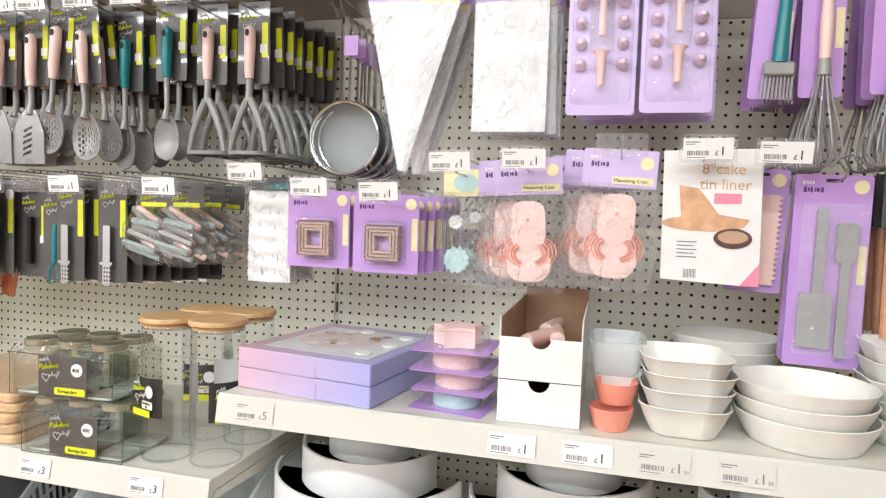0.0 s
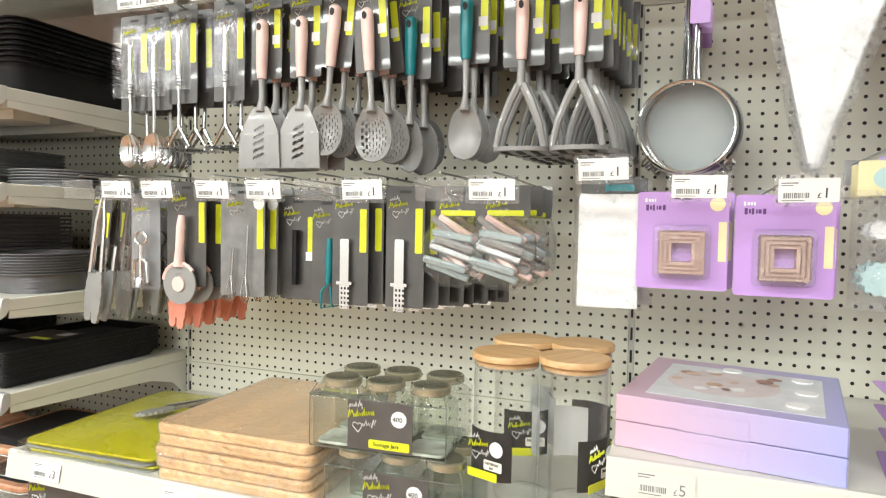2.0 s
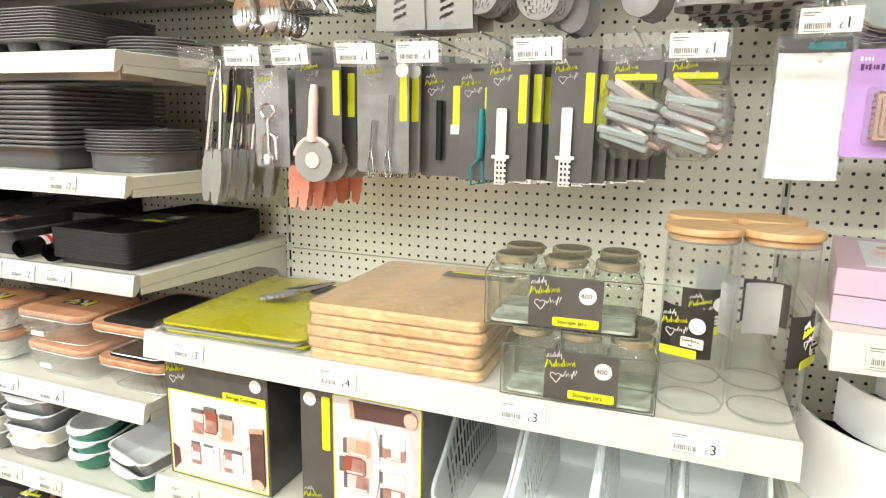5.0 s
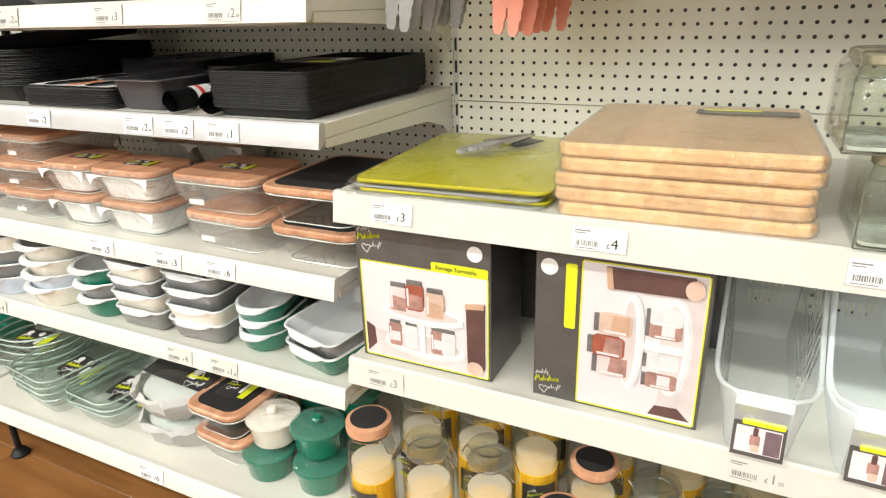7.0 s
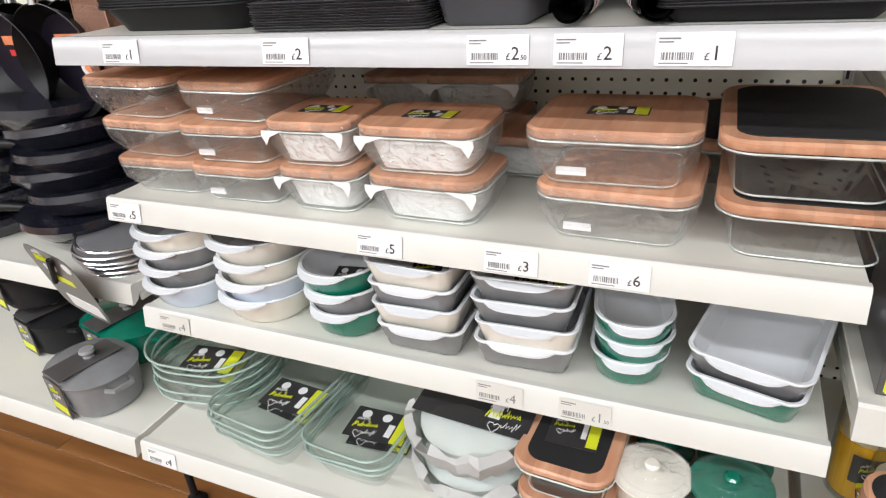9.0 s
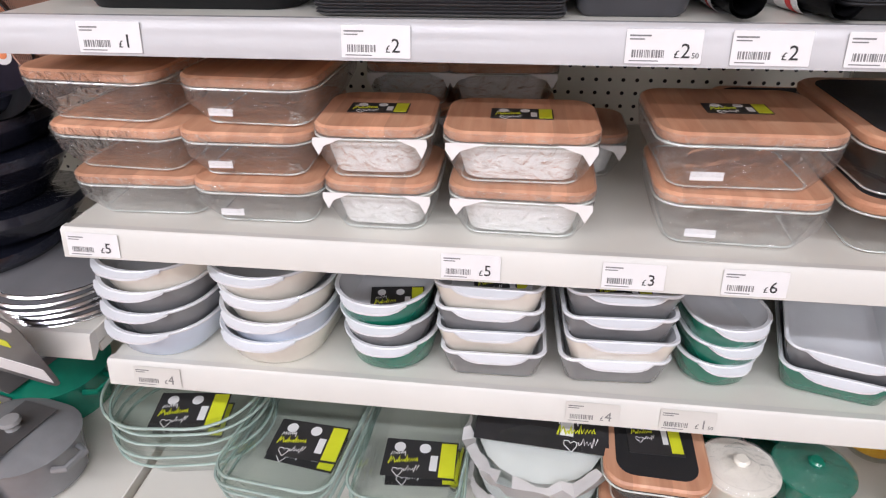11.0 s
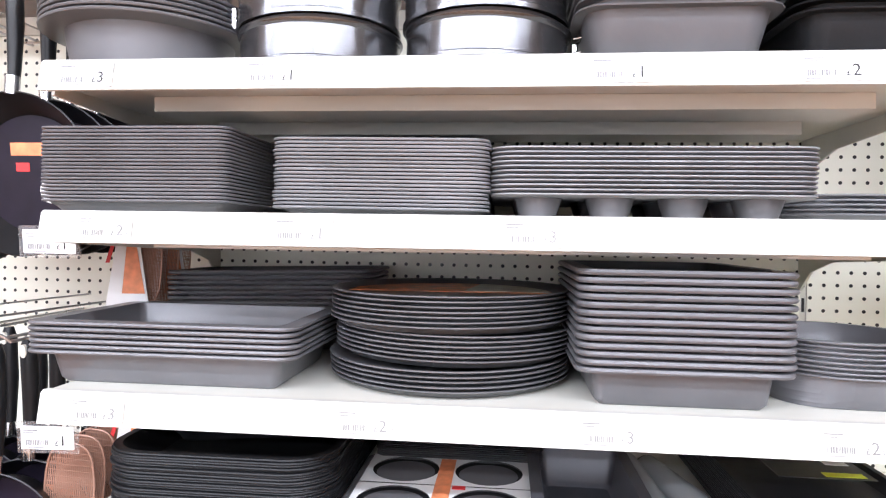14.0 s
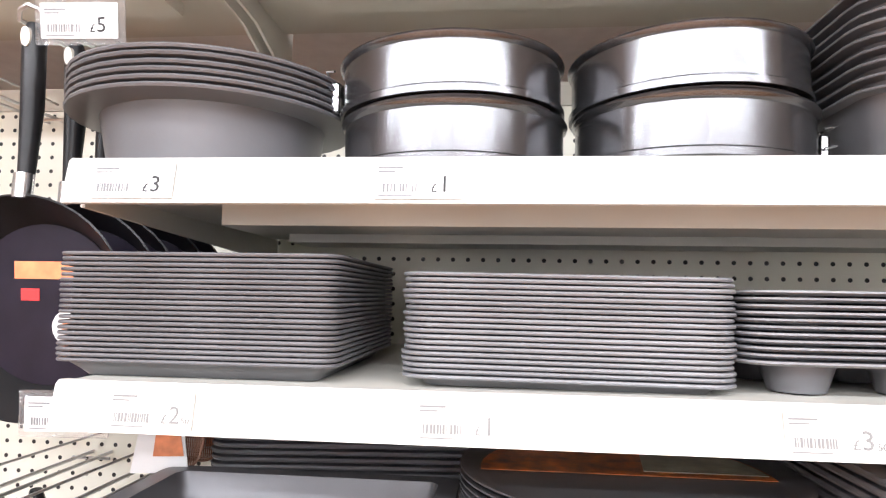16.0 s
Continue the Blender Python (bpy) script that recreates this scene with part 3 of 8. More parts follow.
part("photo", plate(bmesh.new(), [(0.146 * math.cos(a), 0.146 * math.sin(a)) for a in [radians(-6 + 192 * q / 24) for q in range(25)]], -0.0006, 0), mat("pizza_photo_print", (0.52, 0.15, 0.035), 0.35, vary=0.75, scale=38), lab, "orange pizza photo").matrix_basis = pose(0, 0, 0, -90, 0, 0)
part("pale_panel", plate(bmesh.new(), [(0.02, 0.0)] + [(0.142 * math.cos(a), 0.142 * math.sin(a)) for a in [radians(0 + 74 * q / 12) for q in range(13)]], -0.0012, -0.0006), mat("herb_photo_print", (0.48, 0.46, 0.36), 0.35, vary=0.35, scale=30), lab, "pale herb photo").matrix_basis = pose(0, 0, 0, -90, 0, 0)
lab = thing("roasting_tin_label", "white printed sticker with salad photo in roasting tin", "label", pose(-0.90, -0.31, S[4] + 5 * 0.0072 + 0.0052, 0, 0, -3))
part("sticker", boxm(-0.075, 0.075, -0.025, 0.025, 0, 0.0006), M_WHITE, lab, smooth=0)
part("red_print", boxm(0.01, 0.035, -0.012, 0.006, 0.0007, 0.001), M_RED, lab, smooth=0)
part("dark_panel", boxm(0.038, 0.075, -0.025, 0.025, 0.0007, 0.001), M_BLACK, lab, smooth=0)

stack(tin("loaf_tin", "grey non-stick loaf tin nested in a tall stack", 0.244, 0.30, 0.048, 0.014, M_TIN, "loaf tins", 0.95, 0.018, lip=0.0062), 13, -0.327, -0.312, S[4], 0.0094, 0.001, 0.3)
stack(tin("round_cake_tin", "grey non-stick round cake tin in a stack", 0.21, 0.21, 0.040, 0.1, M_TIN, "round cake tins", 0.93, 0.007, 7), 8, -0.112, -0.33, S[4], 0.0058, 0.0015, 4)

# shelf 6: deep pie tins, springform tins, tall loaf stacks


def pie_tin():
    t = thing("deep_pie_tin", "dark grey deep round tin with wide rim", "baking tin", group="deep pie tins")
    part("pan", lathe(bmesh.new(), [(0.095, 0), (0.100, 0.004), (0.110, 0.060), (0.138, 0.062), (0.1395, 0.064), (0.1385, 0.066), (0.110, 0.065), (0.098, 0.006), (0.08, 0.004)], 44), M_TIN, t)
    part("rim", rolled_rim(0.277, 0.277, 0.1384, 0.064, 0.0022, 9), M_TIN, t)
    return t


stack(pie_tin, 6, -1.035, -0.335, S[6], 0.0068, 0.001, 2)


def springform():
    t = thing("springform_tin", "shiny steel springform cake tin with side clasp", "springform tin", group="springform tins")
    part("ring", lathe(bmesh.new(), [(0.1055, 0.002), (0.1085, 0.003), (0.1085, 0.009), (0.1055, 0.011), (0.1055, 0.048), (0.1085, 0.050), (0.1095, 0.053), (0.1085, 0.055), (0.1055, 0.055), (0.1045, 0.048), (0.1045, 0.012), (0.09, 0.010)], 56), M_SPRING, t)
    part("base_disc", lathe(bmesh.new(), [(0.09, 0.0), (0.102, 0.001), (0.1035, 0.004), (0.1035, 0.0085), (0.09, 0.0088)], 40), M_TIN, t)
    bm = bmesh.new()
    box(bm, -0.008, 0.008, -0.118, -0.109, 0.012, 0.042, 0.002)
    tube(bm, [(-0.012, -0.112, 0.028), (-0.012, -0.121, 0.03), (0.014, -0.121, 0.034), (0.02, -0.113, 0.03)], 0.0014)
    tube(bm, [(-0.012, -0.112, 0.046), (-0.012, -0.121, 0.048), (0.014, -0.121, 0.05), (0.02, -0.113, 0.048)], 0.0014)
    part("clasp", bm, M_CHROME, t, "chrome wire clasp")
    return t


sp = put(springform(), pose(-0.786, -0.352, S[6] + 0.0005, 0, 0, 170))
copy_thing(sp, pose(-0.788, -0.352, S[6] + 0.0575, 1.0, 0, -82))
copy_thing(sp, pose(-0.564, -0.352, S[6] + 0.004, 1.5, 0, 82))
copy_thing(sp, pose(-0.566, -0.350, S[6] + 0.0605, 0.5, 0.6, 150))
stack(tin("deep_loaf_tin", "grey non-stick deep tin nested in a stack", 0.236, 0.32, 0.062, 0.03, M_TIN, "deep loaf tins", 0.88, 0.012), 9, -0.338, -0.30, S[6], 0.0105)
stack(tin("small_deep_tin", "dark grey deep tin nested in a stack", 0.19, 0.30, 0.06, 0.03, M_TINB, "small deep tins", 0.88, 0.012), 9, -0.112, -0.29, S[6], 0.0105)

# shelf 3: black roasters, pudding tins, loaf tin, liner rolls, oven trays
stack(tin("black_roaster", "black enamel oval-cornered roasting tin in a stack", 0.30, 0.36, 0.036, 0.055, M_TINB, "black roasters", 0.88, 0.008, 7, 0.003), 21, -0.893, -0.275, S[3], 0.0034, 0.002, 0.5)
put(tin("loose_roaster", "black roasting tin lying askew on a stack", 0.28, 0.30, 0.03, 0.05, M_TINB, "loose roasters", 0.88, 0.008, 7)(), pose(-0.875, -0.25, S[3] + 0.108, 3, -4, 3))


def pudding_tin():
    t = thing("pudding_tin", "black four-cup pudding tin in a stack", "baking tin", group="pudding tins")
    part("tray", loft(bmesh.new(), [(0.246, 0.236, 0.012, 0.0), (0.254, 0.244, 0.014, 0.0026), (0.24, 0.23, 0.012, 0.0026)], 4), M_TIN, t)
    for i in (-1, 1):
        for j in (-1, 1):
            part("cup", lathe(bmesh.new(), [(0.03, -0.0008), (0.051, 0.0028), (0.051, 0.0036), (0.046, 0.0032), (0.036, 0.0014)], 24, i * 0.06, j * 0.056), M_TINB, t)
    return t


stack(pudding_tin, 11, -0.612, -0.342, S[3] + 0.001, 0.0031, 0.0012, 0.4)
stack(pudding_tin, 22, -0.60, -0.12, S[3] + 0.001, 0.0031, 0.0012, 0.4)
lab = thing("pudding_tin_card", "white and orange printed card sleeve with round holes", "packaging", pose(-0.612, -0.342, S[3] + 0.0385))
bm = bmesh.new()
for i in (-1, 1):
    for j in (-1, 1):
        n = 24
        inner = [bm.verts.new((i * 0.06 + 0.0485 * math.cos(2 * math.pi * q / n), j * 0.056 + 0.0485 * math.sin(2 * math.pi * q / n), 0.0012)) for q in range(n)]
        outer = []
        for q in range(n):
            a = 2 * math.pi * q / n
            s_ = 1 / max(abs(math.cos(a)), abs(math.sin(a)))
            outer.append(bm.verts.new((i * 0.06 + 0.0575 * s_ * math.cos(a), j * 0.056 + 0.0545 * s_ * math.sin(a), 0.0012)))
        for q in range(n):
            w_ = (q + 1) % n
            bm.faces.new((inner[q], inner[w_], outer[w_], outer[q]))
part("sleeve", bm, M_WHITE, lab, smooth=0)
part("orange_panel", boxm(-0.012, 0.01, -0.10, 0.10, 0.0014, 0.002), M_ORANGE, lab, smooth=0)
part("red_mark", boxm(0.012, 0.03, -0.012, 0.0, 0.0014, 0.002), M_RED, lab, smooth=0)
put(tin("single_loaf_tin", "dark grey non-stick loaf tin with handles", 0.150, 0.27, 0.055, 0.016, M_SLATE, "single loaf tins", 0.86, 0.014)(), pose(-0.421, -0.335, S[3] + 0.0005))


def liner_roll(x, y, rz):
    t = thing("oven_liner_roll", "rolled black oven liner in clear sleeve", "liner roll", pose(x, y, S[3] + 0.021, 0, 0, rz), "oven liner rolls")
    bm = bmesh.new()
    n, turns = 60, 2.6
    a, b = [], []
    for i in range(n):
        ang = 2 * math.pi * turns * i / n
        r = 0.011 + 0.009 * i / n
        for lst, yy in ((a, -0.15), (b, 0.15)):
            lst.append(bm.verts.new((r * math.cos(ang), yy, r * math.sin(ang))))
    for i in range(n - 1):
        bm.faces.new((a[i], a[i + 1], b[i + 1], b[i]))
    bmesh.ops.solidify(bm, geom=bm.faces[:], thickness=0.0009)
    part("rolled_sheet", bm, M_TINB, t)
    for nm, r, y0, y1, mt in (("printed_wrap", 0.0207, -0.105, -0.062, M_WHITE), ("red_band", 0.0209, -0.094, -0.084, M_RED), ("clear_sleeve", 0.0206, -0.062, 0.145, M_BIN)):
        o = part(nm, lathe(bmesh.new(), [(r, y0), (r, y1)], 24), mt, t)
        o.data.transform(Matrix.Rotation(radians(-90), 4, "X"))
        bm = bmesh.new()
        bm.from_mesh(o.data)
        bmesh.ops.delete(bm, geom=[f for f in bm.faces if len(f.verts) > 4], context="FACES_ONLY")
        bm.to_mesh(o.data)
        bm.free()
    return t


liner_roll(-0.331, -0.318, 3)
liner_roll(-0.272, -0.322, 14)
stack(tin("oven_tray", "black enamel oven tray in a stack", 0.206, 0.40, 0.018, 0.014, M_TINB, "oven trays", 0.95, 0.006, lip=0.003), 19, -0.135, -0.265, S[3], 0.0031, 0.0008, 0.2)
lab = thing("oven_tray_label", "black and lime printed label on oven trays", "label", pose(-0.12, -0.30, S[3] + 0.078))
part("card", boxm(-0.06, 0.06, -0.05, 0.05, 0, 0.0008), M_BLACK, lab, smooth=0)
part("lime_tab", boxm(0.0, 0.05, -0.045, -0.03, 0.001, 0.0015), M_LIME, lab, smooth=0)
part("white_tab", boxm(0.02, 0.05, 0.0, 0.03, 0.001, 0.0015), M_WHITE, lab, smooth=0)

# ---------------------------------------------------------------- glass food boxes


def product_card(w, h, parent, m, lime=True):
    """A small black printed card with a lime tab, badges and the maker's mark, lying in its own x-z plane."""
    hold = part("label_card", rplate(bmesh.new(), w, h, 0.001, -0.0006, 0), M_BLACK, parent, "black and lime printed label")
    hold.matrix_basis = m
    for i, (dx, dz) in enumerate(((-0.3, 0.28), (0.05, 0.28))):
        bm = bmesh.new()
        lathe_pts = [(w * dx + 0.08 * w * math.cos(q * math.pi / 6), h * dz + 0.08 * w * math.sin(q * math.pi / 6)) for q in range(12)]
        plate(bm, lathe_pts, -0.0009, -0.0006)
        part("badge", bm, M_WHITE, hold, smooth=0)
    part("barcode_panel", boxm(w * 0.14, w * 0.24, -0.0009, -0.0006, -h * 0.3, h * 0.1), M_WHITE, hold, smooth=0)
    if lime:
        part("lime_tab", boxm(w * 0.27, w * 0.48, -0.001, -0.0006, -h * 0.45, h * 0.45), M_LIME, hold, smooth=0)
        logo(hold, -w * 0.22, -h * 0.12, -0.0007, w / 0.085)
    return hold


def food_box(w, d, h, r=0.028, slate=False, label=False, paper=False, barcode=False):
    lidname = "bamboo lid" if not slate else "slate-topped bamboo lid"
    t = thing("glass_food_box", "clear glass food box with %s in shrink film" % lidname, "food container", group="glass food boxes")
    part("glass_dish", glass_shell(w * 0.95, d * 0.95, h - 0.012, r), M_GLASS, t)
    # pale rings at rim and foot draw the highlights of the glass
    part("glass_rim", rolled_rim(w * 0.95 + 0.008, d * 0.95 + 0.008, r + 0.004, h - 0.0145, 0.0013, 6), M_EDGE, t, "thick glass rim with highlight in its pale colour")
    part("glass_foot", rolled_rim(w * 0.798 - 0.006, d * 0.95 - w * 0.152 - 0.006, r * 0.7, 0.0028, 0.0012, 6), M_EDGE, t, "glass foot edge with highlight in its pale colour")
    part("lid", loft(bmesh.new(), [(w - 0.004, d - 0.004, r, h - 0.012), (w, d, r + 0.002, h - 0.009), (w, d, r + 0.002, h - 0.003), (w - 0.006, d - 0.006, r, h)], 7), M_BAMBOO, t, "bamboo lid")
    if slate:
        part("slate_inlay", loft(bmesh.new(), [(w - 0.034, d - 0.034, r * 0.8, h), (w - 0.034, d - 0.034, r * 0.8, h + 0.0012)], 6), M_LEATHER, t, "black slate inlay")
    else:
        part("shrink_film", loft(bmesh.new(), [(w * 0.80, d * 0.80, r, 0.0005), (w * 0.97, d * 0.97, r, h * 0.45), (w * 1.012, d * 1.012, r + 0.003, h - 0.012), (w * 1.01, d * 1.01, r + 0.003, h - 0.002)], 6, False, False), M_FILM, t)
    if paper:
        part("tissue", loft(bmesh.new(), [(w * 0.72, d * 0.72, r * 0.8, 0.007), (w * 0.85, d * 0.85, r * 0.9, h - 0.02)], 6, True, False), M_PAPER, t)
        rg = random.Random(3)
        for sx in (-1, 1):
            bm = bmesh.new()
            pts = [(sx * (w * 0.22), h - 0.0125), (sx * w * 0.47, h - 0.0125), (sx * (w * 0.475), h - 0.020), (sx * w * 0.43, h - 0.032 - rg.random() * 0.006), (sx * w * 0.38, h - 0.022)]
            plate(bm, pts if sx > 0 else pts[::-1], -d * 0.5 - 0.002, -d * 0.5 - 0.001)
            part("tissue_corner", bm, M_PAPER, t, smooth=0)
    if barcode:
        part("barcode_sticker", boxm(-w * 0.3, -w * 0.12, -d * 0.44 - 0.002, -d * 0.44 - 0.001, h * 0.22, h * 0.36), M_WHITE, t, smooth=0)
    if label:
        product_card(0.072, 0.036, t, pose(0.0, 0.0, h + 0.0006, -90, 0, 0))
    return t


def pile(first, places):
    for x, y, z, rz in places[1:]:
        copy_thing(first, pose(x, y, z, 0, 0, rz))
    x, y, z, rz = places[0]
    return put(first, pose(x, y, z, 0, 0, rz))


z2 = S[2] + 0.0005
pile(food_box(0.178, 0.20, 0.062), [(-1.0, -0.35, z2, 2), (-1.008, -0.352, z2 + 0.0625, -3)])
pile(food_box(0.182, 0.20, 0.066, label=True), [(-1.022, -0.352, z2 + 0.125, -4)])
pile(food_box(0.165, 0.21, 0.062, barcode=True), [(-0.842, -0.352, z2, 1), (-0.848, -0.35, z2 + 0.0625, 2), (-0.833, -0.345, z2 + 0.125, -2)])
pile(food_box(0.136, 0.14, 0.068, paper=True), [(-0.688, -0.385, z2, 0), (-0.70, -0.10, z2, 0), (-0.70, -0.10, z2 + 0.0685, 3)])
pile(food_box(0.138, 0.14, 0.068, paper=True, label=True), [(-0.694, -0.385, z2 + 0.0685, 2)])
pile(food_box(0.172, 0.13, 0.068, paper=True), [(-0.518, -0.392, z2, -1), (-0.46, -0.20, z2, 0), (-0.56, -0.10, z2, 0), (-0.56, -0.10, z2 + 0.0685, 4)])
pile(food_box(0.176, 0.13, 0.068, paper=True, label=True), [(-0.523, -0.392, z2 + 0.0685, 1)])
pile(food_box(0.19, 0.17, 0.072, barcode=True), [(-0.271, -0.372, z2, -2)])
pile(food_box(0.196, 0.17, 0.072, label=True, barcode=True), [(-0.281, -0.375, z2 + 0.0725, 1)])
pile(food_box(0.19, 0.25, 0.070, 0.034, slate=True), [(-0.068, -0.335, z2, 0), (-0.074, -0.338, z2 + 0.0725, 1), (-0.12, -0.12, z2, 2)])

# ---------------------------------------------------------------- oven dishes


def oven_dish(w, d, h, r, outer, colour, shape):
    t = thing("oven_dish", "%s stoneware %s oven dish with white inside" % (colour, shape), "oven dish", group="%s %s oven dishes" % (colour, shape))
    tp = 0.86
    tw, td = w * tp, d - w * (1 - tp)
    part("body", loft(bmesh.new(), [(tw - 0.016, td - 0.016, r * 0.7, 0), (tw, td, r * 0.85, 0.007), (w, d, r, h - 0.004), (w - 0.004, d - 0.004, r, h - 0.0035)], 8, True, False), outer, t)
    part("lining", loft(bmesh.new(), [(w + 0.0005, d + 0.0005, r, h - 0.0042), (w + 0.002, d + 0.002, r, h - 0.002), (w, d, r, h), (w - 0.009, d - 0.009, r - 0.004, h - 0.001), (tw - 0.012, td - 0.012, r * 0.8, 0.012), (tw - 0.03, td - 0.03, r * 0.6, 0.008)], 8, False, True), M_GLAZE, t, "white glazed inside")
    for sy in (-1, 1):
        bm = bmesh.new()
        hw = w * 0.27
        n = 10
        a, b = [], []
        for i in range(n + 1):
            u = -1 + 2 * i / n
            xx = u * hw * 1.25
            reach = 0.012 * max(0.0, 1 - abs(u) ** 4)
            y0 = d / 2 - 0.003
            if r > w * 0.3:
                y0 = d / 2 - 0.004 - 0.35 * xx * xx / (w / 2)
            droop = -0.004 * (1 - abs(u) ** 4)
            a.append([bm.verts.new((xx, sy * y0, zz)) for zz in (h - 0.004, h - 0.0005)])
            b.append([bm.verts.new((xx, sy * (y0 + reach + 0.003), zz + droop)) for zz in (h - 0.0042, h - 0.001)])
        for i in range(n):
            bm.faces.new((a[i][1], a[i + 1][1], b[i + 1][1], b[i][1]))
            bm.faces.new((a[i][0], b[i][0], b[i + 1][0], a[i + 1][0]))
            bm.faces.new((b[i][0], b[i][1], b[i + 1][1], b[i + 1][0]))
        bm.faces.new((a[0][0], a[0][1], b[0][1], b[0][0]))
        bm.faces.new((a[n][0], b[n][0], b[n][1], a[n][1]))
        part("handle", bm, M_GLAZE, t, "white glazed lug handle")
    return t


def dish_stack(x, y, kinds, w, d, h, r, pitch, shape, rots=(), label=False):
    mats = {"grey": M_GREYG, "white": M_CREAMG, "cream": M_CREAMG, "pale blue": M_BLUEG, "green": M_GREENG}
    protos = {}
    for i, c in enumerate(kinds):
        m = pose(x + jit(0.004), y + jit(0.003), S[1] + 0.0006 + i * pitch, 0, 0, (rots[i] if rots else 0) + jit(2))
        if c not in protos:
            protos[c] = put(oven_dish(w, d, h, r, mats[c], c, shape), m)
        else:
            copy_thing(protos[c], m)
    if label:
        tg = thing("dish_label", "black and lime product label in a dish", "label", pose(x + 0.01, y - 0.02, S[1] + (len(kinds) - 1) * pitch + 0.011))
        product_card(0.075, 0.05, tg, pose(0, 0, 0, -78, 0, 8))


dish_stack(-1.02, -0.36, ("pale blue", "grey", "grey", "cream"), 0.165, 0.235, 0.050, 0.08, 0.034, "oval", (-12, -10, -8, -10))
dish_stack(-0.852, -0.36, ("cream", "pale blue", "cream", "cream"), 0.165, 0.235, 0.050, 0.08, 0.034, "oval", (-6, -8, -5, -8))
dish_stack(-0.693, -0.375, ("green", "grey", "green"), 0.134, 0.19, 0.050, 0.065, 0.034, "oval", (0, -3, -4), True)
dish_stack(-0.549, -0.365, ("grey", "cream", "grey", "cream"), 0.140, 0.195, 0.050, 0.02, 0.0345, "rectangular", (), True)
dish_stack(-0.387, -0.365, ("grey", "white", "grey", "grey"), 0.144, 0.195, 0.050, 0.02, 0.0345, "rectangular", (2, 1, 2, 2), True)
dish_stack(-0.252, -0.37, ("green", "green", "green"), 0.104, 0.16, 0.044, 0.05, 0.030, "oval", (8, 10, 9))
gd = put(oven_dish(0.14, 0.20, 0.048, 0.022, M_GREENG, "green", "rectangular"), pose(-0.085, -0.355, S[1] + 0.002, 3, 1, -14))
put(oven_dish(0.145, 0.20, 0.05, 0.022, M_GREYG, "grey", "rectangular"), pose(-0.083, -0.352, S[1] + 0.0365, 6, 2, -14))
put(oven_dish(0.13, 0.18, 0.048, 0.022, M_CREAMG, "white", "rectangular"), pose(-0.26, -0.12, S[1] + 0.0006, 0, 0, 0))
put(oven_dish(0.16, 0.2, 0.05, 0.05, M_GREYG, "grey", "oval"), pose(-0.08, -0.12, S[1] + 0.0006, 0, 0, 0))

# ---------------------------------------------------------------- base shelf: glass roasters and pots


def glass_roaster(w, d, h, r):
    t = thing("glass_roaster", "greenish clear glass roasting dish in a stack", "glass dish", group="glass roasting dishes")
    part("dish", glass_shell(w, d, h, r, 0.82, 0.007, 8), M_GREEN_GLASS, t)
    part("rim", rolled_rim(w + 0.012, d + 0.012, r + 0.006, h - 0.003, 0.0024, 8), M_RIMG, t, "green-tinted glass rim")
    return t


def roaster_stack(x, y, w, d, r, n, pitch, rz, tilt=0):
    first = None
    for i in range(n):
        m = pose(x + jit(0.004), y + jit(0.004), S[0] + 0.004 + i * pitch, tilt, 0, rz + jit(4))
        first = put(glass_roaster(w, d, 0.055, r), m) if first is None else (copy_thing(first, m), first)[1]
        if i >= n - 2:
            tg = thing("roaster_label", "black lime and white label in glass dish", "label", pose(x + jit(0.01), y - 0.02, S[0] + 0.012 + i * pitch, tilt, 0, rz + jit(8)))
            product_card(0.115, 0.07, tg, pose(0, 0, 0, -86, 0, 0))


roaster_stack(-1.03, -0.40, 0.24, 0.18, 0.088, 5, 0.020, 8, 2)
roaster_stack(-0.832, -0.415, 0.165, 0.28, 0.03, 4, 0.017, -4)
roaster_stack(-0.655, -0.415, 0.15, 0.26, 0.03, 3, 0.017, 0)
roaster_stack(-0.95, -0.16, 0.27, 0.17, 0.05, 4, 0.018, 0)


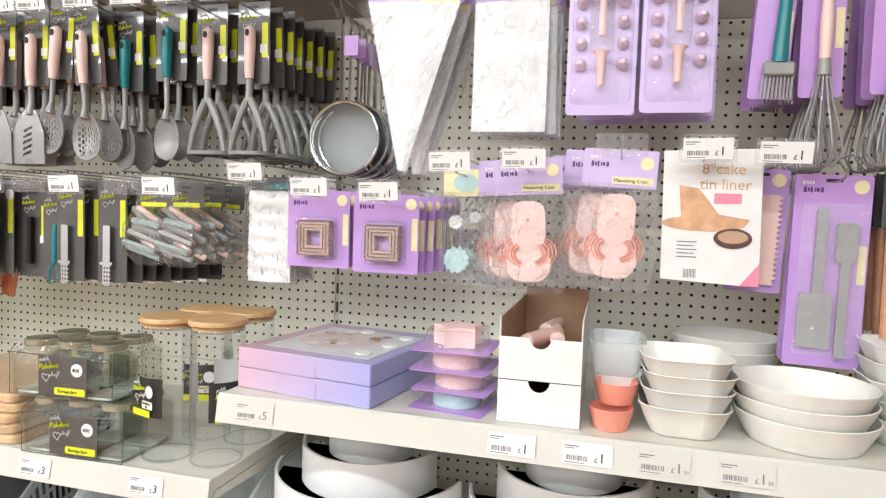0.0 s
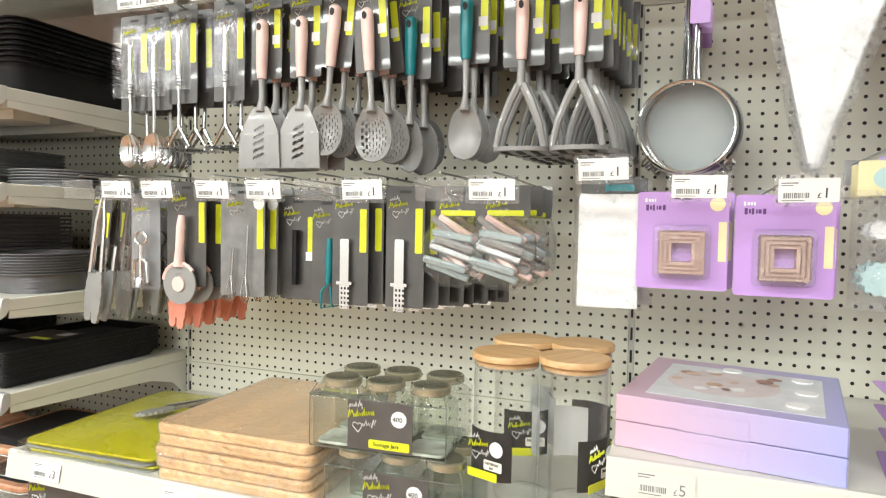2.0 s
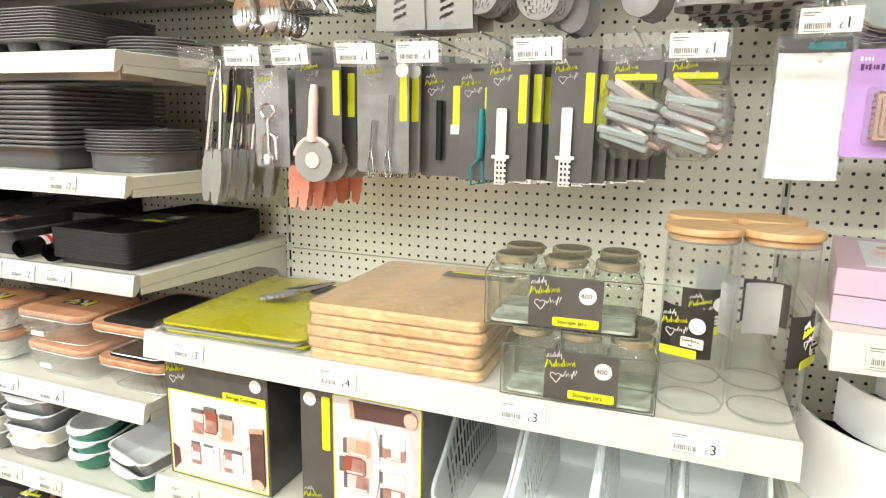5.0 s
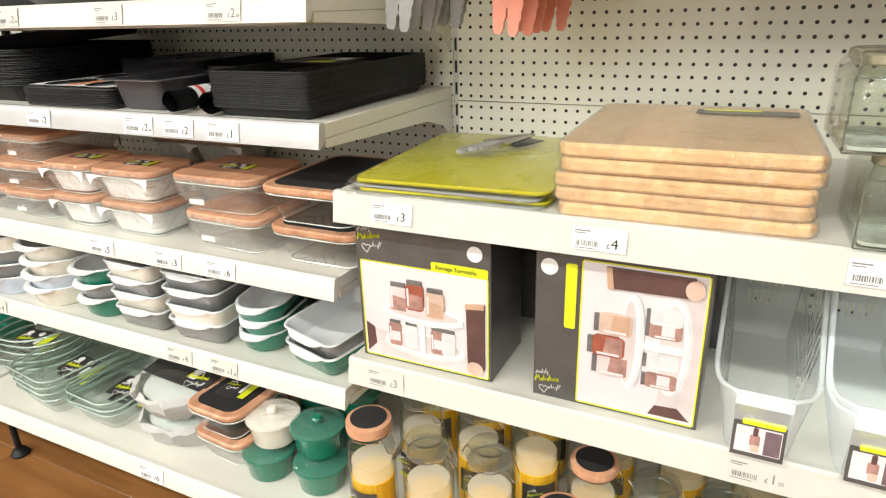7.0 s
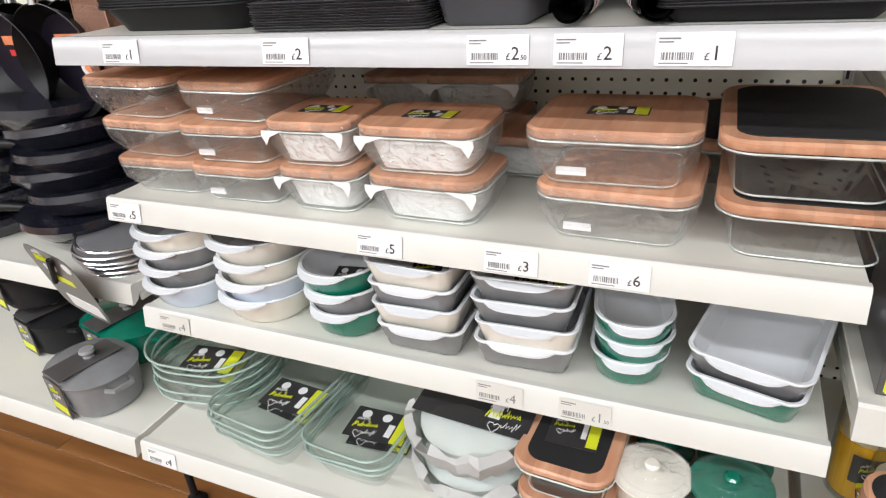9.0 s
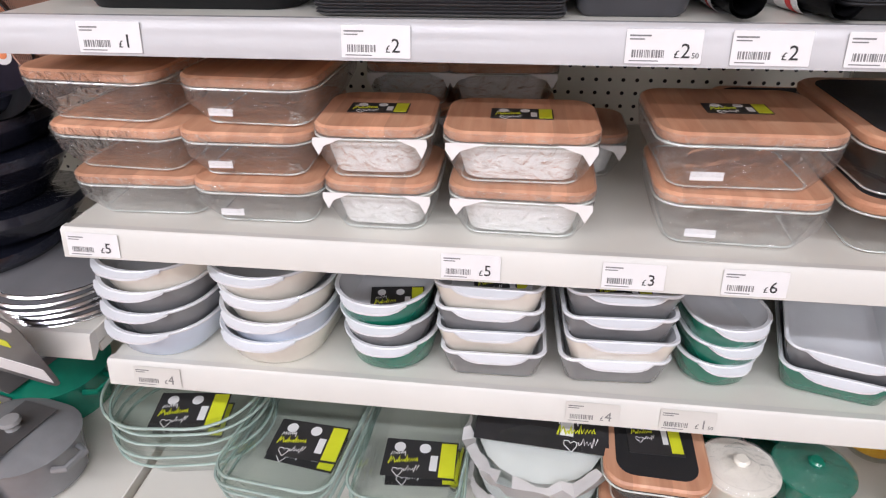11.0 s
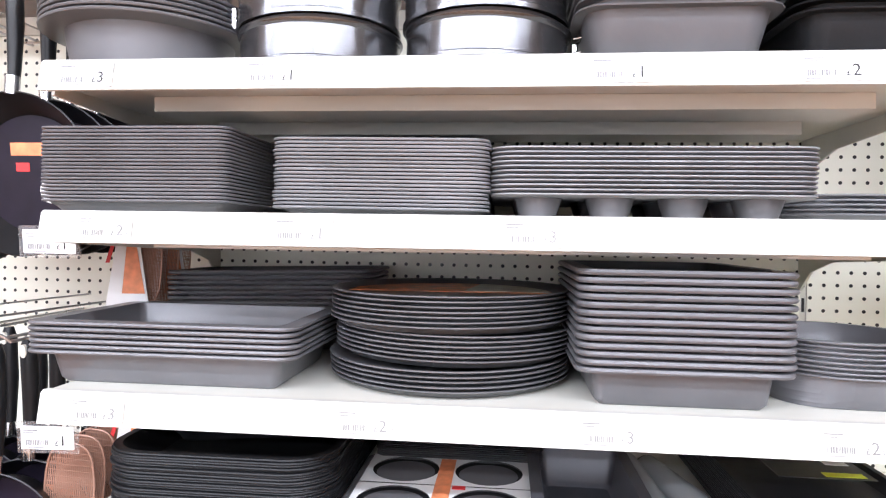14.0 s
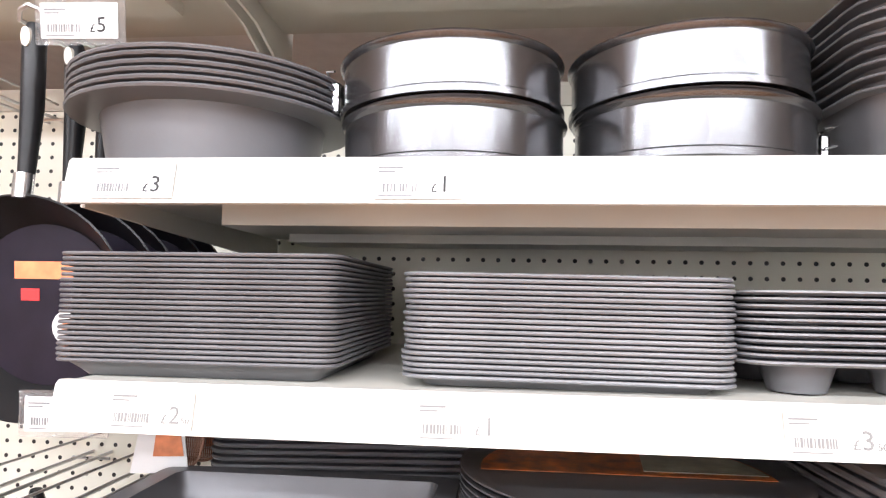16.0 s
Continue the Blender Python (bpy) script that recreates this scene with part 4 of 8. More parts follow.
def wrapped_casserole(z, card):
    t = thing("wrapped_casserole", "round glass casserole wrapped in white tissue paper", "casserole", pose(-0.47, -0.43, z, 0, 0, -4), "wrapped casseroles")
    part("dish", lathe(bmesh.new(), [(0.075, 0), (0.085, 0.006), (0.098, 0.045), (0.104, 0.049), (0.102, 0.054), (0.094, 0.05), (0.08, 0.008), (0.06, 0.006)], 36), M_GREEN_GLASS, t)
    bm = bmesh.new()
    rg = random.Random(int(z * 1000))
    n, rings = 40, []
    for r, zz in ((0.088, 0.002), (0.104, 0.03), (0.112, 0.05), (0.102, 0.058)):
        rings.append([bm.verts.new(((r + rg.uniform(-0.007, 0.007)) * math.cos(2 * math.pi * i / n), (r + rg.uniform(-0.007, 0.007)) * math.sin(2 * math.pi * i / n), zz + rg.uniform(-0.006, 0.006))) for i in range(n)])
    for a, b in zip(rings, rings[1:]):
        for i in range(n):
            j = (i + 1) % n
            if not (a is rings[2] and i % 9 == 0):
                bm.faces.new((a[i], a[j], b[j], b[i]))
    bmesh.ops.solidify(bm, geom=bm.faces[:], thickness=0.0006)
    part("tissue_wrap", bm, M_PAPER, t, "crumpled white tissue", smooth=25)
    part("tissue_pad", lathe(bmesh.new(), [(0.08, 0.02), (0.09, 0.046), (0.06, 0.052), (0.02, 0.05)], 20), M_PAPER, t)
    part("lid_glass", lathe(bmesh.new(), [(0.096, 0.053), (0.098, 0.057), (0.06, 0.066), (0.02, 0.068)], 32), M_GREEN_GLASS, t)
    if card:
        hold = product_card(0.19, 0.12, t, pose(0, 0.02, 0.071, -82, 0, 0), False)
        logo(hold, 0.05, -0.03, -0.0008, 1.6)
        part("lime_tab", boxm(-0.02, 0.06, -0.0012, -0.0006, 0.044, 0.056), M_LIME, hold, smooth=0)
    return t


wrapped_casserole(S[0] + 0.001, False)
wrapped_casserole(S[0] + 0.07, True)
fb = food_box(0.142, 0.2, 0.066, 0.03, slate=True)
pile(fb, [(-0.308, -0.42, S[0] + 0.0005, -5), (-0.312, -0.425, S[0] + 0.069, -3), (-0.31, -0.18, S[0] + 0.0005, 3)])
tg = thing("food_box_label", "black lime and white label on slate lid", "label", pose(-0.312, -0.42, S[0] + 0.1375))
product_card(0.075, 0.1, tg, pose(0, 0, 0, -90, 0, 0))


def round_pot(colour, body, x, y, z, r=0.046, h=0.07):
    t = thing("round_storage_pot", "small round %s pot with clear domed lid" % colour, "storage pot", pose(x, y, z), "round %s pots" % colour)
    part("pot", lathe(bmesh.new(), [(r * 0.82, 0), (r * 0.88, 0.004), (r * 0.97, h * 0.7), (r, h * 0.74), (r * 0.9, h * 0.76)], 32), body, t)
    part("lid", lathe(bmesh.new(), [(r * 1.04, h * 0.72), (r * 1.06, h * 0.74), (r * 1.06, h * 0.8), (r * 1.0, h * 0.84), (r * 0.92, h * 0.85), (r * 0.86, h * 0.82), (r * 0.5, h * 0.86), (r * 0.46, h * 0.9), (r * 0.2, h * 0.9)], 32), M_BLISTER, t, "clear plastic lid")
    part("seal_ring", lathe(bmesh.new(), [(r * 0.98, h * 0.70), (r * 1.07, h * 0.71), (r * 1.07, h * 0.745), (r * 0.98, h * 0.75)], 32), body, t)
    part("knob", lathe(bmesh.new(), [(r * 0.2, h * 0.89), (r * 0.22, h * 0.96), (r * 0.16, h), (r * 0.05, h)], 18), body, t)
    return t


for col, mt, x, y, lv in (("green", M_GREENG, -0.208, -0.48, 0), ("green", M_GREENG, -0.09, -0.47, 0), ("white", M_CREAMG, -0.2, -0.465, 1), ("green", M_GREENG, -0.10, -0.455, 1), ("green", M_GREENG, -0.20, -0.33, 0), ("green", M_GREENG, -0.09, -0.33, 0), ("green", M_GREENG, -0.2, -0.325, 1), ("green", M_GREENG, -0.095, -0.325, 1)):
    round_pot(col, mt, x, y, S[0] + 0.0005 + lv * 0.0705, 0.05, 0.07)

# ---------------------------------------------------------------- middle bay, upper shelf
M_MAT = mat("lime_cutting_mat", (0.55, 0.52, 0.012), 0.28, vary=0.05, scale=8, coat=0.4)
M_MATG = mat("clear_grey_sleeve", (0.30, 0.31, 0.30), 0.3, vary=0.1)
for i in range(5):
    t = thing("cutting_mat", "lime green plastic cutting mat in clear sleeve", "cutting mat", pose(0.185 + jit(0.006), -0.285 + jit(0.006), U1 + 0.0006 + i * 0.0056, 0, 0, 2 + jit(2)), "cutting mats")
    part("mat", loft(bmesh.new(), [(0.30, 0.37, 0.02, 0.0), (0.30, 0.37, 0.02, 0.0035)], 4), M_MAT if i in (1, 3, 4) else M_MATG, t)
    part("sleeve", loft(bmesh.new(), [(0.312, 0.384, 0.01, 0.0), (0.314, 0.386, 0.01, 0.002), (0.305, 0.375, 0.01, 0.0046)], 3), M_WRAP, t)
M_NYLON = mat("grey_nylon", (0.27, 0.268, 0.265), 0.3, vary=0.06, coat=0.2)


def tongs_mesh(parent, silicone, name="silicone_tip", L=0.225):
    """Two hinged steel arms with scalloped tips; hangs down from the origin."""
    for sx in (-1, 1):
        bm = bmesh.new()
        tube(bm, [(sx * 0.004, 0, -0.012), (sx * 0.011, 0, -0.06), (sx * 0.015, 0, -L * 0.62)], [0.004, 0.0055, 0.006], 8)
        part("arm", bm, M_CHROME, parent, "steel arm")
        bm = bmesh.new()
        out = []
        for i in range(13):
            u = i / 12
            ww = 0.004 + 0.0075 * math.sin(math.pi * min(1, u * 0.85 + 0.1)) + (0.0022 if i % 2 else 0)
            out.append((ww, -L * 0.6 - u * L * 0.4))
        pts = [(sx * 0.014 + x_, z_) for x_, z_ in out] + [(sx * 0.014 - x_, z_) for x_, z_ in out[::-1]]
        plate(bm, pts, -0.004 * sx - 0.003, -0.004 * sx + 0.003)
        part(name, bm, silicone, parent)
    tube_b = tube(bmesh.new(), [(-0.004, 0, -0.012), (-0.005, 0, 0.0), (0, 0, 0.005), (0.005, 0, 0.0), (0.004, 0, -0.012)], 0.0022, 6)
    part("hinge_ring", tube_b, M_CHROME, parent)


t = thing("tongs", "small steel tongs with grey tips on cutting mats", "tongs", pose(0.225, -0.165, U1 + 0.042, -90, 0, 0) @ pose(0, 0, 0, 0, 22, 0))
tongs_mesh(t, M_NYLON, L=0.17)
part("hang_card", rplate(bmesh.new(), 0.05, 0.07, 0.003, 0.008, 0.009, 0, -0.03), M_CARD, t, "charcoal hang card")
for i in range(5):
    t = thing("chopping_board", "thick wooden chopping board wrapped in clear film", "chopping board", pose(0.505 + jit(0.004), -0.30 + jit(0.003), U1 + 0.0008 + i * 0.0198, 0, 0, 1.5 + jit(0.8)), "chopping boards")
    part("board", loft(bmesh.new(), [(0.296, 0.336, 0.014, 0.0), (0.304, 0.344, 0.018, 0.004), (0.304, 0.344, 0.018, 0.014), (0.296, 0.336, 0.014, 0.0185)], 5), M_BOARD, t)
    part("shrink_film", loft(bmesh.new(), [(0.306, 0.346, 0.018, 0.001), (0.309, 0.349, 0.02, 0.009), (0.304, 0.344, 0.018, 0.0188), (0.20, 0.24, 0.018, 0.0191)], 5, False, True), M_FILM, t)
tg = thing("board_label", "charcoal and lime label on chopping board", "label", pose(0.57, -0.20, U1 + 0.1006))
part("card", boxm(-0.07, 0.07, -0.02, 0.02, 0, 0.0006), M_CARD, tg, smooth=0)
part("lime_tab", boxm(-0.06, 0.02, 0.009, 0.016, 0.0007, 0.0012), M_LIME, tg, smooth=0)
M_BAMBOO2 = wood("pale_bamboo", (0.64, 0.42, 0.21), (0.52, 0.31, 0.14), 5.0, (2, 16, 16), 0.45)
M_OLIVE = mat("olive_lid_enamel", (0.10, 0.10, 0.07), 0.2, vary=0.1, bump=0)
M_BRASS = mat("pale_gold_lid", (0.42, 0.40, 0.29), 0.18, 0.6, vary=0.06, bump=0)


def jar_box(x, y, z, rz):
    t = thing("jar_box_set", "clear box of six square glass jars with gold lids", "jar set", pose(x, y, z, 0, 0, rz), "boxed jar sets")
    for i in range(3):
        for j in range(2):
            cx, cy = -0.072 + i * 0.072, -0.036 + j * 0.072
            bm = bmesh.new()
            loft(bm, [(0.064, 0.064, 0.006, 0.001, cx, cy), (0.070, 0.070, 0.008, 0.004, cx, cy), (0.070, 0.070, 0.008, 0.074, cx, cy), (0.062, 0.062, 0.02, 0.082, cx, cy), (0.054, 0.054, 0.0268, 0.086, cx, cy), (0.054, 0.054, 0.0268, 0.092, cx, cy)], 5)
            part("jar", bm, M_JARG, t, "square glass jar")
            part("jar_base", loft(bmesh.new(), [(0.05, 0.05, 0.008, 0.0015, cx, cy), (0.061, 0.061, 0.01, 0.004, cx, cy), (0.060, 0.060, 0.01, 0.008, cx, cy), (0.04, 0.04, 0.01, 0.006, cx, cy)], 4), M_BASEG, t, "thick teal-tinted glass base")
            part("jar_lid", lathe(bmesh.new(), [(0.0290, 0.090), (0.0302, 0.0915), (0.0302, 0.100), (0.0280, 0.102), (0.024, 0.1012)], 28, cx, cy), M_BRASS, t, "pale gold screw lid")
            part("lid_panel", lathe(bmesh.new(), [(0.0255, 0.1012), (0.0245, 0.1026), (0.022, 0.1028)], 24, cx, cy), M_OLIVE, t, "dark olive lid panel")
    part("shrink_wrap", loft(bmesh.new(), [(0.214, 0.142, 0.006, 0.0), (0.2185, 0.1465, 0.007, 0.003), (0.2185, 0.1465, 0.007, 0.079), (0.206, 0.130, 0.02, 0.094), (0.196, 0.122, 0.025, 0.1031)], 4, True, False), M_WRAP, t, "clear shrink wrap")
    for sx in (-1, 1):
        part("wrap_seam", tube(bmesh.new(), [(sx * 0.1085, -0.0728, 0.002), (sx * 0.1085, -0.0728, 0.079), (sx * 0.101, -0.064, 0.095)], 0.0008, 5), M_SEAM, t)
    for zz in (0.0022, 0.0795):
        part("wrap_seam", tube(bmesh.new(), [(-0.108, -0.0730, zz), (0.0, -0.0733, zz - 0.0006), (0.108, -0.0730, zz)], 0.0009, 5), M_SEAM, t)
    sl = part("card_sleeve", boxm(-0.044, 0.058, -0.0748, -0.0738, 0.006, 0.079), M_CARD, t, "charcoal card sleeve", smooth=0)
    logo(sl, -0.022, 0.056, -0.0749, 1.25)
    bm = bmesh.new()
    plate(bm, [(0.037 + (0.0125 if q % 2 else 0.0115) * math.cos(q * math.pi / 16), 0.056 + (0.0125 if q % 2 else 0.0115) * math.sin(q * math.pi / 16)) for q in range(32)], -0.0752, -0.0748)
    part("badge", bm, M_WHITE, sl, smooth=0)
    part("lime_tab", rplate(bmesh.new(), 0.064, 0.013, 0.003, -0.0752, -0.0748, 0.022, 0.016), M_LIME, sl, smooth=0)
    lettering("400", 0.0105, M_INK, sl, 0.0275, -0.0756, 0.0525)
    lettering("Storage Jars", 0.0085, M_INK, sl, -0.003, -0.0756, 0.0135)
    return t


jar_box(0.803, -0.406, U1 + 0.0006, 1.5)
jar_box(0.773, -0.402, U1 + 0.1042, 3)


def tall_jar(x, y, rz, label=True):
    t = thing("tall_storage_jar", "tall clear glass storage jar with bamboo lid", "storage jar", pose(x, y, U1 + 0.0006, 0, 0, rz), "tall storage jars")
    part("glass", lathe(bmesh.new(), [(0.040, 0), (0.0455, 0.003), (0.0472, 0.008), (0.0472, 0.248), (0.046, 0.2495)], 36), M_GLASS, t)
    part("glass_foot", rolled_rim(0.088, 0.088, 0.0439, 0.006, 0.0012, 8), M_JARG, t)
    part("lid", lathe(bmesh.new(), [(0.045, 0.243), (0.0455, 0.25), (0.0495, 0.2505), (0.051, 0.252), (0.051, 0.2585), (0.0495, 0.2605), (0.04, 0.261)], 36), M_BAMBOO2, t, "round bamboo lid")
    part("seal_ring", lathe(bmesh.new(), [(0.0462, 0.240), (0.0468, 0.241), (0.0468, 0.2445), (0.0462, 0.2455)], 28), M_BLISTER, t)
    if label:
        bm = bmesh.new()
        n = 14
        a = [[bm.verts.new((0.0495 * math.sin(q), -0.0495 * math.cos(q), zz)) for zz in (0.085, 0.155)] for q in [radians(-44 + 88 * i / n) for i in range(n + 1)]]
        for p, q in zip(a, a[1:]):
            bm.faces.new((p[0], q[0], q[1], p[1]))
        bmesh.ops.solidify(bm, geom=bm.faces[:], thickness=0.0006)
        sl = part("label_band", bm, M_CARD, t, "charcoal printed label")
        logo(sl, -0.012, 0.132, -0.0505, 1.0)
        bm = bmesh.new()
        plate(bm, [(0.018 + 0.011 * math.cos(q * math.pi / 10), 0.132 + 0.011 * math.sin(q * math.pi / 10)) for q in range(20)], -0.0512, -0.0508)
        part("badge", bm, M_WHITE, sl, smooth=0)
        part("lime_tab", rplate(bmesh.new(), 0.05, 0.012, 0.002, -0.0512, -0.0505, -0.005, 0.092), M_LIME, sl, smooth=0)
        part("cream_tab", rplate(bmesh.new(), 0.03, 0.014, 0.002, -0.0514, -0.0509, 0.013, 0.108), M_CREAMG, sl, smooth=0)
        lettering("bamboo", 0.007, M_INK, sl, 0.0, -0.0518, 0.109)
        lettering("lid", 0.006, M_INK, sl, 0.008, -0.0518, 0.103)
        bm = bmesh.new()
        a = [[bm.verts.new((0.0495 * math.sin(q), -0.0495 * math.cos(q), zz)) for zz in (0.10, 0.175)] for q in [radians(100 + 60 * i / 8) for i in range(9)]]
        for p, q in zip(a, a[1:]):
            bm.faces.new((p[0], q[0], q[1], p[1]))
        bmesh.ops.solidify(bm, geom=bm.faces[:], thickness=0.0006)
        part("back_label", bm, M_WHITE, t, "white printed back label")
    return t


tall_jar(0.955, -0.408, -18)
tall_jar(1.051, -0.40, 62)
tall_jar(0.955, -0.295, 20)
tall_jar(1.045, -0.288, 160)

# ---------------------------------------------------------------- middle bay, lower shelf
M_PHOTO = mat("pale_photo_print", (0.66, 0.62, 0.645), 0.4, vary=0.08, scale=6)
M_BROWN = mat("dark_brown_print", (0.10, 0.05, 0.045), 0.4, vary=0.2)
M_SPICE = mat("red_spice_print", (0.30, 0.08, 0.05), 0.4, vary=0.25)
M_CAP = mat("grey_cap_print", (0.13, 0.12, 0.12), 0.4, vary=0.3)
M_TAN = mat("tan_print", (0.5, 0.32, 0.22), 0.4, vary=0.15)
M_PALEG = mat("pale_pink_grey_print", (0.60, 0.53, 0.53), 0.4, vary=0.1)
M_SPICEP = mat("pale_spice_print", (0.36, 0.20, 0.17), 0.4, vary=0.3, scale=60)
M_TANP = mat("pale_tan_print", (0.58, 0.42, 0.34), 0.4, vary=0.15)
M_CUPB = mat("mauve_print", (0.15, 0.10, 0.12), 0.4, vary=0.3)
M_LBLUE = mat("pale_grey_print", (0.6, 0.62, 0.64), 0.4, vary=0.1)


def disc_pts(cx, cz, rx, rz, n=24):
    return [(cx + rx * math.cos(2 * math.pi * i / n), cz + rz * math.sin(2 * math.pi * i / n)) for i in range(n)]


def turntable_box(x, z, w, h, d, turned):
    """A printed carton; its photo is built of flat printed shapes."""
    t = thing("turntable_carton", "charcoal carton with photo of storage turntable", "carton", pose(x, -0.456, z), "turntable cartons")
    part("carton", box(bmesh.new(), -w / 2, w / 2, 0, d, 0, h, 0.001), M_CARD, t, smooth=0)
    pic = part("photo_panel", boxm(-w / 2 + 0.008, w / 2 - 0.006, -0.0006, 0, 0.006, h - 0.068) if not turned else boxm(-w / 2 + 0.068, w / 2 - 0.006, -0.0006, 0, 0.006, h - 0.008), M_PHOTO, t, "pale kitchen photo", smooth=0)
    cx0, cz0 = (0.0, 0.088) if not turned else (0.03, h / 2)

    def spot(px, pz):
        return (cx0 + px, cz0 + pz) if not turned else (cx0 - pz, cz0 + px)

    order = iter(range(100))

    def shape(nm, pts, mt, lay):
        k = next(order)
        part(nm, plate(bmesh.new(), [spot(*p) for p in pts], -0.0009 - k * 0.00012, -0.0005), mt, pic, smooth=0)

    def oval(px, pz, a, b):
        return disc_pts(px, pz, a, b, 20)
    shape("printed_worktop", [(-0.108, -0.08), (0.108, -0.08), (0.108, -0.052), (-0.108, -0.03)], M_PALEG, 0)
    shape("printed_book", [(-0.108, -0.078), (-0.09, -0.06), (-0.092, -0.03), (-0.108, -0.022)], M_BROWN, 1)
    shape("printed_tray", oval(0, -0.05, 0.074, 0.021), M_LBLUE, 1)
    shape("printed_tray", oval(0, -0.045, 0.073, 0.020), M_WHITE, 1)
    shape("printed_well", oval(0, -0.044, 0.066, 0.016), M_PALEG, 1)
    for px, mt in ((-0.052, M_SPICEP), (-0.022, M_LBLUE), (0.026, M_SPICEP), (0.046, M_LBLUE)):
        shape("printed_jar", [(px - 0.012, -0.052), (px - 0.009, -0.056), (px + 0.009, -0.056), (px + 0.012, -0.052), (px + 0.012, -0.018), (px + 0.009, -0.013), (px - 0.009, -0.013), (px - 0.012, -0.018)], mt, 3)
        shape("printed_label", [(px - 0.007, -0.047), (px + 0.009, -0.047), (px + 0.009, -0.030), (px - 0.007, -0.030)], M_PHOTO, 4)
        shape("printed_glint", [(px - 0.0105, -0.048), (px - 0.008, -0.048), (px - 0.008, -0.022), (px - 0.0105, -0.022)], M_WHITE, 4)
        shape("printed_cap", [(px - 0.010, -0.014), (px + 0.010, -0.014), (px + 0.010, -0.009), (px - 0.010, -0.009)], M_CAP, 4)
    shape("printed_post", [(-0.006, -0.06), (0.004, -0.06), (0.004, 0.01), (-0.006, 0.01)], M_WHITE, 2)
    shape("printed_tray", oval(0, 0.006, 0.073, 0.015), M_LBLUE, 2)
    shape("printed_tray", oval(0, 0.010, 0.072, 0.014), M_WHITE, 2)
    shape("printed_well", oval(0, 0.012, 0.064, 0.010), M_PALEG, 2)
    for px, pz, mt in ((-0.042, 0.030, M_PALEG), (-0.012, 0.038, M_SPICE), (0.024, 0.030, M_TANP)):
        shape("printed_jar", [(px - 0.016, pz - 0.018), (px - 0.012, pz - 0.022), (px + 0.012, pz - 0.022), (px + 0.016, pz - 0.018), (px + 0.016, pz + 0.018), (px + 0.012, pz + 0.024), (px - 0.012, pz + 0.024), (px - 0.016, pz + 0.018)], mt, 3)
        shape("printed_fill", [(px - 0.014, pz - 0.019), (px + 0.014, pz - 0.019), (px + 0.014, pz + 0.004), (px - 0.014, pz + 0.008)], M_SPICEP if mt is not M_TANP else M_TAN, 3)
        shape("printed_glint", [(px - 0.0135, pz - 0.015), (px - 0.010, pz - 0.015), (px - 0.010, pz + 0.016), (px - 0.0135, pz + 0.016)], M_PHOTO, 4)
        shape("printed_cap", [(px - 0.013, pz + 0.023), (px + 0.013, pz + 0.023), (px + 0.013, pz + 0.030), (px - 0.013, pz + 0.030)], M_CAP, 4)
    shape("printed_mug", [(0.080, -0.062), (0.108, -0.066), (0.108, 0.044), (0.078, 0.040)], M_BROWN, 1)
    shape("printed_lid", [(0.077, 0.036), (0.108, 0.040), (0.108, 0.048), (0.077, 0.044)], M_TAN, 2)
    shape("printed_cup", oval(0.092, -0.066, 0.014, 0.012), M_TANP, 2)
    if not turned:
        x0, x1, z0, z1 = -w / 2 + 0.008, w / 2 - 0.006, 0.006, h - 0.068
    else:
        x0, x1, z0, z1 = -w / 2 + 0.068, w / 2 - 0.006, 0.006, h - 0.008
    bm = bmesh.new()
    for a in ((x0, x1, -0.001, -0.0004, z0 - 0.002, z0), (x0, x1, -0.001, -0.0004, z1, z1 + 0.002), (x0 - 0.002, x0, -0.001, -0.0004, z0, z1), (x1, x1 + 0.002, -0.001, -0.0004, z0, z1)):
        box(bm, *a)
    part("lime_border", bm, M_LIME, t, smooth=0)
    if not turned:
        logo(t, -w / 2 + 0.026, h - 0.028, -0.0006, 1.25)
        part("badge", plate(bmesh.new(), disc_pts(w / 2 - 0.026, h - 0.03, 0.0125, 0.0125), -0.0008, -0.0003), M_WHITE, t, smooth=0)
        part("lime_tab", rplate(bmesh.new(), 0.095, 0.016, 0.003, -0.0012, -0.0005, w / 2 - 0.052, h - 0.06), M_LIME, t, smooth=0)
        lettering("Storage Turntable", 0.0095, M_INK, t, w / 2 - 0.092, -0.0016, h - 0.063)
    else:
        logo(t, -w / 2 + 0.022, 0.028, -0.0006, 1.1)
        part("badge", plate(bmesh.new(), disc_pts(-w / 2 + 0.02, h - 0.024, 0.0125, 0.0125), -0.0008, -0.0003), M_WHITE, t, smooth=0)
        part("lime_tab", rplate(bmesh.new(), 0.016, 0.1, 0.003, -0.0012, -0.0005, -w / 2 + 0.052, h - 0.065), M_LIME, t, smooth=0)
    return t


turntable_box(0.143, D1 + 0.0006, 0.236, 0.245, 0.14, False)
turntable_box(0.447, D1 + 0.0006, 0.235, 0.238, 0.16, True)
for x, y, w, h in ((0.14, -0.15, 0.236, 0.24), (0.38, -0.16, 0.13, 0.24), (0.52, -0.14, 0.13, 0.24)):
    t = thing("plain_carton", "plain charcoal carton standing behind others", "carton", pose(x, y, D1 + 0.0006), "plain cartons")
    part("carton", box(bmesh.new(), -w / 2, w / 2, -0.07, 0.07, 0, h, 0.001), M_CARD, t, smooth=0)
    part("hand_slot", rplate(bmesh.new(), 0.006, 0.03, 0.002, -0.0708, -0.07, -w / 2 + 0.02, h * 0.55), M_INK, t, smooth=0)


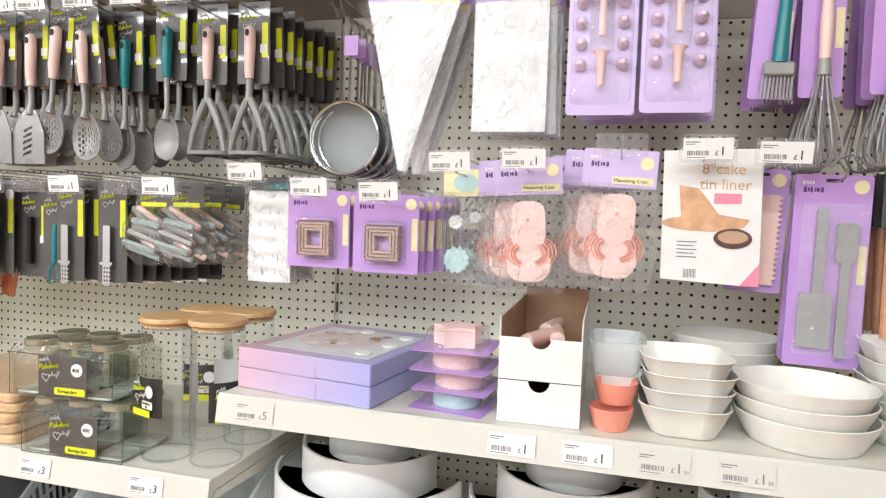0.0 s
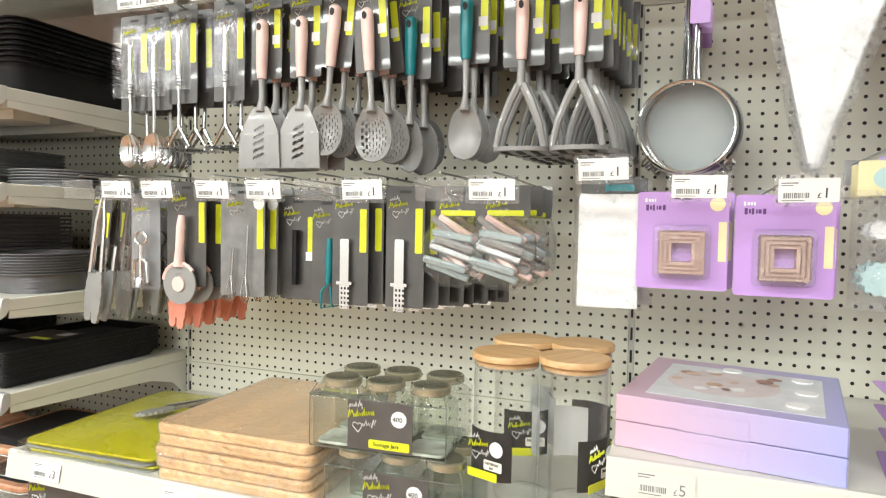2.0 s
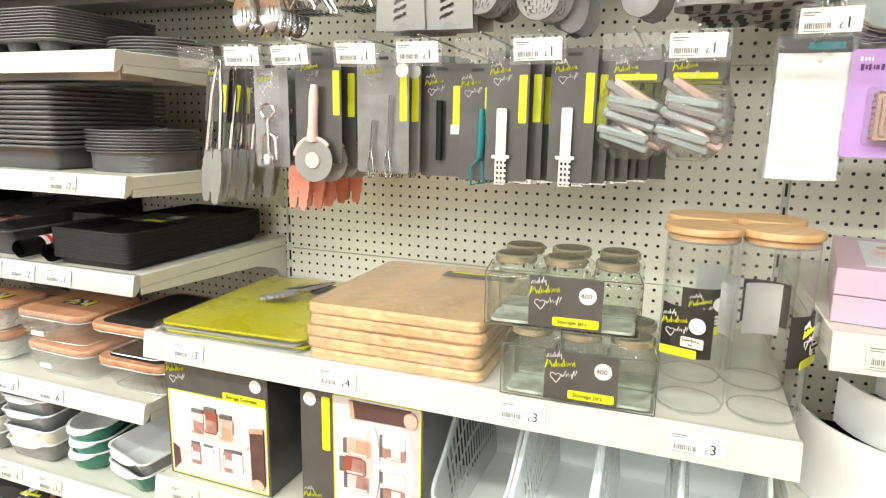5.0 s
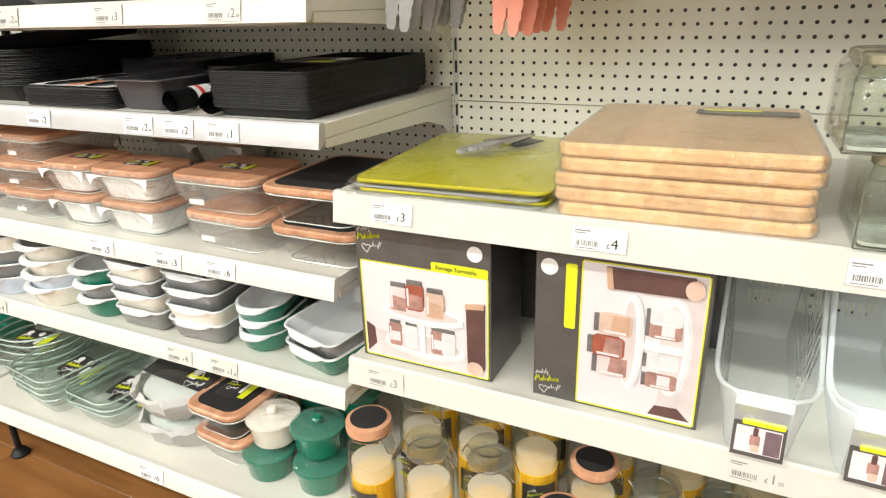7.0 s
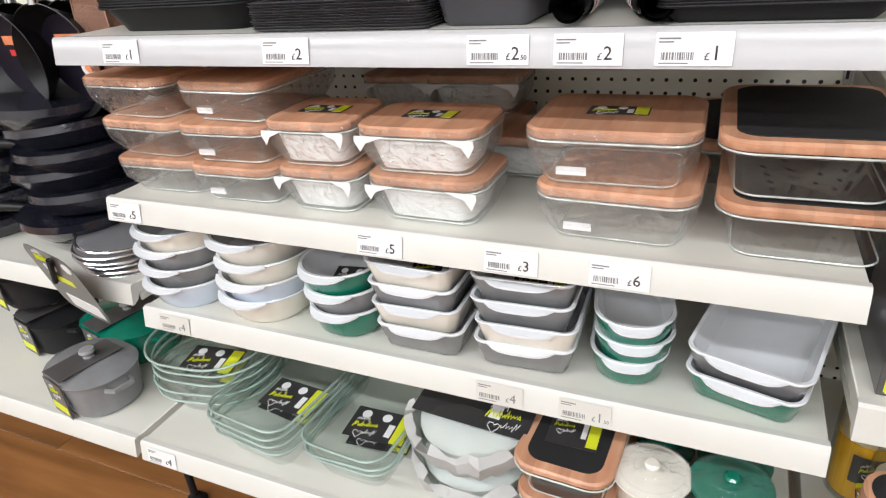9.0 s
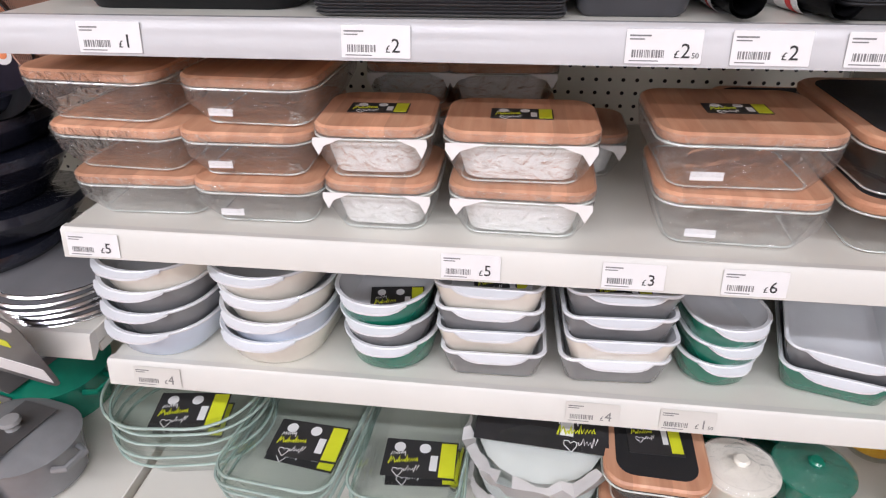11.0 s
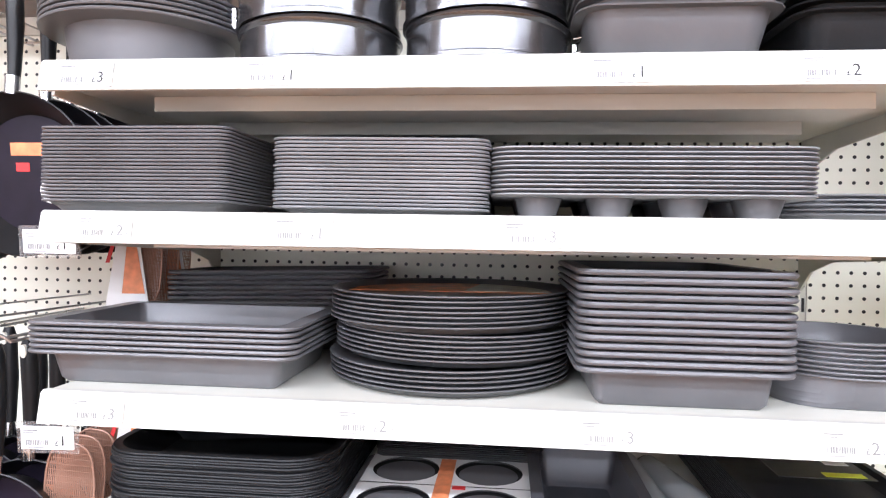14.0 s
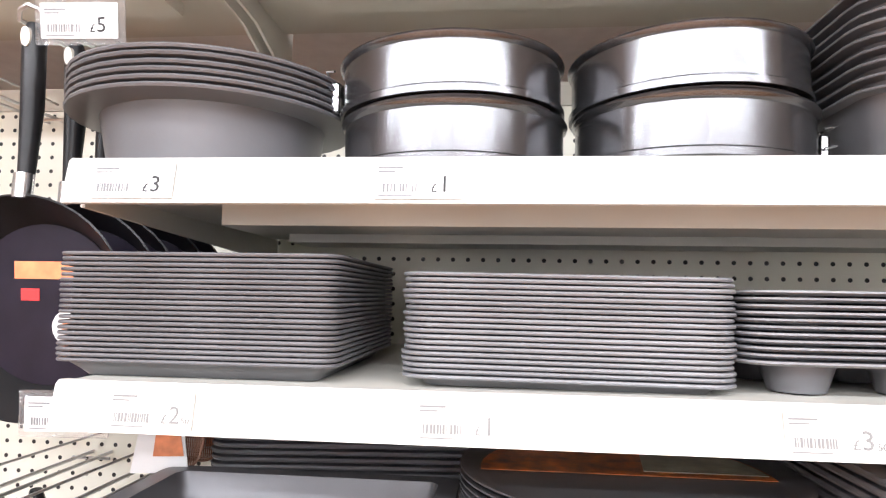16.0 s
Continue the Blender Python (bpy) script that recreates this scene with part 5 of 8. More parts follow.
def storage_bin(x, rz):
    """A frosted handled bin: sloping walls with slotted sides and a low front."""
    t = thing("storage_bin", "frosted clear plastic slotted storage bin", "storage bin", pose(x, -0.29, D1 + 0.0008, 0, 0, rz), "frosted storage bins")
    bm = bmesh.new()
    Y0, Y1, HF, HB = -0.182, 0.16, 0.096, 0.228

    def hgt(u):
        q = min(1, max(0, u - 0.03) / 0.62)
        return HF + (HB - HF) * (3 - 2 * q) * q * q

    def half(u, v):
        q = 1 - min(1, u / 0.16)
        return 0.033 + (0.009 + 0.019 * v) * math.sqrt(1 - q * q)

    def grid(fn, nu, nv, hole):
        vs = [[bm.verts.new(fn(i / nu, j / nv)) for j in range(nv + 1)] for i in range(nu + 1)]
        for i in range(nu):
            for j in range(nv):
                if not hole(i, j):
                    bm.faces.new((vs[i][j], vs[i + 1][j], vs[i + 1][j + 1], vs[i][j + 1]))

    def side(s):
        return lambda u, v: (s * half(u, v), Y0 + (Y1 - Y0) * u - 0.016 * v * (1 - u) + 0.012 * v * u, 0.0 + hgt(u) * v)
    for s in (-1, 1):
        grid(side(s), 48, 24, lambda i, j: 10 < i < 45 and i % 2 == 0 and 4 < j < 22 and j % 5 != 1)
    grid(lambda u, v: ((2 * u - 1) * half(1, v), Y1 + 0.012 * v, HB * v), 20, 24, lambda i, j: 3 < i < 16 and i % 2 == 0 and 4 < j < 22 and j % 4 != 1)
    grid(lambda u, v: ((2 * u - 1) * half(0, v), Y0 - 0.016 * v, HF * v), 6, 8, lambda i, j: False)
    grid(lambda u, v: ((2 * u - 1) * half(v, 0), Y0 + (Y1 - Y0) * v, 0.001), 4, 12, lambda i, j: False)
    part("tub", bm, M_BIN, t)
    edge = [side(-1)(i / 30, 1) for i in range(31)]
    loop = edge + [(-p[0], p[1], p[2]) for p in edge[::-1]] + [edge[0]]
    part("rim", tube(bmesh.new(), loop, 0.0034, 8), M_BIN, t, "thick rounded rim")
    part("front_lip", rplate(bmesh.new(), 0.066, 0.017, 0.003, -0.0012, 0.0012), M_BIN, t).matrix_basis = pose(0, Y0 - 0.0165, HF - 0.0085, -9, 0, 0)
    cd = part("label_card", rplate(bmesh.new(), 0.062, 0.076, 0.001, -0.0008, 0), M_CARD, t, "charcoal label with photo")
    cd.matrix_basis = pose(0.0, Y0 - 0.0092, 0.0395, -9, 0, 0)
    part("photo", rplate(bmesh.new(), 0.054, 0.036, 0.001, -0.0012, -0.0008, 0, -0.014), M_PHOTO, cd, smooth=0)
    part("printed_cupboard", boxm(0.007, 0.026, -0.0015, -0.0012, -0.031, 0.002), M_CUPB, cd, smooth=0)
    part("printed_bottle", rplate(bmesh.new(), 0.006, 0.012, 0.002, -0.0016, -0.0012, -0.004, -0.002), M_BROWN, cd, smooth=0)
    part("printed_bottle", rplate(bmesh.new(), 0.012, 0.016, 0.003, -0.0015, -0.0012, -0.004, -0.014), M_SPICEP, cd, smooth=0)
    part("printed_bin", rplate(bmesh.new(), 0.010, 0.010, 0.002, -0.0016, -0.0012, -0.003, -0.025), M_TANP, cd, smooth=0)
    part("lime_tab", rplate(bmesh.new(), 0.05, 0.009, 0.002, -0.0013, -0.0008, 0.004, 0.011), M_LIME, cd, smooth=0)
    logo(cd, -0.012, 0.026, -0.0008, 0.8)
    return t


sb = storage_bin(0.640, 0)
for x, y, rz in ((0.772, -0.292, -1), (0.897, -0.297, 1), (1.02, -0.305, -1)):
    copy_thing(sb, pose(x, y, D1 + 0.0008, 0, 0, rz))
    copy_thing(sb, pose(x + 0.001, y + 0.009, D1 + 0.007, 0, 0, rz))

# ---------------------------------------------------------------- clip jars on the base shelf
M_PASTA = wood("pasta_print", (0.85, 0.50, 0.03), (0.70, 0.33, 0.01), 9.0, (20, 20, 1), 0.5)


def clip_jar(slate, tall):
    h = 0.225 if tall else 0.17
    nm = "tall clip-top glass jar" if tall else "clip-top glass jar"
    t = thing("clip_top_jar", "%s with %s lid and paper insert" % (nm, "slate bamboo" if slate else "clear glass"), "clip jar", group="clip-top jars")
    r = 0.042
    part("glass", lathe(bmesh.new(), [(r * 0.85, 0), (r, 0.006), (r, h * 0.72), (r * 0.92, h * 0.80), (r * 0.76, h * 0.85), (r * 0.76, h * 0.9), (r * 0.72, h * 0.9)], 32), M_JARG, t)
    part("pasta_print", lathe(bmesh.new(), [(r * 0.9, 0.012), (r * 0.9, h * 0.5), (r * 0.5, h * 0.52)], 24), M_PASTA, t, "yellow pasta photo insert")
    part("paper_insert", lathe(bmesh.new(), [(r * 0.86, h * 0.5), (r * 0.84, h * 0.63), (r * 0.5, h * 0.64)], 24), M_BIN, t, "white tissue insert")
    if slate:
        part("lid", lathe(bmesh.new(), [(r * 0.8, h * 0.905), (r * 0.92, h * 0.91), (r * 0.94, h * 0.94), (r * 0.92, h * 0.99), (r * 0.7, h)], 30), M_BAMBOO, t, "bamboo lid")
        part("slate_inlay", lathe(bmesh.new(), [(r * 0.74, h), (r * 0.74, h + 0.0012)], 28), M_LEATHER, t, "black slate inlay")
    else:
        part("lid", lathe(bmesh.new(), [(r * 0.78, h * 0.905), (r * 0.88, h * 0.91), (r * 0.9, h * 0.95), (r * 0.84, h * 0.985), (r * 0.7, h), (r * 0.6, h * 0.995), (r * 0.55, h * 0.965), (r * 0.2, h * 0.96)], 30), M_JARG, t, "clear glass lid")
        part("seal", lathe(bmesh.new(), [(r * 0.78, h * 0.892), (r * 0.86, h * 0.894), (r * 0.86, h * 0.906), (r * 0.78, h * 0.908)], 28), M_BLISTER, t)
    bm = bmesh.new()
    ring = [(r * 0.8 * math.cos(q * math.pi / 9), r * 0.8 * math.sin(q * math.pi / 9), h * 0.87) for q in range(19)]
    tube(bm, ring, 0.0012, 5)
    tube(bm, [(r * 0.8, -0.012, h * 0.87), (r * 1.08, -0.012, h * 0.78), (r * 1.12, 0, h * 0.74), (r * 1.08, 0.012, h * 0.78), (r * 0.8, 0.012, h * 0.93)], 0.0013, 5)
    tube(bm, [(-r * 0.8, -0.01, h * 0.87), (-r * 1.0, -0.01, h * 0.92), (-r * 1.0, 0.01, h * 0.92), (-r * 0.8, 0.01, h * 0.87)], 0.0013, 5)
    part("wire_clip", bm, M_CHROME, t, "steel wire clip")
    bm = bmesh.new()
    n = 10
    a = [[bm.verts.new((r * 1.008 * math.sin(q), -r * 1.008 * math.cos(q), zz)) for zz in (h * 0.22, h * 0.44)] for q in [radians(-42 + 84 * i / n) for i in range(n + 1)]]
    for p, q in zip(a, a[1:]):
        bm.faces.new((p[0], q[0], q[1], p[1]))
    bmesh.ops.solidify(bm, geom=bm.faces[:], thickness=0.0005)
    sl = part("label_band", bm, M_CARD, t, "charcoal printed label")
    logo(sl, -0.008, h * 0.35, -r * 1.02 - 0.0003, 0.8)
    part("lime_tab", rplate(bmesh.new(), 0.04, 0.008, 0.001, -r * 1.02 - 0.0006, -r * 1.02, 0, h * 0.23), M_LIME, sl, smooth=0)
    return t


JARS = {}
for slate, tall, x, y in ((1, 1, 0.062, -0.515), (0, 1, 0.175, -0.52), (0, 1, 0.275, -0.50), (1, 0, 0.40, -0.53), (0, 0, 0.50, -0.525), (0, 0, 0.60, -0.52), (1, 0, 0.70, -0.52), (0, 0, 0.80, -0.515), (0, 0, 0.90, -0.51), (1, 0, 1.0, -0.51),
                          (0, 1, 0.10, -0.40), (0, 1, 0.21, -0.39), (0, 1, 0.315, -0.38), (1, 0, 0.42, -0.40), (0, 0, 0.52, -0.41), (0, 0, 0.62, -0.40), (1, 0, 0.73, -0.40), (0, 0, 0.83, -0.40), (0, 0, 0.93, -0.40), (0, 0, 1.03, -0.40),
                          (1, 1, 0.08, -0.28), (0, 1, 0.19, -0.27), (1, 1, 0.30, -0.26), (0, 0, 0.43, -0.28), (0, 0, 0.55, -0.28), (0, 0, 0.67, -0.28)):
    m = pose(x, y, S[0] + 0.0006, 0, 0, jit(30))
    if (slate, tall) not in JARS:
        JARS[slate, tall] = put(clip_jar(slate, tall), m)
    else:
        copy_thing(JARS[slate, tall], m)

# ---------------------------------------------------------------- peg hooks and carded goods
M_PINK = mat("pale_pink_silicone", (0.80, 0.57, 0.53), 0.4, vary=0.04)
M_TEAL = mat("teal_silicone", (0.01, 0.19, 0.22), 0.35, vary=0.06)
M_CORAL = mat("coral_silicone", (0.80, 0.30, 0.22), 0.4, vary=0.05)
M_LILAC = mat("lilac_card", (0.46, 0.27, 0.62), 0.35, vary=0.05, scale=9, coat=0.2)
M_LILACP = mat("pale_lilac_card", (0.56, 0.44, 0.72), 0.35, vary=0.05, scale=9, coat=0.2)
M_PLUM = mat("plum_print", (0.10, 0.03, 0.16), 0.4)
M_TANL = mat("warm_tan_print", (0.62, 0.36, 0.21), 0.4, vary=0.2, scale=40)
M_ROSEP = mat("rose_print", (0.74, 0.25, 0.36), 0.4, vary=0.05)
M_PEARLP = mat("pearly_pink_plastic", (0.74, 0.55, 0.66), 0.25, vary=0.04, coat=0.3)
M_CLIPG = mat("grey_green_plastic", (0.36, 0.42, 0.43), 0.35)
M_YELLOW = mat("pale_yellow_print", (0.80, 0.72, 0.42), 0.4)
M_MINT = mat("mint_print", (0.45, 0.62, 0.62), 0.4)


def peg_hook(x, z, length, price=None, dz=0.012, dx=0.0):
    """A double wire peg hook on the back panel, with a clear ticket flag at its end."""
    t = thing("peg_hook", "thin zinc wire peg hook on the pegboard", "peg hook", pose(x, 0, z), "peg hooks")
    bm = bmesh.new()
    tube(bm, [(0, -0.002, 0.004), (0, -length * 0.9, 0.0), (0, -length, 0.004), (0, -length - 0.004, 0.016)], 0.0019, 6)
    part("prong", bm, M_WIRE, t)
    bm = bmesh.new()
    tube(bm, [(0, -0.002, 0.028), (0, -length * 0.9, 0.034), (0, -length - 0.03, 0.034)], 0.0016, 6)
    part("ticket_arm", bm, M_WIRE, t)
    part("back_plate", boxm(-0.012, 0.012, -0.003, -0.0005, -0.008, 0.036), M_WIRE, t, smooth=0)
    if price == "":
        e = thing("empty_ticket_holder", "empty clear plastic ticket holder on hook", "ticket holder", pose(x + dx, -length - 0.032, z + dz + 0.016, 8, 0, 0), "ticket holders")
        part("holder", rplate(bmesh.new(), 0.078, 0.036, 0.002, 0, 0.0016), M_BLISTER, e)
    elif price:
        price_ticket(price, pose(x + dx, -length - 0.033, z + dz + 0.016, 8 + jit(3), jit(1.5), jit(2)), holder=True)
    return t


def hang(builder, n, x, y0, z, dy, rx=0.0, ry=0.0, spread=0.004, wob=2.0, dx=0.006):
    """n alike goods behind one another on a hook, the front one at y0."""
    first = None
    for i in range(n):
        m = pose(x + i * dx + (jit(spread) if i else 0), y0 + i * dy, z + (jit(0.002) if i else 0), rx + (jit(wob) if i else 0), ry + (jit(wob) if i else 0), jit(4) if i else 0)
        first = put(builder(), m) if first is None else (copy_thing(first, m), first)[1]
    return first


def hang_card(t, w, h, mt=None, lime=True, badge=True, cz=None, mark=True, s=1.0):
    cz = -h / 2 + 0.012 if cz is None else cz
    c = part("hang_card", rplate(bmesh.new(), w, h, 0.004, 0.0, 0.0012, 0, cz), mt or M_CARD, t, "charcoal printed hang card" if mt is None else "")
    top = cz + h / 2
    part("euro_slot", rplate(bmesh.new(), 0.022, 0.005, 0.002, -0.0004, 0.0, 0, top - 0.010), M_INK, c, smooth=0)
    if mark:
        logo(c, -w * 0.18, top - 0.034, -0.0002, s)
    if lime:
        part("lime_tab", rplate(bmesh.new(), 0.013, min(0.075, h * 0.42), 0.002, -0.0006, 0.0, w / 2 - 0.010, top - 0.075), M_LIME, c, smooth=0)
    if badge:
        part("size_sticker", boxm(w / 2 - 0.02, w / 2 - 0.005, -0.0007, 0, cz - h * 0.12, cz - h * 0.12 + 0.016), M_WHITE, c, smooth=0)
    return c


def head_grid(outline, bend, holes=None, nu=26, nv=34, thick=0.002):
    """A thin head: outline(v) gives half width and height, bend(u, v) its depth, holes(u, v) what is cut out."""
    bm = bmesh.new()
    vs = [[None] * (nv + 1) for _ in range(nu + 1)]
    for i in range(nu + 1):
        for j in range(nv + 1):
            u, v = -1 + 2 * i / nu, j / nv
            hw, z = outline(v)
            vs[i][j] = bm.verts.new((u * hw, bend(u, v), z))
    for i in range(nu):
        for j in range(nv):
            u, v = -1 + 2 * (i + 0.5) / nu, (j + 0.5) / nv
            if holes and holes(u, v):
                continue
            bm.faces.new((vs[i][j], vs[i + 1][j], vs[i + 1][j + 1], vs[i][j + 1]))
    bmesh.ops.remove_doubles(bm, verts=bm.verts, dist=1e-5)
    bmesh.ops.solidify(bm, geom=bm.faces[:], thickness=thick)
    return bm


def grip(t, mt, z0, z1, r=0.0112, label=""):
    L = z0 - z1
    part("handle", tube(bmesh.new(), [(0, -0.012, z0), (0, -0.013, z0 - 0.004), (0, -0.013, z0 - L * 0.3), (0, -0.014, z0 - L * 0.75), (0, -0.013, z1)], [r * 0.5, r * 0.95, r, r * 0.9, r * 0.75], 12), mt, t, label)
    part("hang_hole", plate(bmesh.new(), disc_pts(0, z0 - 0.014, 0.004, 0.0065, 14), -0.0252, -0.022), M_SLOT, t, smooth=0)


def turner():
    t = thing("slotted_turner", "grey nylon slotted turner with pale pink handle", "turner", group="slotted turners")
    hang_card(t, 0.066, 0.165)
    grip(t, M_PINK, -0.05, -0.155, label="pale pink handle")
    part("shaft", tube(bmesh.new(), [(0, -0.013, -0.15), (0, -0.012, -0.19), (0, -0.016, -0.215)], [0.0062, 0.006, 0.0095], 10), M_NYLON, t)
    part("blade", head_grid(lambda v: (0.012 + 0.027 * min(1, v * 2.2) ** 0.7 + 0.006 * v, -0.205 - 0.112 * v), lambda u, v: -0.014 - 0.006 * math.sin(v * 2), lambda u, v: abs(u) < 0.24 and 0.30 < v < 0.86 and (v * 9 + u * 1.2) % 1 < 0.46, 30, 44), M_NYLON, t)
    return t


def slotted_spoon():
    t = thing("slotted_spoon", "grey nylon slotted spoon with pale pink handle", "spoon", group="slotted spoons")
    hang_card(t, 0.066, 0.165)
    grip(t, M_PINK, -0.05, -0.155, label="pale pink handle")
    part("shaft", tube(bmesh.new(), [(0, -0.013, -0.15), (0, -0.012, -0.2), (0, -0.016, -0.225)], [0.006, 0.005, 0.009], 10), M_NYLON, t)
    part("bowl", head_grid(lambda v: (max(0.0005, 0.037 * math.sqrt(max(0, 1 - (2 * v - 1) ** 2)) * (0.86 + 0.2 * v)), -0.212 - 0.098 * v), lambda u, v: -0.012 + 0.014 * (1 - u * u) * math.sin(math.pi * v), lambda u, v: abs(u) < 0.78 and 0.22 < v < 0.9 and (u * 5.5) % 1 < 0.45 and (v * 8 + 0.5 * (int(u * 5.5 + 20) % 2)) % 1 < 0.55, 32, 40), M_NYLON, t)
    return t


def teal_spoon(big):
    def make():
        t = thing("solid_spoon", "grey nylon spoon with teal silicone handle", "spoon", group="teal spoons")
        hang_card(t, 0.066 if not big else 0.074, 0.165)
        grip(t, M_TEAL, -0.048, -0.148, label="teal handle")
        part("shaft", tube(bmesh.new(), [(0, -0.013, -0.145), (0, -0.012, -0.21), (0, -0.016, -0.235)], [0.0062, 0.005, 0.009], 10), M_NYLON, t)
        w = 0.032 if big else 0.027
        part("bowl", head_grid(lambda v: (max(0.0005, w * math.sqrt(max(0, 1 - (2 * v - 1) ** 2)) * (0.84 + 0.24 * v)), -0.222 - 0.096 * v), lambda u, v: -0.012 + 0.013 * (1 - u * u) * math.sin(math.pi * v), None, 14, 18), M_NYLON, t)
        return t
    return make


def masher():
    t = thing("potato_masher", "grey nylon potato masher with pale pink handle", "masher", group="potato mashers")
    hang_card(t, 0.07, 0.16)
    grip(t, M_PINK, -0.04, -0.14, label="pale pink handle")
    part("shaft", tube(bmesh.new(), [(0, -0.013, -0.135), (0, -0.013, -0.185)], [0.006, 0.0075], 10), M_NYLON, t)
    for s in (-1, 1):
        part("arm", tube(bmesh.new(), [(s * 0.003, -0.013, -0.18), (s * 0.016, -0.013, -0.205), (s * 0.032, -0.013, -0.245), (s * 0.040, -0.013, -0.283)], [0.0075, 0.0075, 0.0065, 0.0055], 8), M_NYLON, t)
    bm = bmesh.new()
    loft(bm, [(0.092, 0.07, 0.034, -0.290), (0.094, 0.072, 0.035, -0.283), (0.09, 0.068, 0.033, -0.283)], 6)
    part("plate", bm, M_NYLON, t)
    for i in range(3):
        part("cut_out", rplate(bmesh.new(), 0.012, 0.045, 0.005, 0, 0.0006), M_SLOT, t, smooth=0).matrix_basis = pose(-0.025 + i * 0.025, 0, -0.2904, -90, 0, 0)
    return t


def steel_tool(kind):
    def make():
        t = thing("steel_%s" % kind, "polished steel %s with ridged handle on card" % kind, kind.replace("_", " "), group="steel kitchen tools")
        hang_card(t, 0.07, 0.19, badge=False)
        part("film_bag", rplate(bmesh.new(), 0.074, 0.14, 0.004, -0.02, -0.019, 0, -0.085), M_WRAP, t)
        part("handle", tube(bmesh.new(), [(0, -0.01, -0.05), (0, -0.01, -0.10), (0, -0.01, -0.155)], [0.005, 0.0062, 0.0055], 10), M_CHROME, t)
        part("hang_loop", tube(bmesh.new(), [(-0.005, -0.01, -0.052), (-0.006, -0.01, -0.040), (0, -0.01, -0.034), (0.006, -0.01, -0.040), (0.005, -0.01, -0.052)], 0.0018, 6), M_CHROME, t)
        bm = bmesh.new()
        for i in range(4):
            lathe(bm, [(0.0068, -0.128 - i * 0.006), (0.0068, -0.126 - i * 0.006)], 10, 0, -0.01)
        part("grip_ridge", bm, M_TINB, t)
        part("shaft", tube(bmesh.new(), [(0, -0.01, -0.15), (0, -0.01, -0.225)], 0.0036, 8), M_CHROME, t)
        if kind == "spoon":
            part("bowl", head_grid(lambda v: (max(0.0005, 0.027 * math.sqrt(max(0, 1 - (2 * v - 1) ** 2))), -0.222 - 0.07 * v), lambda u, v: -0.012 + 0.012 * (1 - u * u) * math.sin(math.pi * v), lambda u, v: abs(u) < 0.5 and 0.3 < v < 0.75 and (u * 3.2 + 0.5) % 1 < 0.25, 20, 18), M_CHROME, t)
        else:
            for s in (-1, 1):
                part("arm", tube(bmesh.new(), [(0, -0.01, -0.222), (s * 0.008, -0.01, -0.235), (s * 0.026, -0.01, -0.262)], [0.004, 0.0045, 0.003], 8), M_CHROME, t)
            part("wire_head", tube(bmesh.new(), [(-0.034 + 0.0057 * i, -0.01 + (0.018 if i % 2 else -0.018), -0.266) for i in range(13)], 0.0024, 6), M_CHROME, t)
        return t
    return make


ROW1 = 1.700
for x, kind, n in ((0.147, "spoon", 3), (0.208, "spoon", 3), (0.27, "masher", 3), (0.38, "masher", 2)):
    hang(steel_tool(kind), n, x, -0.315, ROW1 - 0.02 + (0.01 if kind == "masher" else 0), 0.032)
hang(turner, 4, 0.464, -0.315, ROW1, 0.034)
hang(turner, 3, 0.544, -0.31, ROW1, 0.034)
hang(slotted_spoon, 3, 0.620, -0.315, ROW1 + 0.012, 0.034, 0, 5)
hang(slotted_spoon, 6, 0.672, -0.315, ROW1, 0.034, 0, -4)
hang(teal_spoon(False), 3, 0.734, -0.26, ROW1 - 0.005, 0.03)
hang(teal_spoon(True), 3, 0.836, -0.26, ROW1 + 0.015, 0.034)
hang(masher, 6, 0.932, -0.26, ROW1, 0.036)
hang(masher, 7, 1.026, -0.26, ROW1, 0.036)
for x, pr in ((0.147, ""), (0.208, "£1"), (0.27, "£1"), (0.38, "£1"), (0.447, "£1"), (0.526, "£1"), (0.603, "£1"), (0.66, None), (0.716, "£1"), (0.826, "£1"), (0.925, "£1"), (1.022, "£1")):
    peg_hook(x, ROW1 - 0.004, 0.345, pr, -0.015)


def back_cards(x, y0, n, z, w=0.066, h=0.17, dy=0.018):
    def make():
        t = thing("carded_tool", "charcoal carded kitchen tool hanging behind others", "carded tool", group="carded kitchen tools")
        hang_card(t, w, h)
        part("handle", tube(bmesh.new(), [(0, -0.008, -0.05), (0, -0.009, -0.15)], 0.006, 8), M_TINB, t)
        return t
    hang(make, n, x, y0, z, dy, spread=0.003, dx=0.0115)


back_cards(0.30, -0.20, 5, ROW1 - 0.01)
back_cards(0.60, -0.10, 4, ROW1)
back_cards(0.76, -0.17, 5, ROW1 - 0.005)

ROW2 = 1.337


def tongs_card(tip, name):
    def make():
        t = thing("kitchen_tongs", "steel tongs with %s silicone tips on card" % name, "tongs", group="%s tongs" % name)
        hang_card(t, 0.05, 0.12, badge=False, s=0.8)
        tongs_mesh(t, tip, L=0.265)
        return t
    return make


hang(tongs_card(M_NYLON, "grey"), 6, 0.098, -0.345, ROW2, 0.03, 0, 8, 0.006, 3)
hang(tongs_card(M_CORAL, "coral"), 6, 0.235, -0.27, ROW2 - 0.01, 0.03, 0, 5, 0.01, 3)


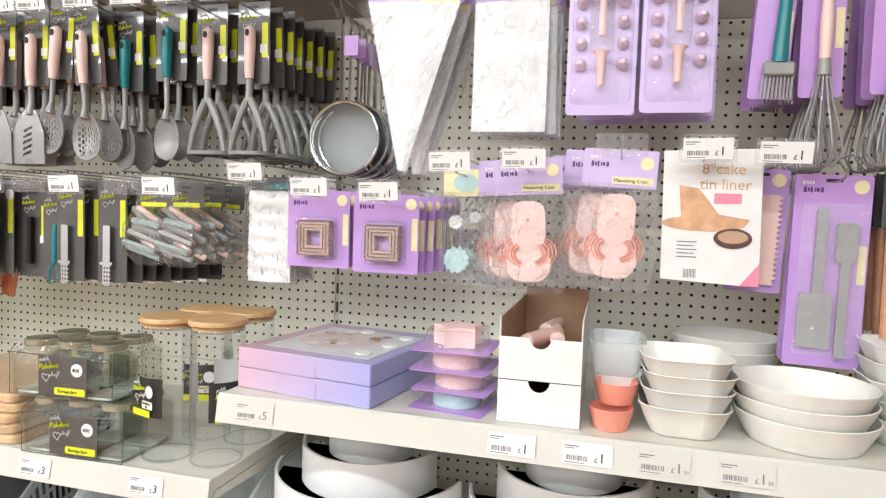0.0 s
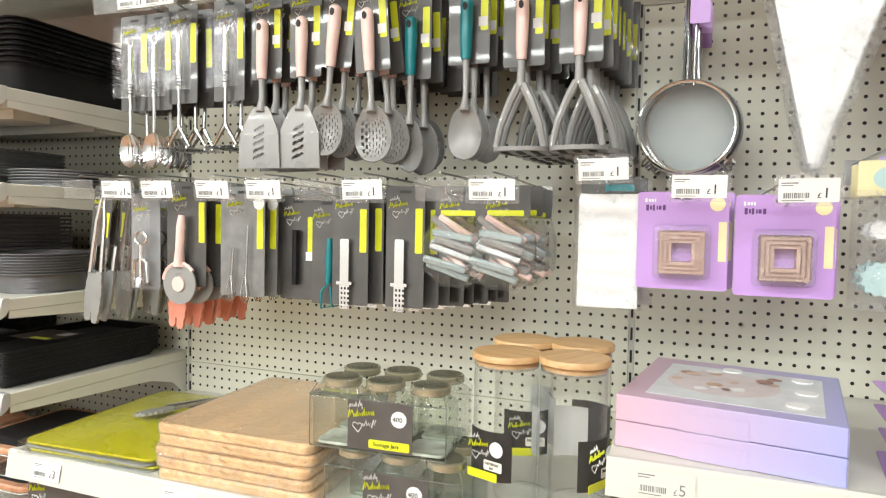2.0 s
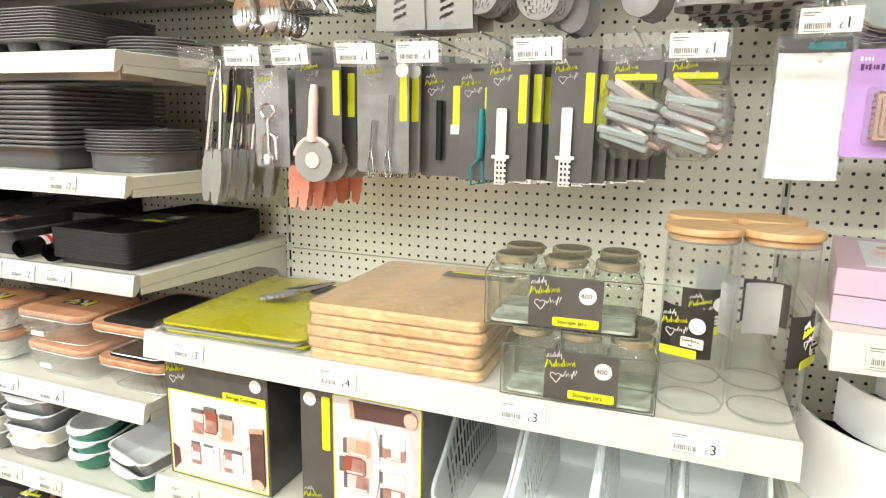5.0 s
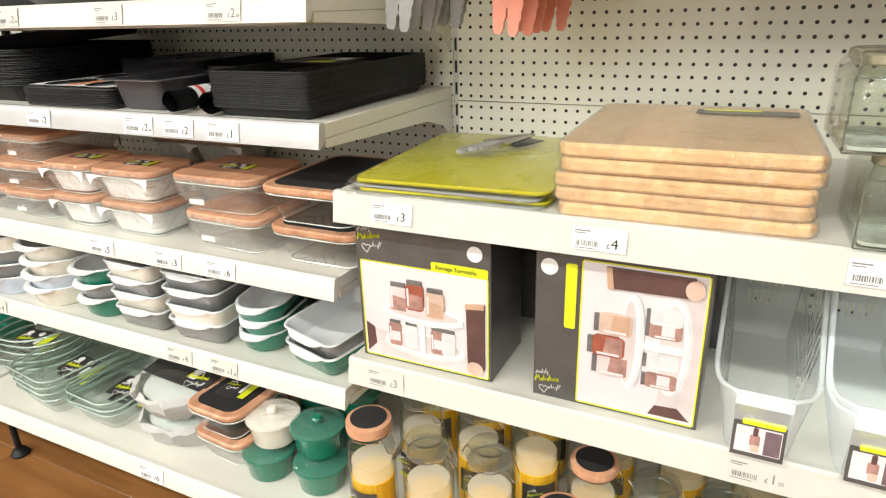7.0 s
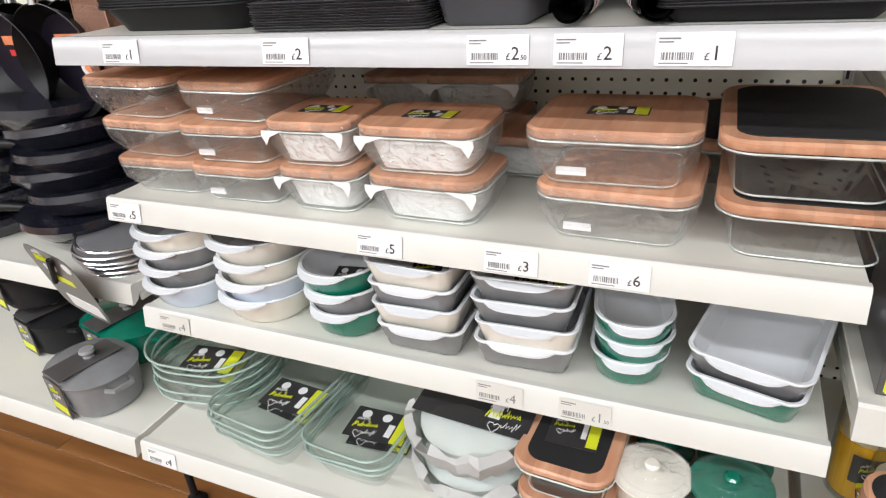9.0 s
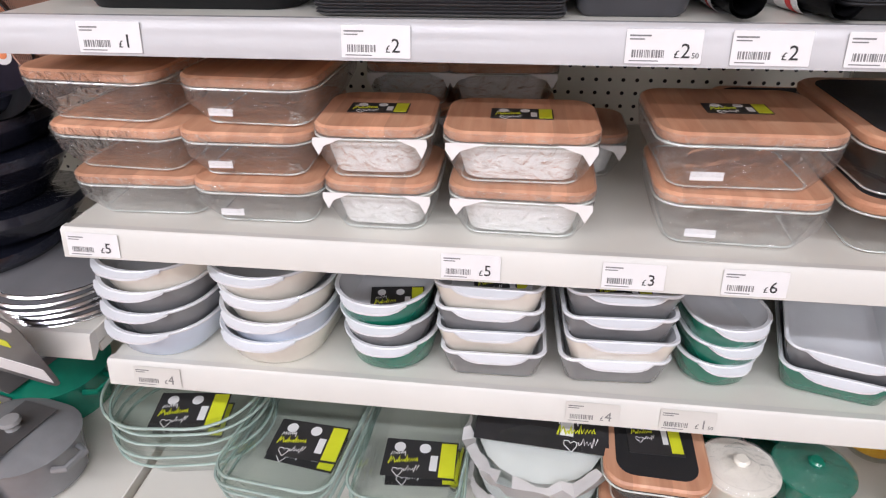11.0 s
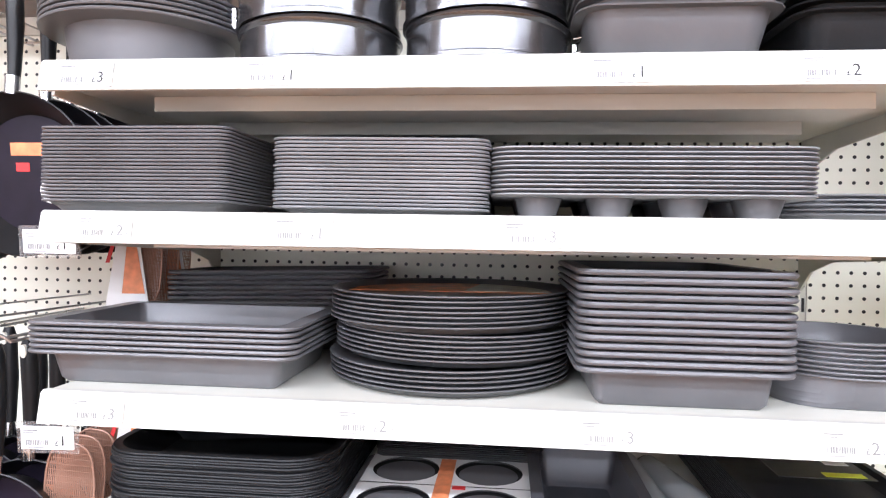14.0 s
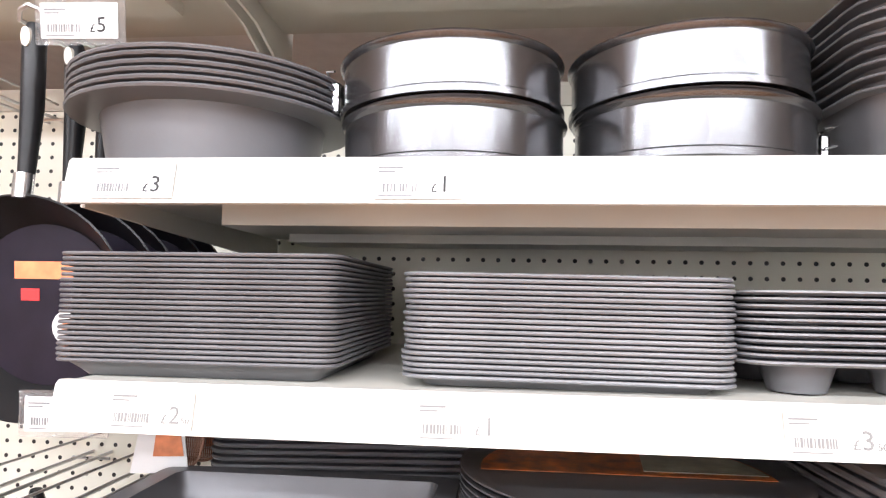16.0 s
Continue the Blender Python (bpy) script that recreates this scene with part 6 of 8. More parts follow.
def corkscrew():
    t = thing("corkscrew", "chrome winged corkscrew on a silver card", "corkscrew", group="corkscrews")
    hang_card(t, 0.072, 0.185, M_TINL, lime=False, badge=False)
    bm = bmesh.new()
    tube(bm, [(0.014 * math.cos(a), -0.012, -0.075 + 0.012 * math.sin(a)) for a in [q * math.pi / 8 for q in range(17)]], 0.003, 6)
    part("ring_handle", bm, M_CHROME, t)
    part("shaft", tube(bmesh.new(), [(0, -0.012, -0.088), (0, -0.012, -0.155)], 0.004, 8), M_CHROME, t)
    for s in (-1, 1):
        part("lever", tube(bmesh.new(), [(s * 0.005, -0.012, -0.115), (s * 0.014, -0.012, -0.12), (s * 0.017, -0.012, -0.16)], [0.004, 0.004, 0.003], 8), M_CHROME, t)
    part("screw", tube(bmesh.new(), [(0.003 * math.cos(q), -0.012 + 0.003 * math.sin(q), -0.135 - q * 0.002) for q in range(14)], 0.0014, 5), M_CHROME, t)
    part("bell", lathe(bmesh.new(), [(0.012, -0.168), (0.012, -0.158), (0.008, -0.15)], 16, 0, -0.012), M_CHROME, t)
    part("film_bag", rplate(bmesh.new(), 0.074, 0.17, 0.004, -0.026, -0.025, 0, -0.09), M_WRAP, t)
    return t


def pizza_cutter():
    t = thing("pizza_cutter", "pink handled pizza wheel with grey guard on card", "pizza cutter", group="pizza cutters")
    hang_card(t, 0.092, 0.195, badge=False)
    part("handle", tube(bmesh.new(), [(0.0, -0.012, -0.05), (0, -0.014, -0.07), (-0.003, -0.014, -0.115), (-0.006, -0.012, -0.145)], [0.006, 0.0085, 0.008, 0.011], 12), M_PINK, t, "pale pink handle")
    part("wheel", plate(bmesh.new(), disc_pts(-0.004, -0.178, 0.038, 0.038, 36), -0.014, -0.011), M_NYLON, t, "grey wheel")
    part("hub", plate(bmesh.new(), disc_pts(-0.004, -0.178, 0.014, 0.014, 24), -0.018, -0.0135), M_PINK, t, "pale pink hub")
    part("guard", tube(bmesh.new(), [(-0.004 + 0.039 * math.cos(a), -0.0125, -0.178 + 0.039 * math.sin(a)) for a in [radians(40 + q * 10) for q in range(14)]], 0.0035, 6), M_PINK, t)
    return t


def mini_whisks():
    t = thing("mini_whisk_set", "two small wire whisks on a grey card", "whisk set", group="mini whisk sets")
    hang_card(t, 0.097, 0.2, mat("silver_grey_card", (0.22, 0.22, 0.22), 0.3, 0.3, 0.2), badge=False)
    part("badge", plate(bmesh.new(), disc_pts(0.036, -0.018, 0.0115, 0.0115), -0.0008, 0), M_WHITE, t, smooth=0)
    for x, z0, z1 in ((-0.018, -0.10, -0.195), (0.014, -0.058, -0.195)):
        part("handle", tube(bmesh.new(), [(x + 0.004, -0.008, z0), (x, -0.008, z1 + 0.045)], 0.0024, 6), M_CHROME, t)
        bm = bmesh.new()
        for q in range(4):
            a = q * math.pi / 4
            tube(bm, [(x + 0.010 * k * math.cos(a), -0.010 + 0.006 * k * math.sin(a), z1 + 0.045 - 0.047 * zz) for k, zz in ((0.15, 0), (0.7, 0.4), (1, 0.75), (0.5, 1.0), (-0.5, 1.0), (-1, 0.75), (-0.7, 0.4), (-0.15, 0))], 0.0008, 4)
        part("wire_loop", bm, M_CHROME, t)
    return t


def grater_card():
    t = thing("mini_grater", "small steel grater on a charcoal card", "grater", group="mini graters")
    hang_card(t, 0.070, 0.205, badge=False)
    part("handle", rplate(bmesh.new(), 0.017, 0.075, 0.003, -0.010, -0.006, -0.006, -0.115), M_CHROME, t)
    part("collar", rplate(bmesh.new(), 0.03, 0.006, 0.002, -0.011, -0.005, -0.006, -0.154), M_CHROME, t)
    part("blade", head_grid(lambda v: (0.0095, -0.157 - 0.042 * v), lambda u, v: -0.008, lambda u, v: (u * 1.5 + 0.5) % 1 > 0.5 and (v * 5) % 1 > 0.5 and 0.05 < v < 0.95, 12, 20, 0.0012), M_CHROME, t).matrix_basis = pose(-0.006, 0, 0)
    return t


def peeler_card():
    t = thing("peeler", "teal handled peeler on a charcoal card", "peeler", group="peelers")
    hang_card(t, 0.06, 0.19, badge=False)
    part("handle", tube(bmesh.new(), [(0.012, -0.01, -0.06), (0.012, -0.011, -0.1), (0.01, -0.01, -0.14)], [0.005, 0.007, 0.005], 10), M_TEAL, t, "teal handle")
    part("blade_frame", tube(bmesh.new(), [(0.01, -0.01, -0.14), (-0.004, -0.01, -0.155), (-0.004, -0.01, -0.185), (0.018, -0.01, -0.18), (0.014, -0.01, -0.145)], 0.0022, 6), M_TEAL, t)
    return t


def clip_bag():
    t = thing("bag_clip_pack", "clear bag of pink and grey food clips", "bag clips", group="bag clip packs")
    hang_card(t, 0.08, 0.05, badge=False, lime=False)
    part("lime_tab", rplate(bmesh.new(), 0.06, 0.009, 0.002, -0.0008, 0, 0, -0.032), M_LIME, t, smooth=0)
    rg = random.Random(5)
    for i in range(15):
        c = part("food_clip", box(bmesh.new(), -0.037, 0.037, -0.0045, 0.0045, -0.006, 0.006, 0.0025), (M_PINK, M_NYLON, M_CLIPG)[i % 3], t)
        c.matrix_basis = pose(rg.uniform(-0.012, 0.012), -0.014 + rg.uniform(-0.014, 0.014), -0.06 - i * 0.0048 + rg.uniform(-0.004, 0.004), rg.uniform(-25, 25), 24 + rg.uniform(-16, 16), rg.uniform(-12, 12))
    part("clear_bag", loft(bmesh.new(), [(0.05, 0.03, 0.012, -0.152, 0, -0.01), (0.102, 0.056, 0.02, -0.125, 0, -0.012), (0.104, 0.056, 0.02, -0.075, 0, -0.012), (0.08, 0.006, 0.002, -0.035, 0, -0.002)], 4), M_BAG, t)
    return t


hang(corkscrew, 2, 0.222, -0.36, ROW2 - 0.012, 0.04)
hang(pizza_cutter, 4, 0.316, -0.355, ROW2 + 0.008, 0.03, dx=0.011)
hang(mini_whisks, 6, 0.436, -0.345, ROW2 + 0.0, 0.026, wob=1, dx=0.0125)
back_cards(0.525, -0.30, 9, ROW2 - 0.015, 0.075, 0.19, 0.022)
hang(peeler_card, 3, 0.592, -0.31, ROW2 - 0.018, 0.04)
hang(grater_card, 7, 0.648, -0.325, ROW2 + 0.0, 0.024, wob=1, dx=0.0145)
hang(grater_card, 8, 0.752, -0.325, ROW2 + 0.002, 0.024, wob=1, dx=0.0150)
hang(clip_bag, 3, 0.842, -0.315, ROW2 + 0.002, 0.06)
hang(clip_bag, 3, 0.925, -0.325, ROW2 + 0.003, 0.06)
for x, pr in ((0.098, ""), (0.197, "£1.50"), (0.294, "£1"), (0.418, "£1"), (0.525, "£1"), (0.625, ""), (0.712, "£1"), (0.842, ""), (0.925, "£1")):
    peg_hook(x, ROW2 - 0.004, 0.372, pr, -0.008)

# ---------------------------------------------------------------- baking bay, hanging goods


def bake_mark(c, x, z, y=-0.0004, s=1.0):
    """The maker's mark as plain plum and white strokes."""
    bm = bmesh.new()
    for i, (dx, w, h) in enumerate(((-0.014, 0.004, 0.009), (-0.009, 0.003, 0.006), (-0.005, 0.003, 0.009), (0.0, 0.002, 0.006), (0.004, 0.004, 0.006), (0.01, 0.004, 0.008))):
        box(bm, x + s * (dx - w / 2), x + s * (dx + w / 2), y - 0.0004, y, z - s * h / 2, z + s * h / 2)
    part("logo_lettering", bm, M_PLUM, c, smooth=0)
    bm = bmesh.new()
    for dx, w, h in ((-0.016, 0.003, 0.006), (-0.011, 0.003, 0.004), (-0.007, 0.003, 0.004), (-0.003, 0.002, 0.005)):
        box(bm, x + s * (dx - w / 2), x + s * (dx + w / 2), y - 0.0004, y, z + s * (0.011 - h / 2), z + s * (0.011 + h / 2))
    part("logo_mark", bm, M_WHITE, c, smooth=0)


def bake_card(t, w, h, mt=None, tab=True, badge=True):
    c = part("hang_card", rplate(bmesh.new(), w, h, 0.005, 0, 0.0012, 0, -h / 2 + 0.012), mt or M_LILAC, t, "lilac printed card")
    part("euro_slot", rplate(bmesh.new(), 0.024, 0.005, 0.002, -0.0005, 0, 0, 0.003), M_INK, c, smooth=0)
    bake_mark(c, -w / 2 + 0.028, -0.012)
    if badge:
        part("badge", plate(bmesh.new(), disc_pts(w / 2 - 0.016, -0.006, 0.0105, 0.0105), -0.0008, 0), M_YELLOW, c, smooth=0)
    if tab:
        part("yellow_tab", rplate(bmesh.new(), 0.011, min(0.06, h * 0.4), 0.001, -0.0008, 0, w / 2 - 0.008, -h * 0.42), M_YELLOW, c, smooth=0)
    return c


def cutter_pack(dark):
    def make():
        t = thing("square_cutter_set", "square crinkled pastry cutters on a lilac card", "cutter set", group="square cutter sets")
        bake_card(t, 0.128, 0.146)
        mt = M_ROSE if not dark else M_BRONZE
        bm = bmesh.new()
        for a in ((-0.032, 0.032, -0.110, -0.092), (-0.032, 0.032, -0.064, -0.046), (-0.032, -0.014, -0.0919, -0.0641), (0.014, 0.032, -0.0919, -0.0641)):
            box(bm, a[0], a[1], -0.020, -0.0015, a[2], a[3])
        part("moulded_frame", bm, M_TRAY, t, "rose tan moulded tray", smooth=0)
        for k, s in enumerate((0.062, 0.050, 0.038)):
            bm = bmesh.new()
            n = 64
            pts = []
            for i in range(n):
                u = (i / n * 4) % 4
                e, f = int(u), u - int(u)
                px, pz = ((-1 + 2 * f, -1), (1, -1 + 2 * f), (1 - 2 * f, 1), (-1, 1 - 2 * f))[e]
                ww = s / 2 * (1 + (0.07 if i % 2 else -0.02))
                pts.append((px * ww, pz * ww))
            a = [[bm.verts.new((x, y, -0.078 + z)) for x, z in pts] for y in (-0.0235, -0.001)]
            for i in range(n):
                j = (i + 1) % n
                bm.faces.new((a[0][i], a[0][j], a[1][j], a[1][i]))
            bmesh.ops.solidify(bm, geom=bm.faces[:], thickness=0.002)
            part("cutter", bm, mt, t, smooth=0)
        bm = bmesh.new()
        loft(bm, [(0.082, 0.082, 0.008, 0.0005), (0.076, 0.076, 0.008, 0.024), (0.07, 0.07, 0.006, 0.025)], 4)
        part("blister", bm, M_BLISTER, t).matrix_basis = pose(0, 0, -0.078, 90, 0, 0)
        return t
    return make


M_TRAY = mat("rose_tan_plastic", (0.46, 0.31, 0.26), 0.35, vary=0.08)
M_SHEET = mat("pearly_plastic_sheet", (0.75, 0.75, 0.755), 0.3, vary=0.08, scale=14, bump=0.5, fine=40, coat=0.4)
M_ROSE = mat("rose_gold_plastic", (0.45, 0.25, 0.20), 0.3, 0.3, vary=0.1)
M_BRONZE = mat("bronze_plastic", (0.20, 0.16, 0.14), 0.3, 0.4, vary=0.15)


def zip_bag():
    t = thing("icing_bag_pack", "clear pack of white piping bags with dark header", "piping bags", group="piping bag packs")
    part("header_card", rplate(bmesh.new(), 0.09, 0.026, 0.002, -0.001, 0, 0, 0), M_BLACK, t)
    part("teal_print", rplate(bmesh.new(), 0.045, 0.010, 0.002, -0.0015, -0.001, 0.015, -0.004), M_TEAL, t, smooth=0)
    part("white_sheet", head_grid(lambda v: (0.046, -0.014 - 0.178 * v), lambda u, v: -0.004 + 0.002 * math.sin(v * 37) * math.cos(u * 2), None, 4, 40, 0.004), M_SHEET, t)
    part("clear_bag", rplate(bmesh.new(), 0.106, 0.205, 0.003, -0.009, -0.008, 0, -0.092), M_BAG, t)
    return t


def sieve():
    t = thing("sieve", "round fine mesh steel sieve with wire handle", "sieve", group="mesh sieves")
    R = 0.075
    bm = bmesh.new()
    tube(bm, [(R * math.cos(a), -0.004, -0.245 + R * math.sin(a)) for a in [q * math.pi / 20 for q in range(41)]], 0.0036, 8)
    part("rim", bm, M_CHROME, t, "chrome wire rim")
    bm = bmesh.new()
    n, prof = 36, [(R * math.cos(q * math.pi / 14), -0.004 + 0.045 * math.sin(q * math.pi / 14)) for q in range(7)]
    rings = [[bm.verts.new((r * math.cos(2 * math.pi * i / n), y, -0.245 + r * math.sin(2 * math.pi * i / n))) for i in range(n)] for r, y in prof]
    for a, b in zip(rings, rings[1:]):
        for i in range(n):
            bm.faces.new((a[i], a[(i + 1) % n], b[(i + 1) % n], b[i]))
    bm.faces.new(rings[-1])
    part("mesh_bowl", bm, M_MESH, t, "fine steel mesh")
    for s in (-1, 1):
        part("handle_wire", tube(bmesh.new(), [(s * 0.009, -0.004, -0.178), (s * 0.008, -0.004, -0.10), (s * 0.010, -0.004, -0.02), (0, -0.004, 0.0)], 0.0026, 6), M_CHROME, t)
    part("hang_tag", rplate(bmesh.new(), 0.03, 0.04, 0.002, -0.012, -0.011, 0.012, -0.06), M_LILAC, t)
    bm = lathe(bmesh.new(), [(R - 0.001, -0.001), (R - 0.002, 0.012), (R - 0.0035, 0.012), (R - 0.003, -0.001)], 40)
    bmesh.ops.delete(bm, geom=[f for f in bm.faces if len(f.verts) > 4], context="FACES")
    part("rim_band", bm, M_CHROME, t, "polished steel band").matrix_basis = pose(0, -0.004, -0.245, -90, 0, 0)
    for s in (-1, 1):
        bm = bmesh.new()
        tube(bm, [(s * 0.045, -0.004, -0.298), (s * 0.06, -0.006, -0.312), (s * 0.066, -0.006, -0.304), (s * 0.055, -0.004, -0.289)], 0.0022, 6)
        part("rest_loop", bm, M_CHROME, t)
    return t


M_MESH = mat("steel_mesh", (0.33, 0.355, 0.35), 0.6, 0.0, vary=0.08, scale=8, bump=0.6, fine=900)


def piping_cone():
    t = thing("piping_bag_pack", "white triangular piping bags in a clear pack", "piping bags", group="piping bag packs")
    part("header_card", rplate(bmesh.new(), 0.178, 0.05, 0.003, -0.001, 0, 0, -0.006), M_LILAC, t, "lilac header card")
    part("yellow_tab", rplate(bmesh.new(), 0.075, 0.014, 0.002, -0.0015, -0.001, 0.045, -0.022), M_YELLOW, t, smooth=0)
    part("white_bag", head_grid(lambda v: (0.080 * (1 - v) + 0.006, -0.03 - 0.30 * v), lambda u, v: -0.004 + 0.003 * u * v, None, 8, 12, 0.006), M_SHEET, t)
    part("clear_bag", head_grid(lambda v: (0.090 * (1 - v) + 0.014, -0.03 - 0.31 * v), lambda u, v: -0.012 + 0.004 * math.cos(u * 3), None, 8, 12, 0.0008), M_BAG, t)
    return t


def doily_pack():
    t = thing("white_liner_pack", "flat pack of white sheets with lilac header", "liner pack", group="white liner packs")
    part("header_card", rplate(bmesh.new(), 0.135, 0.05, 0.003, -0.001, 0, 0, -0.005), M_LILAC, t, "lilac header card")
    part("yellow_tab", rplate(bmesh.new(), 0.06, 0.012, 0.002, -0.0015, -0.001, 0.03, -0.022), M_YELLOW, t, smooth=0)
    part("white_sheet", rplate(bmesh.new(), 0.128, 0.222, 0.003, -0.012, -0.003, 0, -0.145), M_SHEET, t)
    part("clear_bag", head_grid(lambda v: (0.07, -0.03 - 0.235 * v), lambda u, v: -0.014 - 0.003 * math.sin(u * 7 + v * 9), None, 10, 14, 0.0008), M_BAG, t)
    return t


def icing_syringe():
    t = thing("icing_syringe_set", "pink icing syringe and nozzles on lilac blister card", "icing set", group="icing syringe sets")
    c = part("hang_card", rplate(bmesh.new(), 0.112, 0.27, 0.008, 0, 0.0012, 0, -0.12), M_LILACP, t, "pale lilac backing card")
    zz = -0.11
    part("barrel", tube(bmesh.new(), [(0, -0.02, zz + 0.045), (0, -0.02, zz - 0.045)], 0.019, 16), M_BLISTER, t, "clear barrel")
    part("collar", tube(bmesh.new(), [(0, -0.02, zz + 0.044), (0, -0.02, zz + 0.056)], 0.02, 16), M_PINK, t)
    part("plunger", tube(bmesh.new(), [(0, -0.02, zz + 0.095), (0, -0.02, zz - 0.02)], 0.006, 8), M_PINK, t)
    part("tip", tube(bmesh.new(), [(0, -0.02, zz - 0.045), (0, -0.02, zz - 0.054), (0, -0.02, zz - 0.10)], [0.014, 0.008, 0.006], 12), M_PINK, t)
    for s in (-1, 1):
        for i in range(4):
            part("nozzle", lathe(bmesh.new(), [(0.0105, 0), (0.0105, 0.003), (0.004, 0.02), (0.003, 0.02)], 14), M_PEARLP, t).matrix_basis = pose(s * 0.034, -0.004, zz + 0.04 - i * 0.034, 90, 0, 0)
        part("ring_grip", tube(bmesh.new(), [(s * 0.028 + 0.015 * math.cos(a), -0.018, zz + 0.068 + 0.015 * math.sin(a)) for a in [q * math.pi / 8 for q in range(17)]], 0.0028, 6), M_PEARLP, t)
    bm = bmesh.new()
    loft(bm, [(0.10, 0.235, 0.012, 0.0006), (0.094, 0.225, 0.012, 0.034), (0.088, 0.218, 0.01, 0.0365)], 4)
    part("blister", bm, M_BLISTER, t).matrix_basis = pose(0, 0, -0.12, 90, 0, 0)
    return t


def pastry_brush():
    t = thing("pastry_brush", "teal handled silicone pastry brush on lilac card", "pastry brush", group="pastry brushes")
    bake_card(t, 0.055, 0.2)
    part("handle", tube(bmesh.new(), [(0.01, -0.014, -0.01), (0.01, -0.014, -0.08), (0.01, -0.014, -0.135)], [0.008, 0.01, 0.012], 12), M_TEAL, t, "teal handle")
    part("ferrule", box(bmesh.new(), -0.012, 0.032, -0.022, -0.006, -0.155, -0.133, 0.003), M_NYLON, t)
    bm = bmesh.new()
    for i in range(9):
        tube(bm, [(-0.010 + i * 0.005, -0.014, -0.154), (-0.0105 + i * 0.0052, -0.014, -0.19)], 0.0019, 5)
    part("bristles", bm, M_NYLON, t)
    return t


def balloon_whisk():
    t = thing("balloon_whisk", "grey wire balloon whisk with pale pink handle", "whisk", group="balloon whisks")
    bake_card(t, 0.06, 0.2)
    part("handle", tube(bmesh.new(), [(0, -0.016, -0.02), (0, -0.016, -0.09), (0, -0.016, -0.135)], [0.007, 0.0095, 0.008], 12), M_PINK, t, "pale pink handle")
    part("collar", tube(bmesh.new(), [(0, -0.016, -0.133), (0, -0.016, -0.158)], [0.008, 0.0105], 12), M_NYLON, t)
    for q in range(5):
        a = q * math.pi / 5
        part("wire_loop", tube(bmesh.new(), [(k * 0.033 * math.cos(a), -0.016 + k * 0.030 * math.sin(a), -0.155 - zz * 0.14) for k, zz in ((0.2, 0), (0.45, 0.3), (0.85, 0.65), (1, 0.85), (0.6, 0.98), (0, 1.0), (-0.6, 0.98), (-1, 0.85), (-0.85, 0.65), (-0.45, 0.3), (-0.2, 0))], 0.0016, 5), M_NYLON, t)
    return t


def topper_pack():
    t = thing("cake_topper_pack", "clear bag of paper flowers with yellow header", "cake toppers", group="cake topper packs")
    part("header_card", rplate(bmesh.new(), 0.085, 0.05, 0.002, -0.001, 0, 0, -0.012), M_YELLOW, t, "pale yellow header card")
    part("printed_spot", plate(bmesh.new(), disc_pts(0, -0.012, 0.024, 0.017), -0.0016, -0.001), M_MINT, t, smooth=0)
    for x, z, r, mt in ((-0.015, -0.085, 0.014, M_WHITE), (0.022, -0.075, 0.011, M_WHITE), (-0.012, -0.155, 0.026, M_MINT)):
        pts = [(x + r * (1.0 if q % 2 else 0.82) * math.cos(q * math.pi / 12), z + r * (1.0 if q % 2 else 0.82) * math.sin(q * math.pi / 12)) for q in range(24)]
        part("paper_flower", plate(bmesh.new(), pts, -0.012, -0.006), mt, t, smooth=0)
    part("stick", tube(bmesh.new(), [(-0.01, -0.006, -0.085), (0.036, -0.006, -0.098)], 0.0012, 5), M_BAMBOO, t)
    part("clear_bag", head_grid(lambda v: (0.043, -0.03 - 0.17 * v), lambda u, v: -0.02 + 0.006 * u * u + 0.002 * math.sin(v * 14 + u * 4), None, 10, 14, 0.0008), M_BAG, t)
    return t


def cup_pack():
    t = thing("measuring_cup_pack", "pale pink nested measuring cups in clear bag", "measuring cups", group="measuring cup packs")
    c = part("header_card", rplate(bmesh.new(), 0.118, 0.062, 0.003, -0.0012, 0, 0, -0.018), M_LILACP, t, "pale lilac header card")
    bake_mark(c, -0.03, -0.012, -0.0014)
    part("badge", plate(bmesh.new(), disc_pts(0.042, -0.008, 0.0105, 0.0105), -0.002, -0.0012), M_YELLOW, c, smooth=0)
    part("yellow_tab", rplate(bmesh.new(), 0.065, 0.012, 0.002, -0.002, -0.0012, 0.022, -0.037), M_YELLOW, c, smooth=0)
    lettering("Measuring Cups", 0.0082, M_INK, c, -0.008, -0.0024, -0.0395)
    part("handle", rplate(bmesh.new(), 0.058, 0.08, 0.02, -0.024, -0.018, 0.002, -0.10), M_PINK, t)
    part("handle_hole", plate(bmesh.new(), disc_pts(0.002, -0.092, 0.003, 0.003), -0.0246, -0.0239), M_CORAL, t, smooth=0)
    part("cup_base", rplate(bmesh.new(), 0.074, 0.062, 0.026, -0.023, -0.010, 0.002, -0.165), M_PINK, t)
    for s in (-1, 1):
        for k in range(5):
            r = 0.020 + k * 0.0055
            part("cup_rim", tube(bmesh.new(), [(0.002 + s * (0.004 + r * math.cos(a)), -0.026 + k * 0.002, -0.148 + r * 0.75 * math.sin(a)) for a in [radians(-70 + q * 14) for q in range(10)]], 0.0018, 5), M_CORAL, t)
    part("clear_bag", head_grid(lambda v: (0.058 + 0.012 * math.sin(v * 3), -0.045 - 0.17 * v), lambda u, v: -0.034 + 0.016 * u * u + 0.003 * math.sin(v * 12 + u * 5), None, 12, 16, 0.0008), M_BAG, t)
    return t


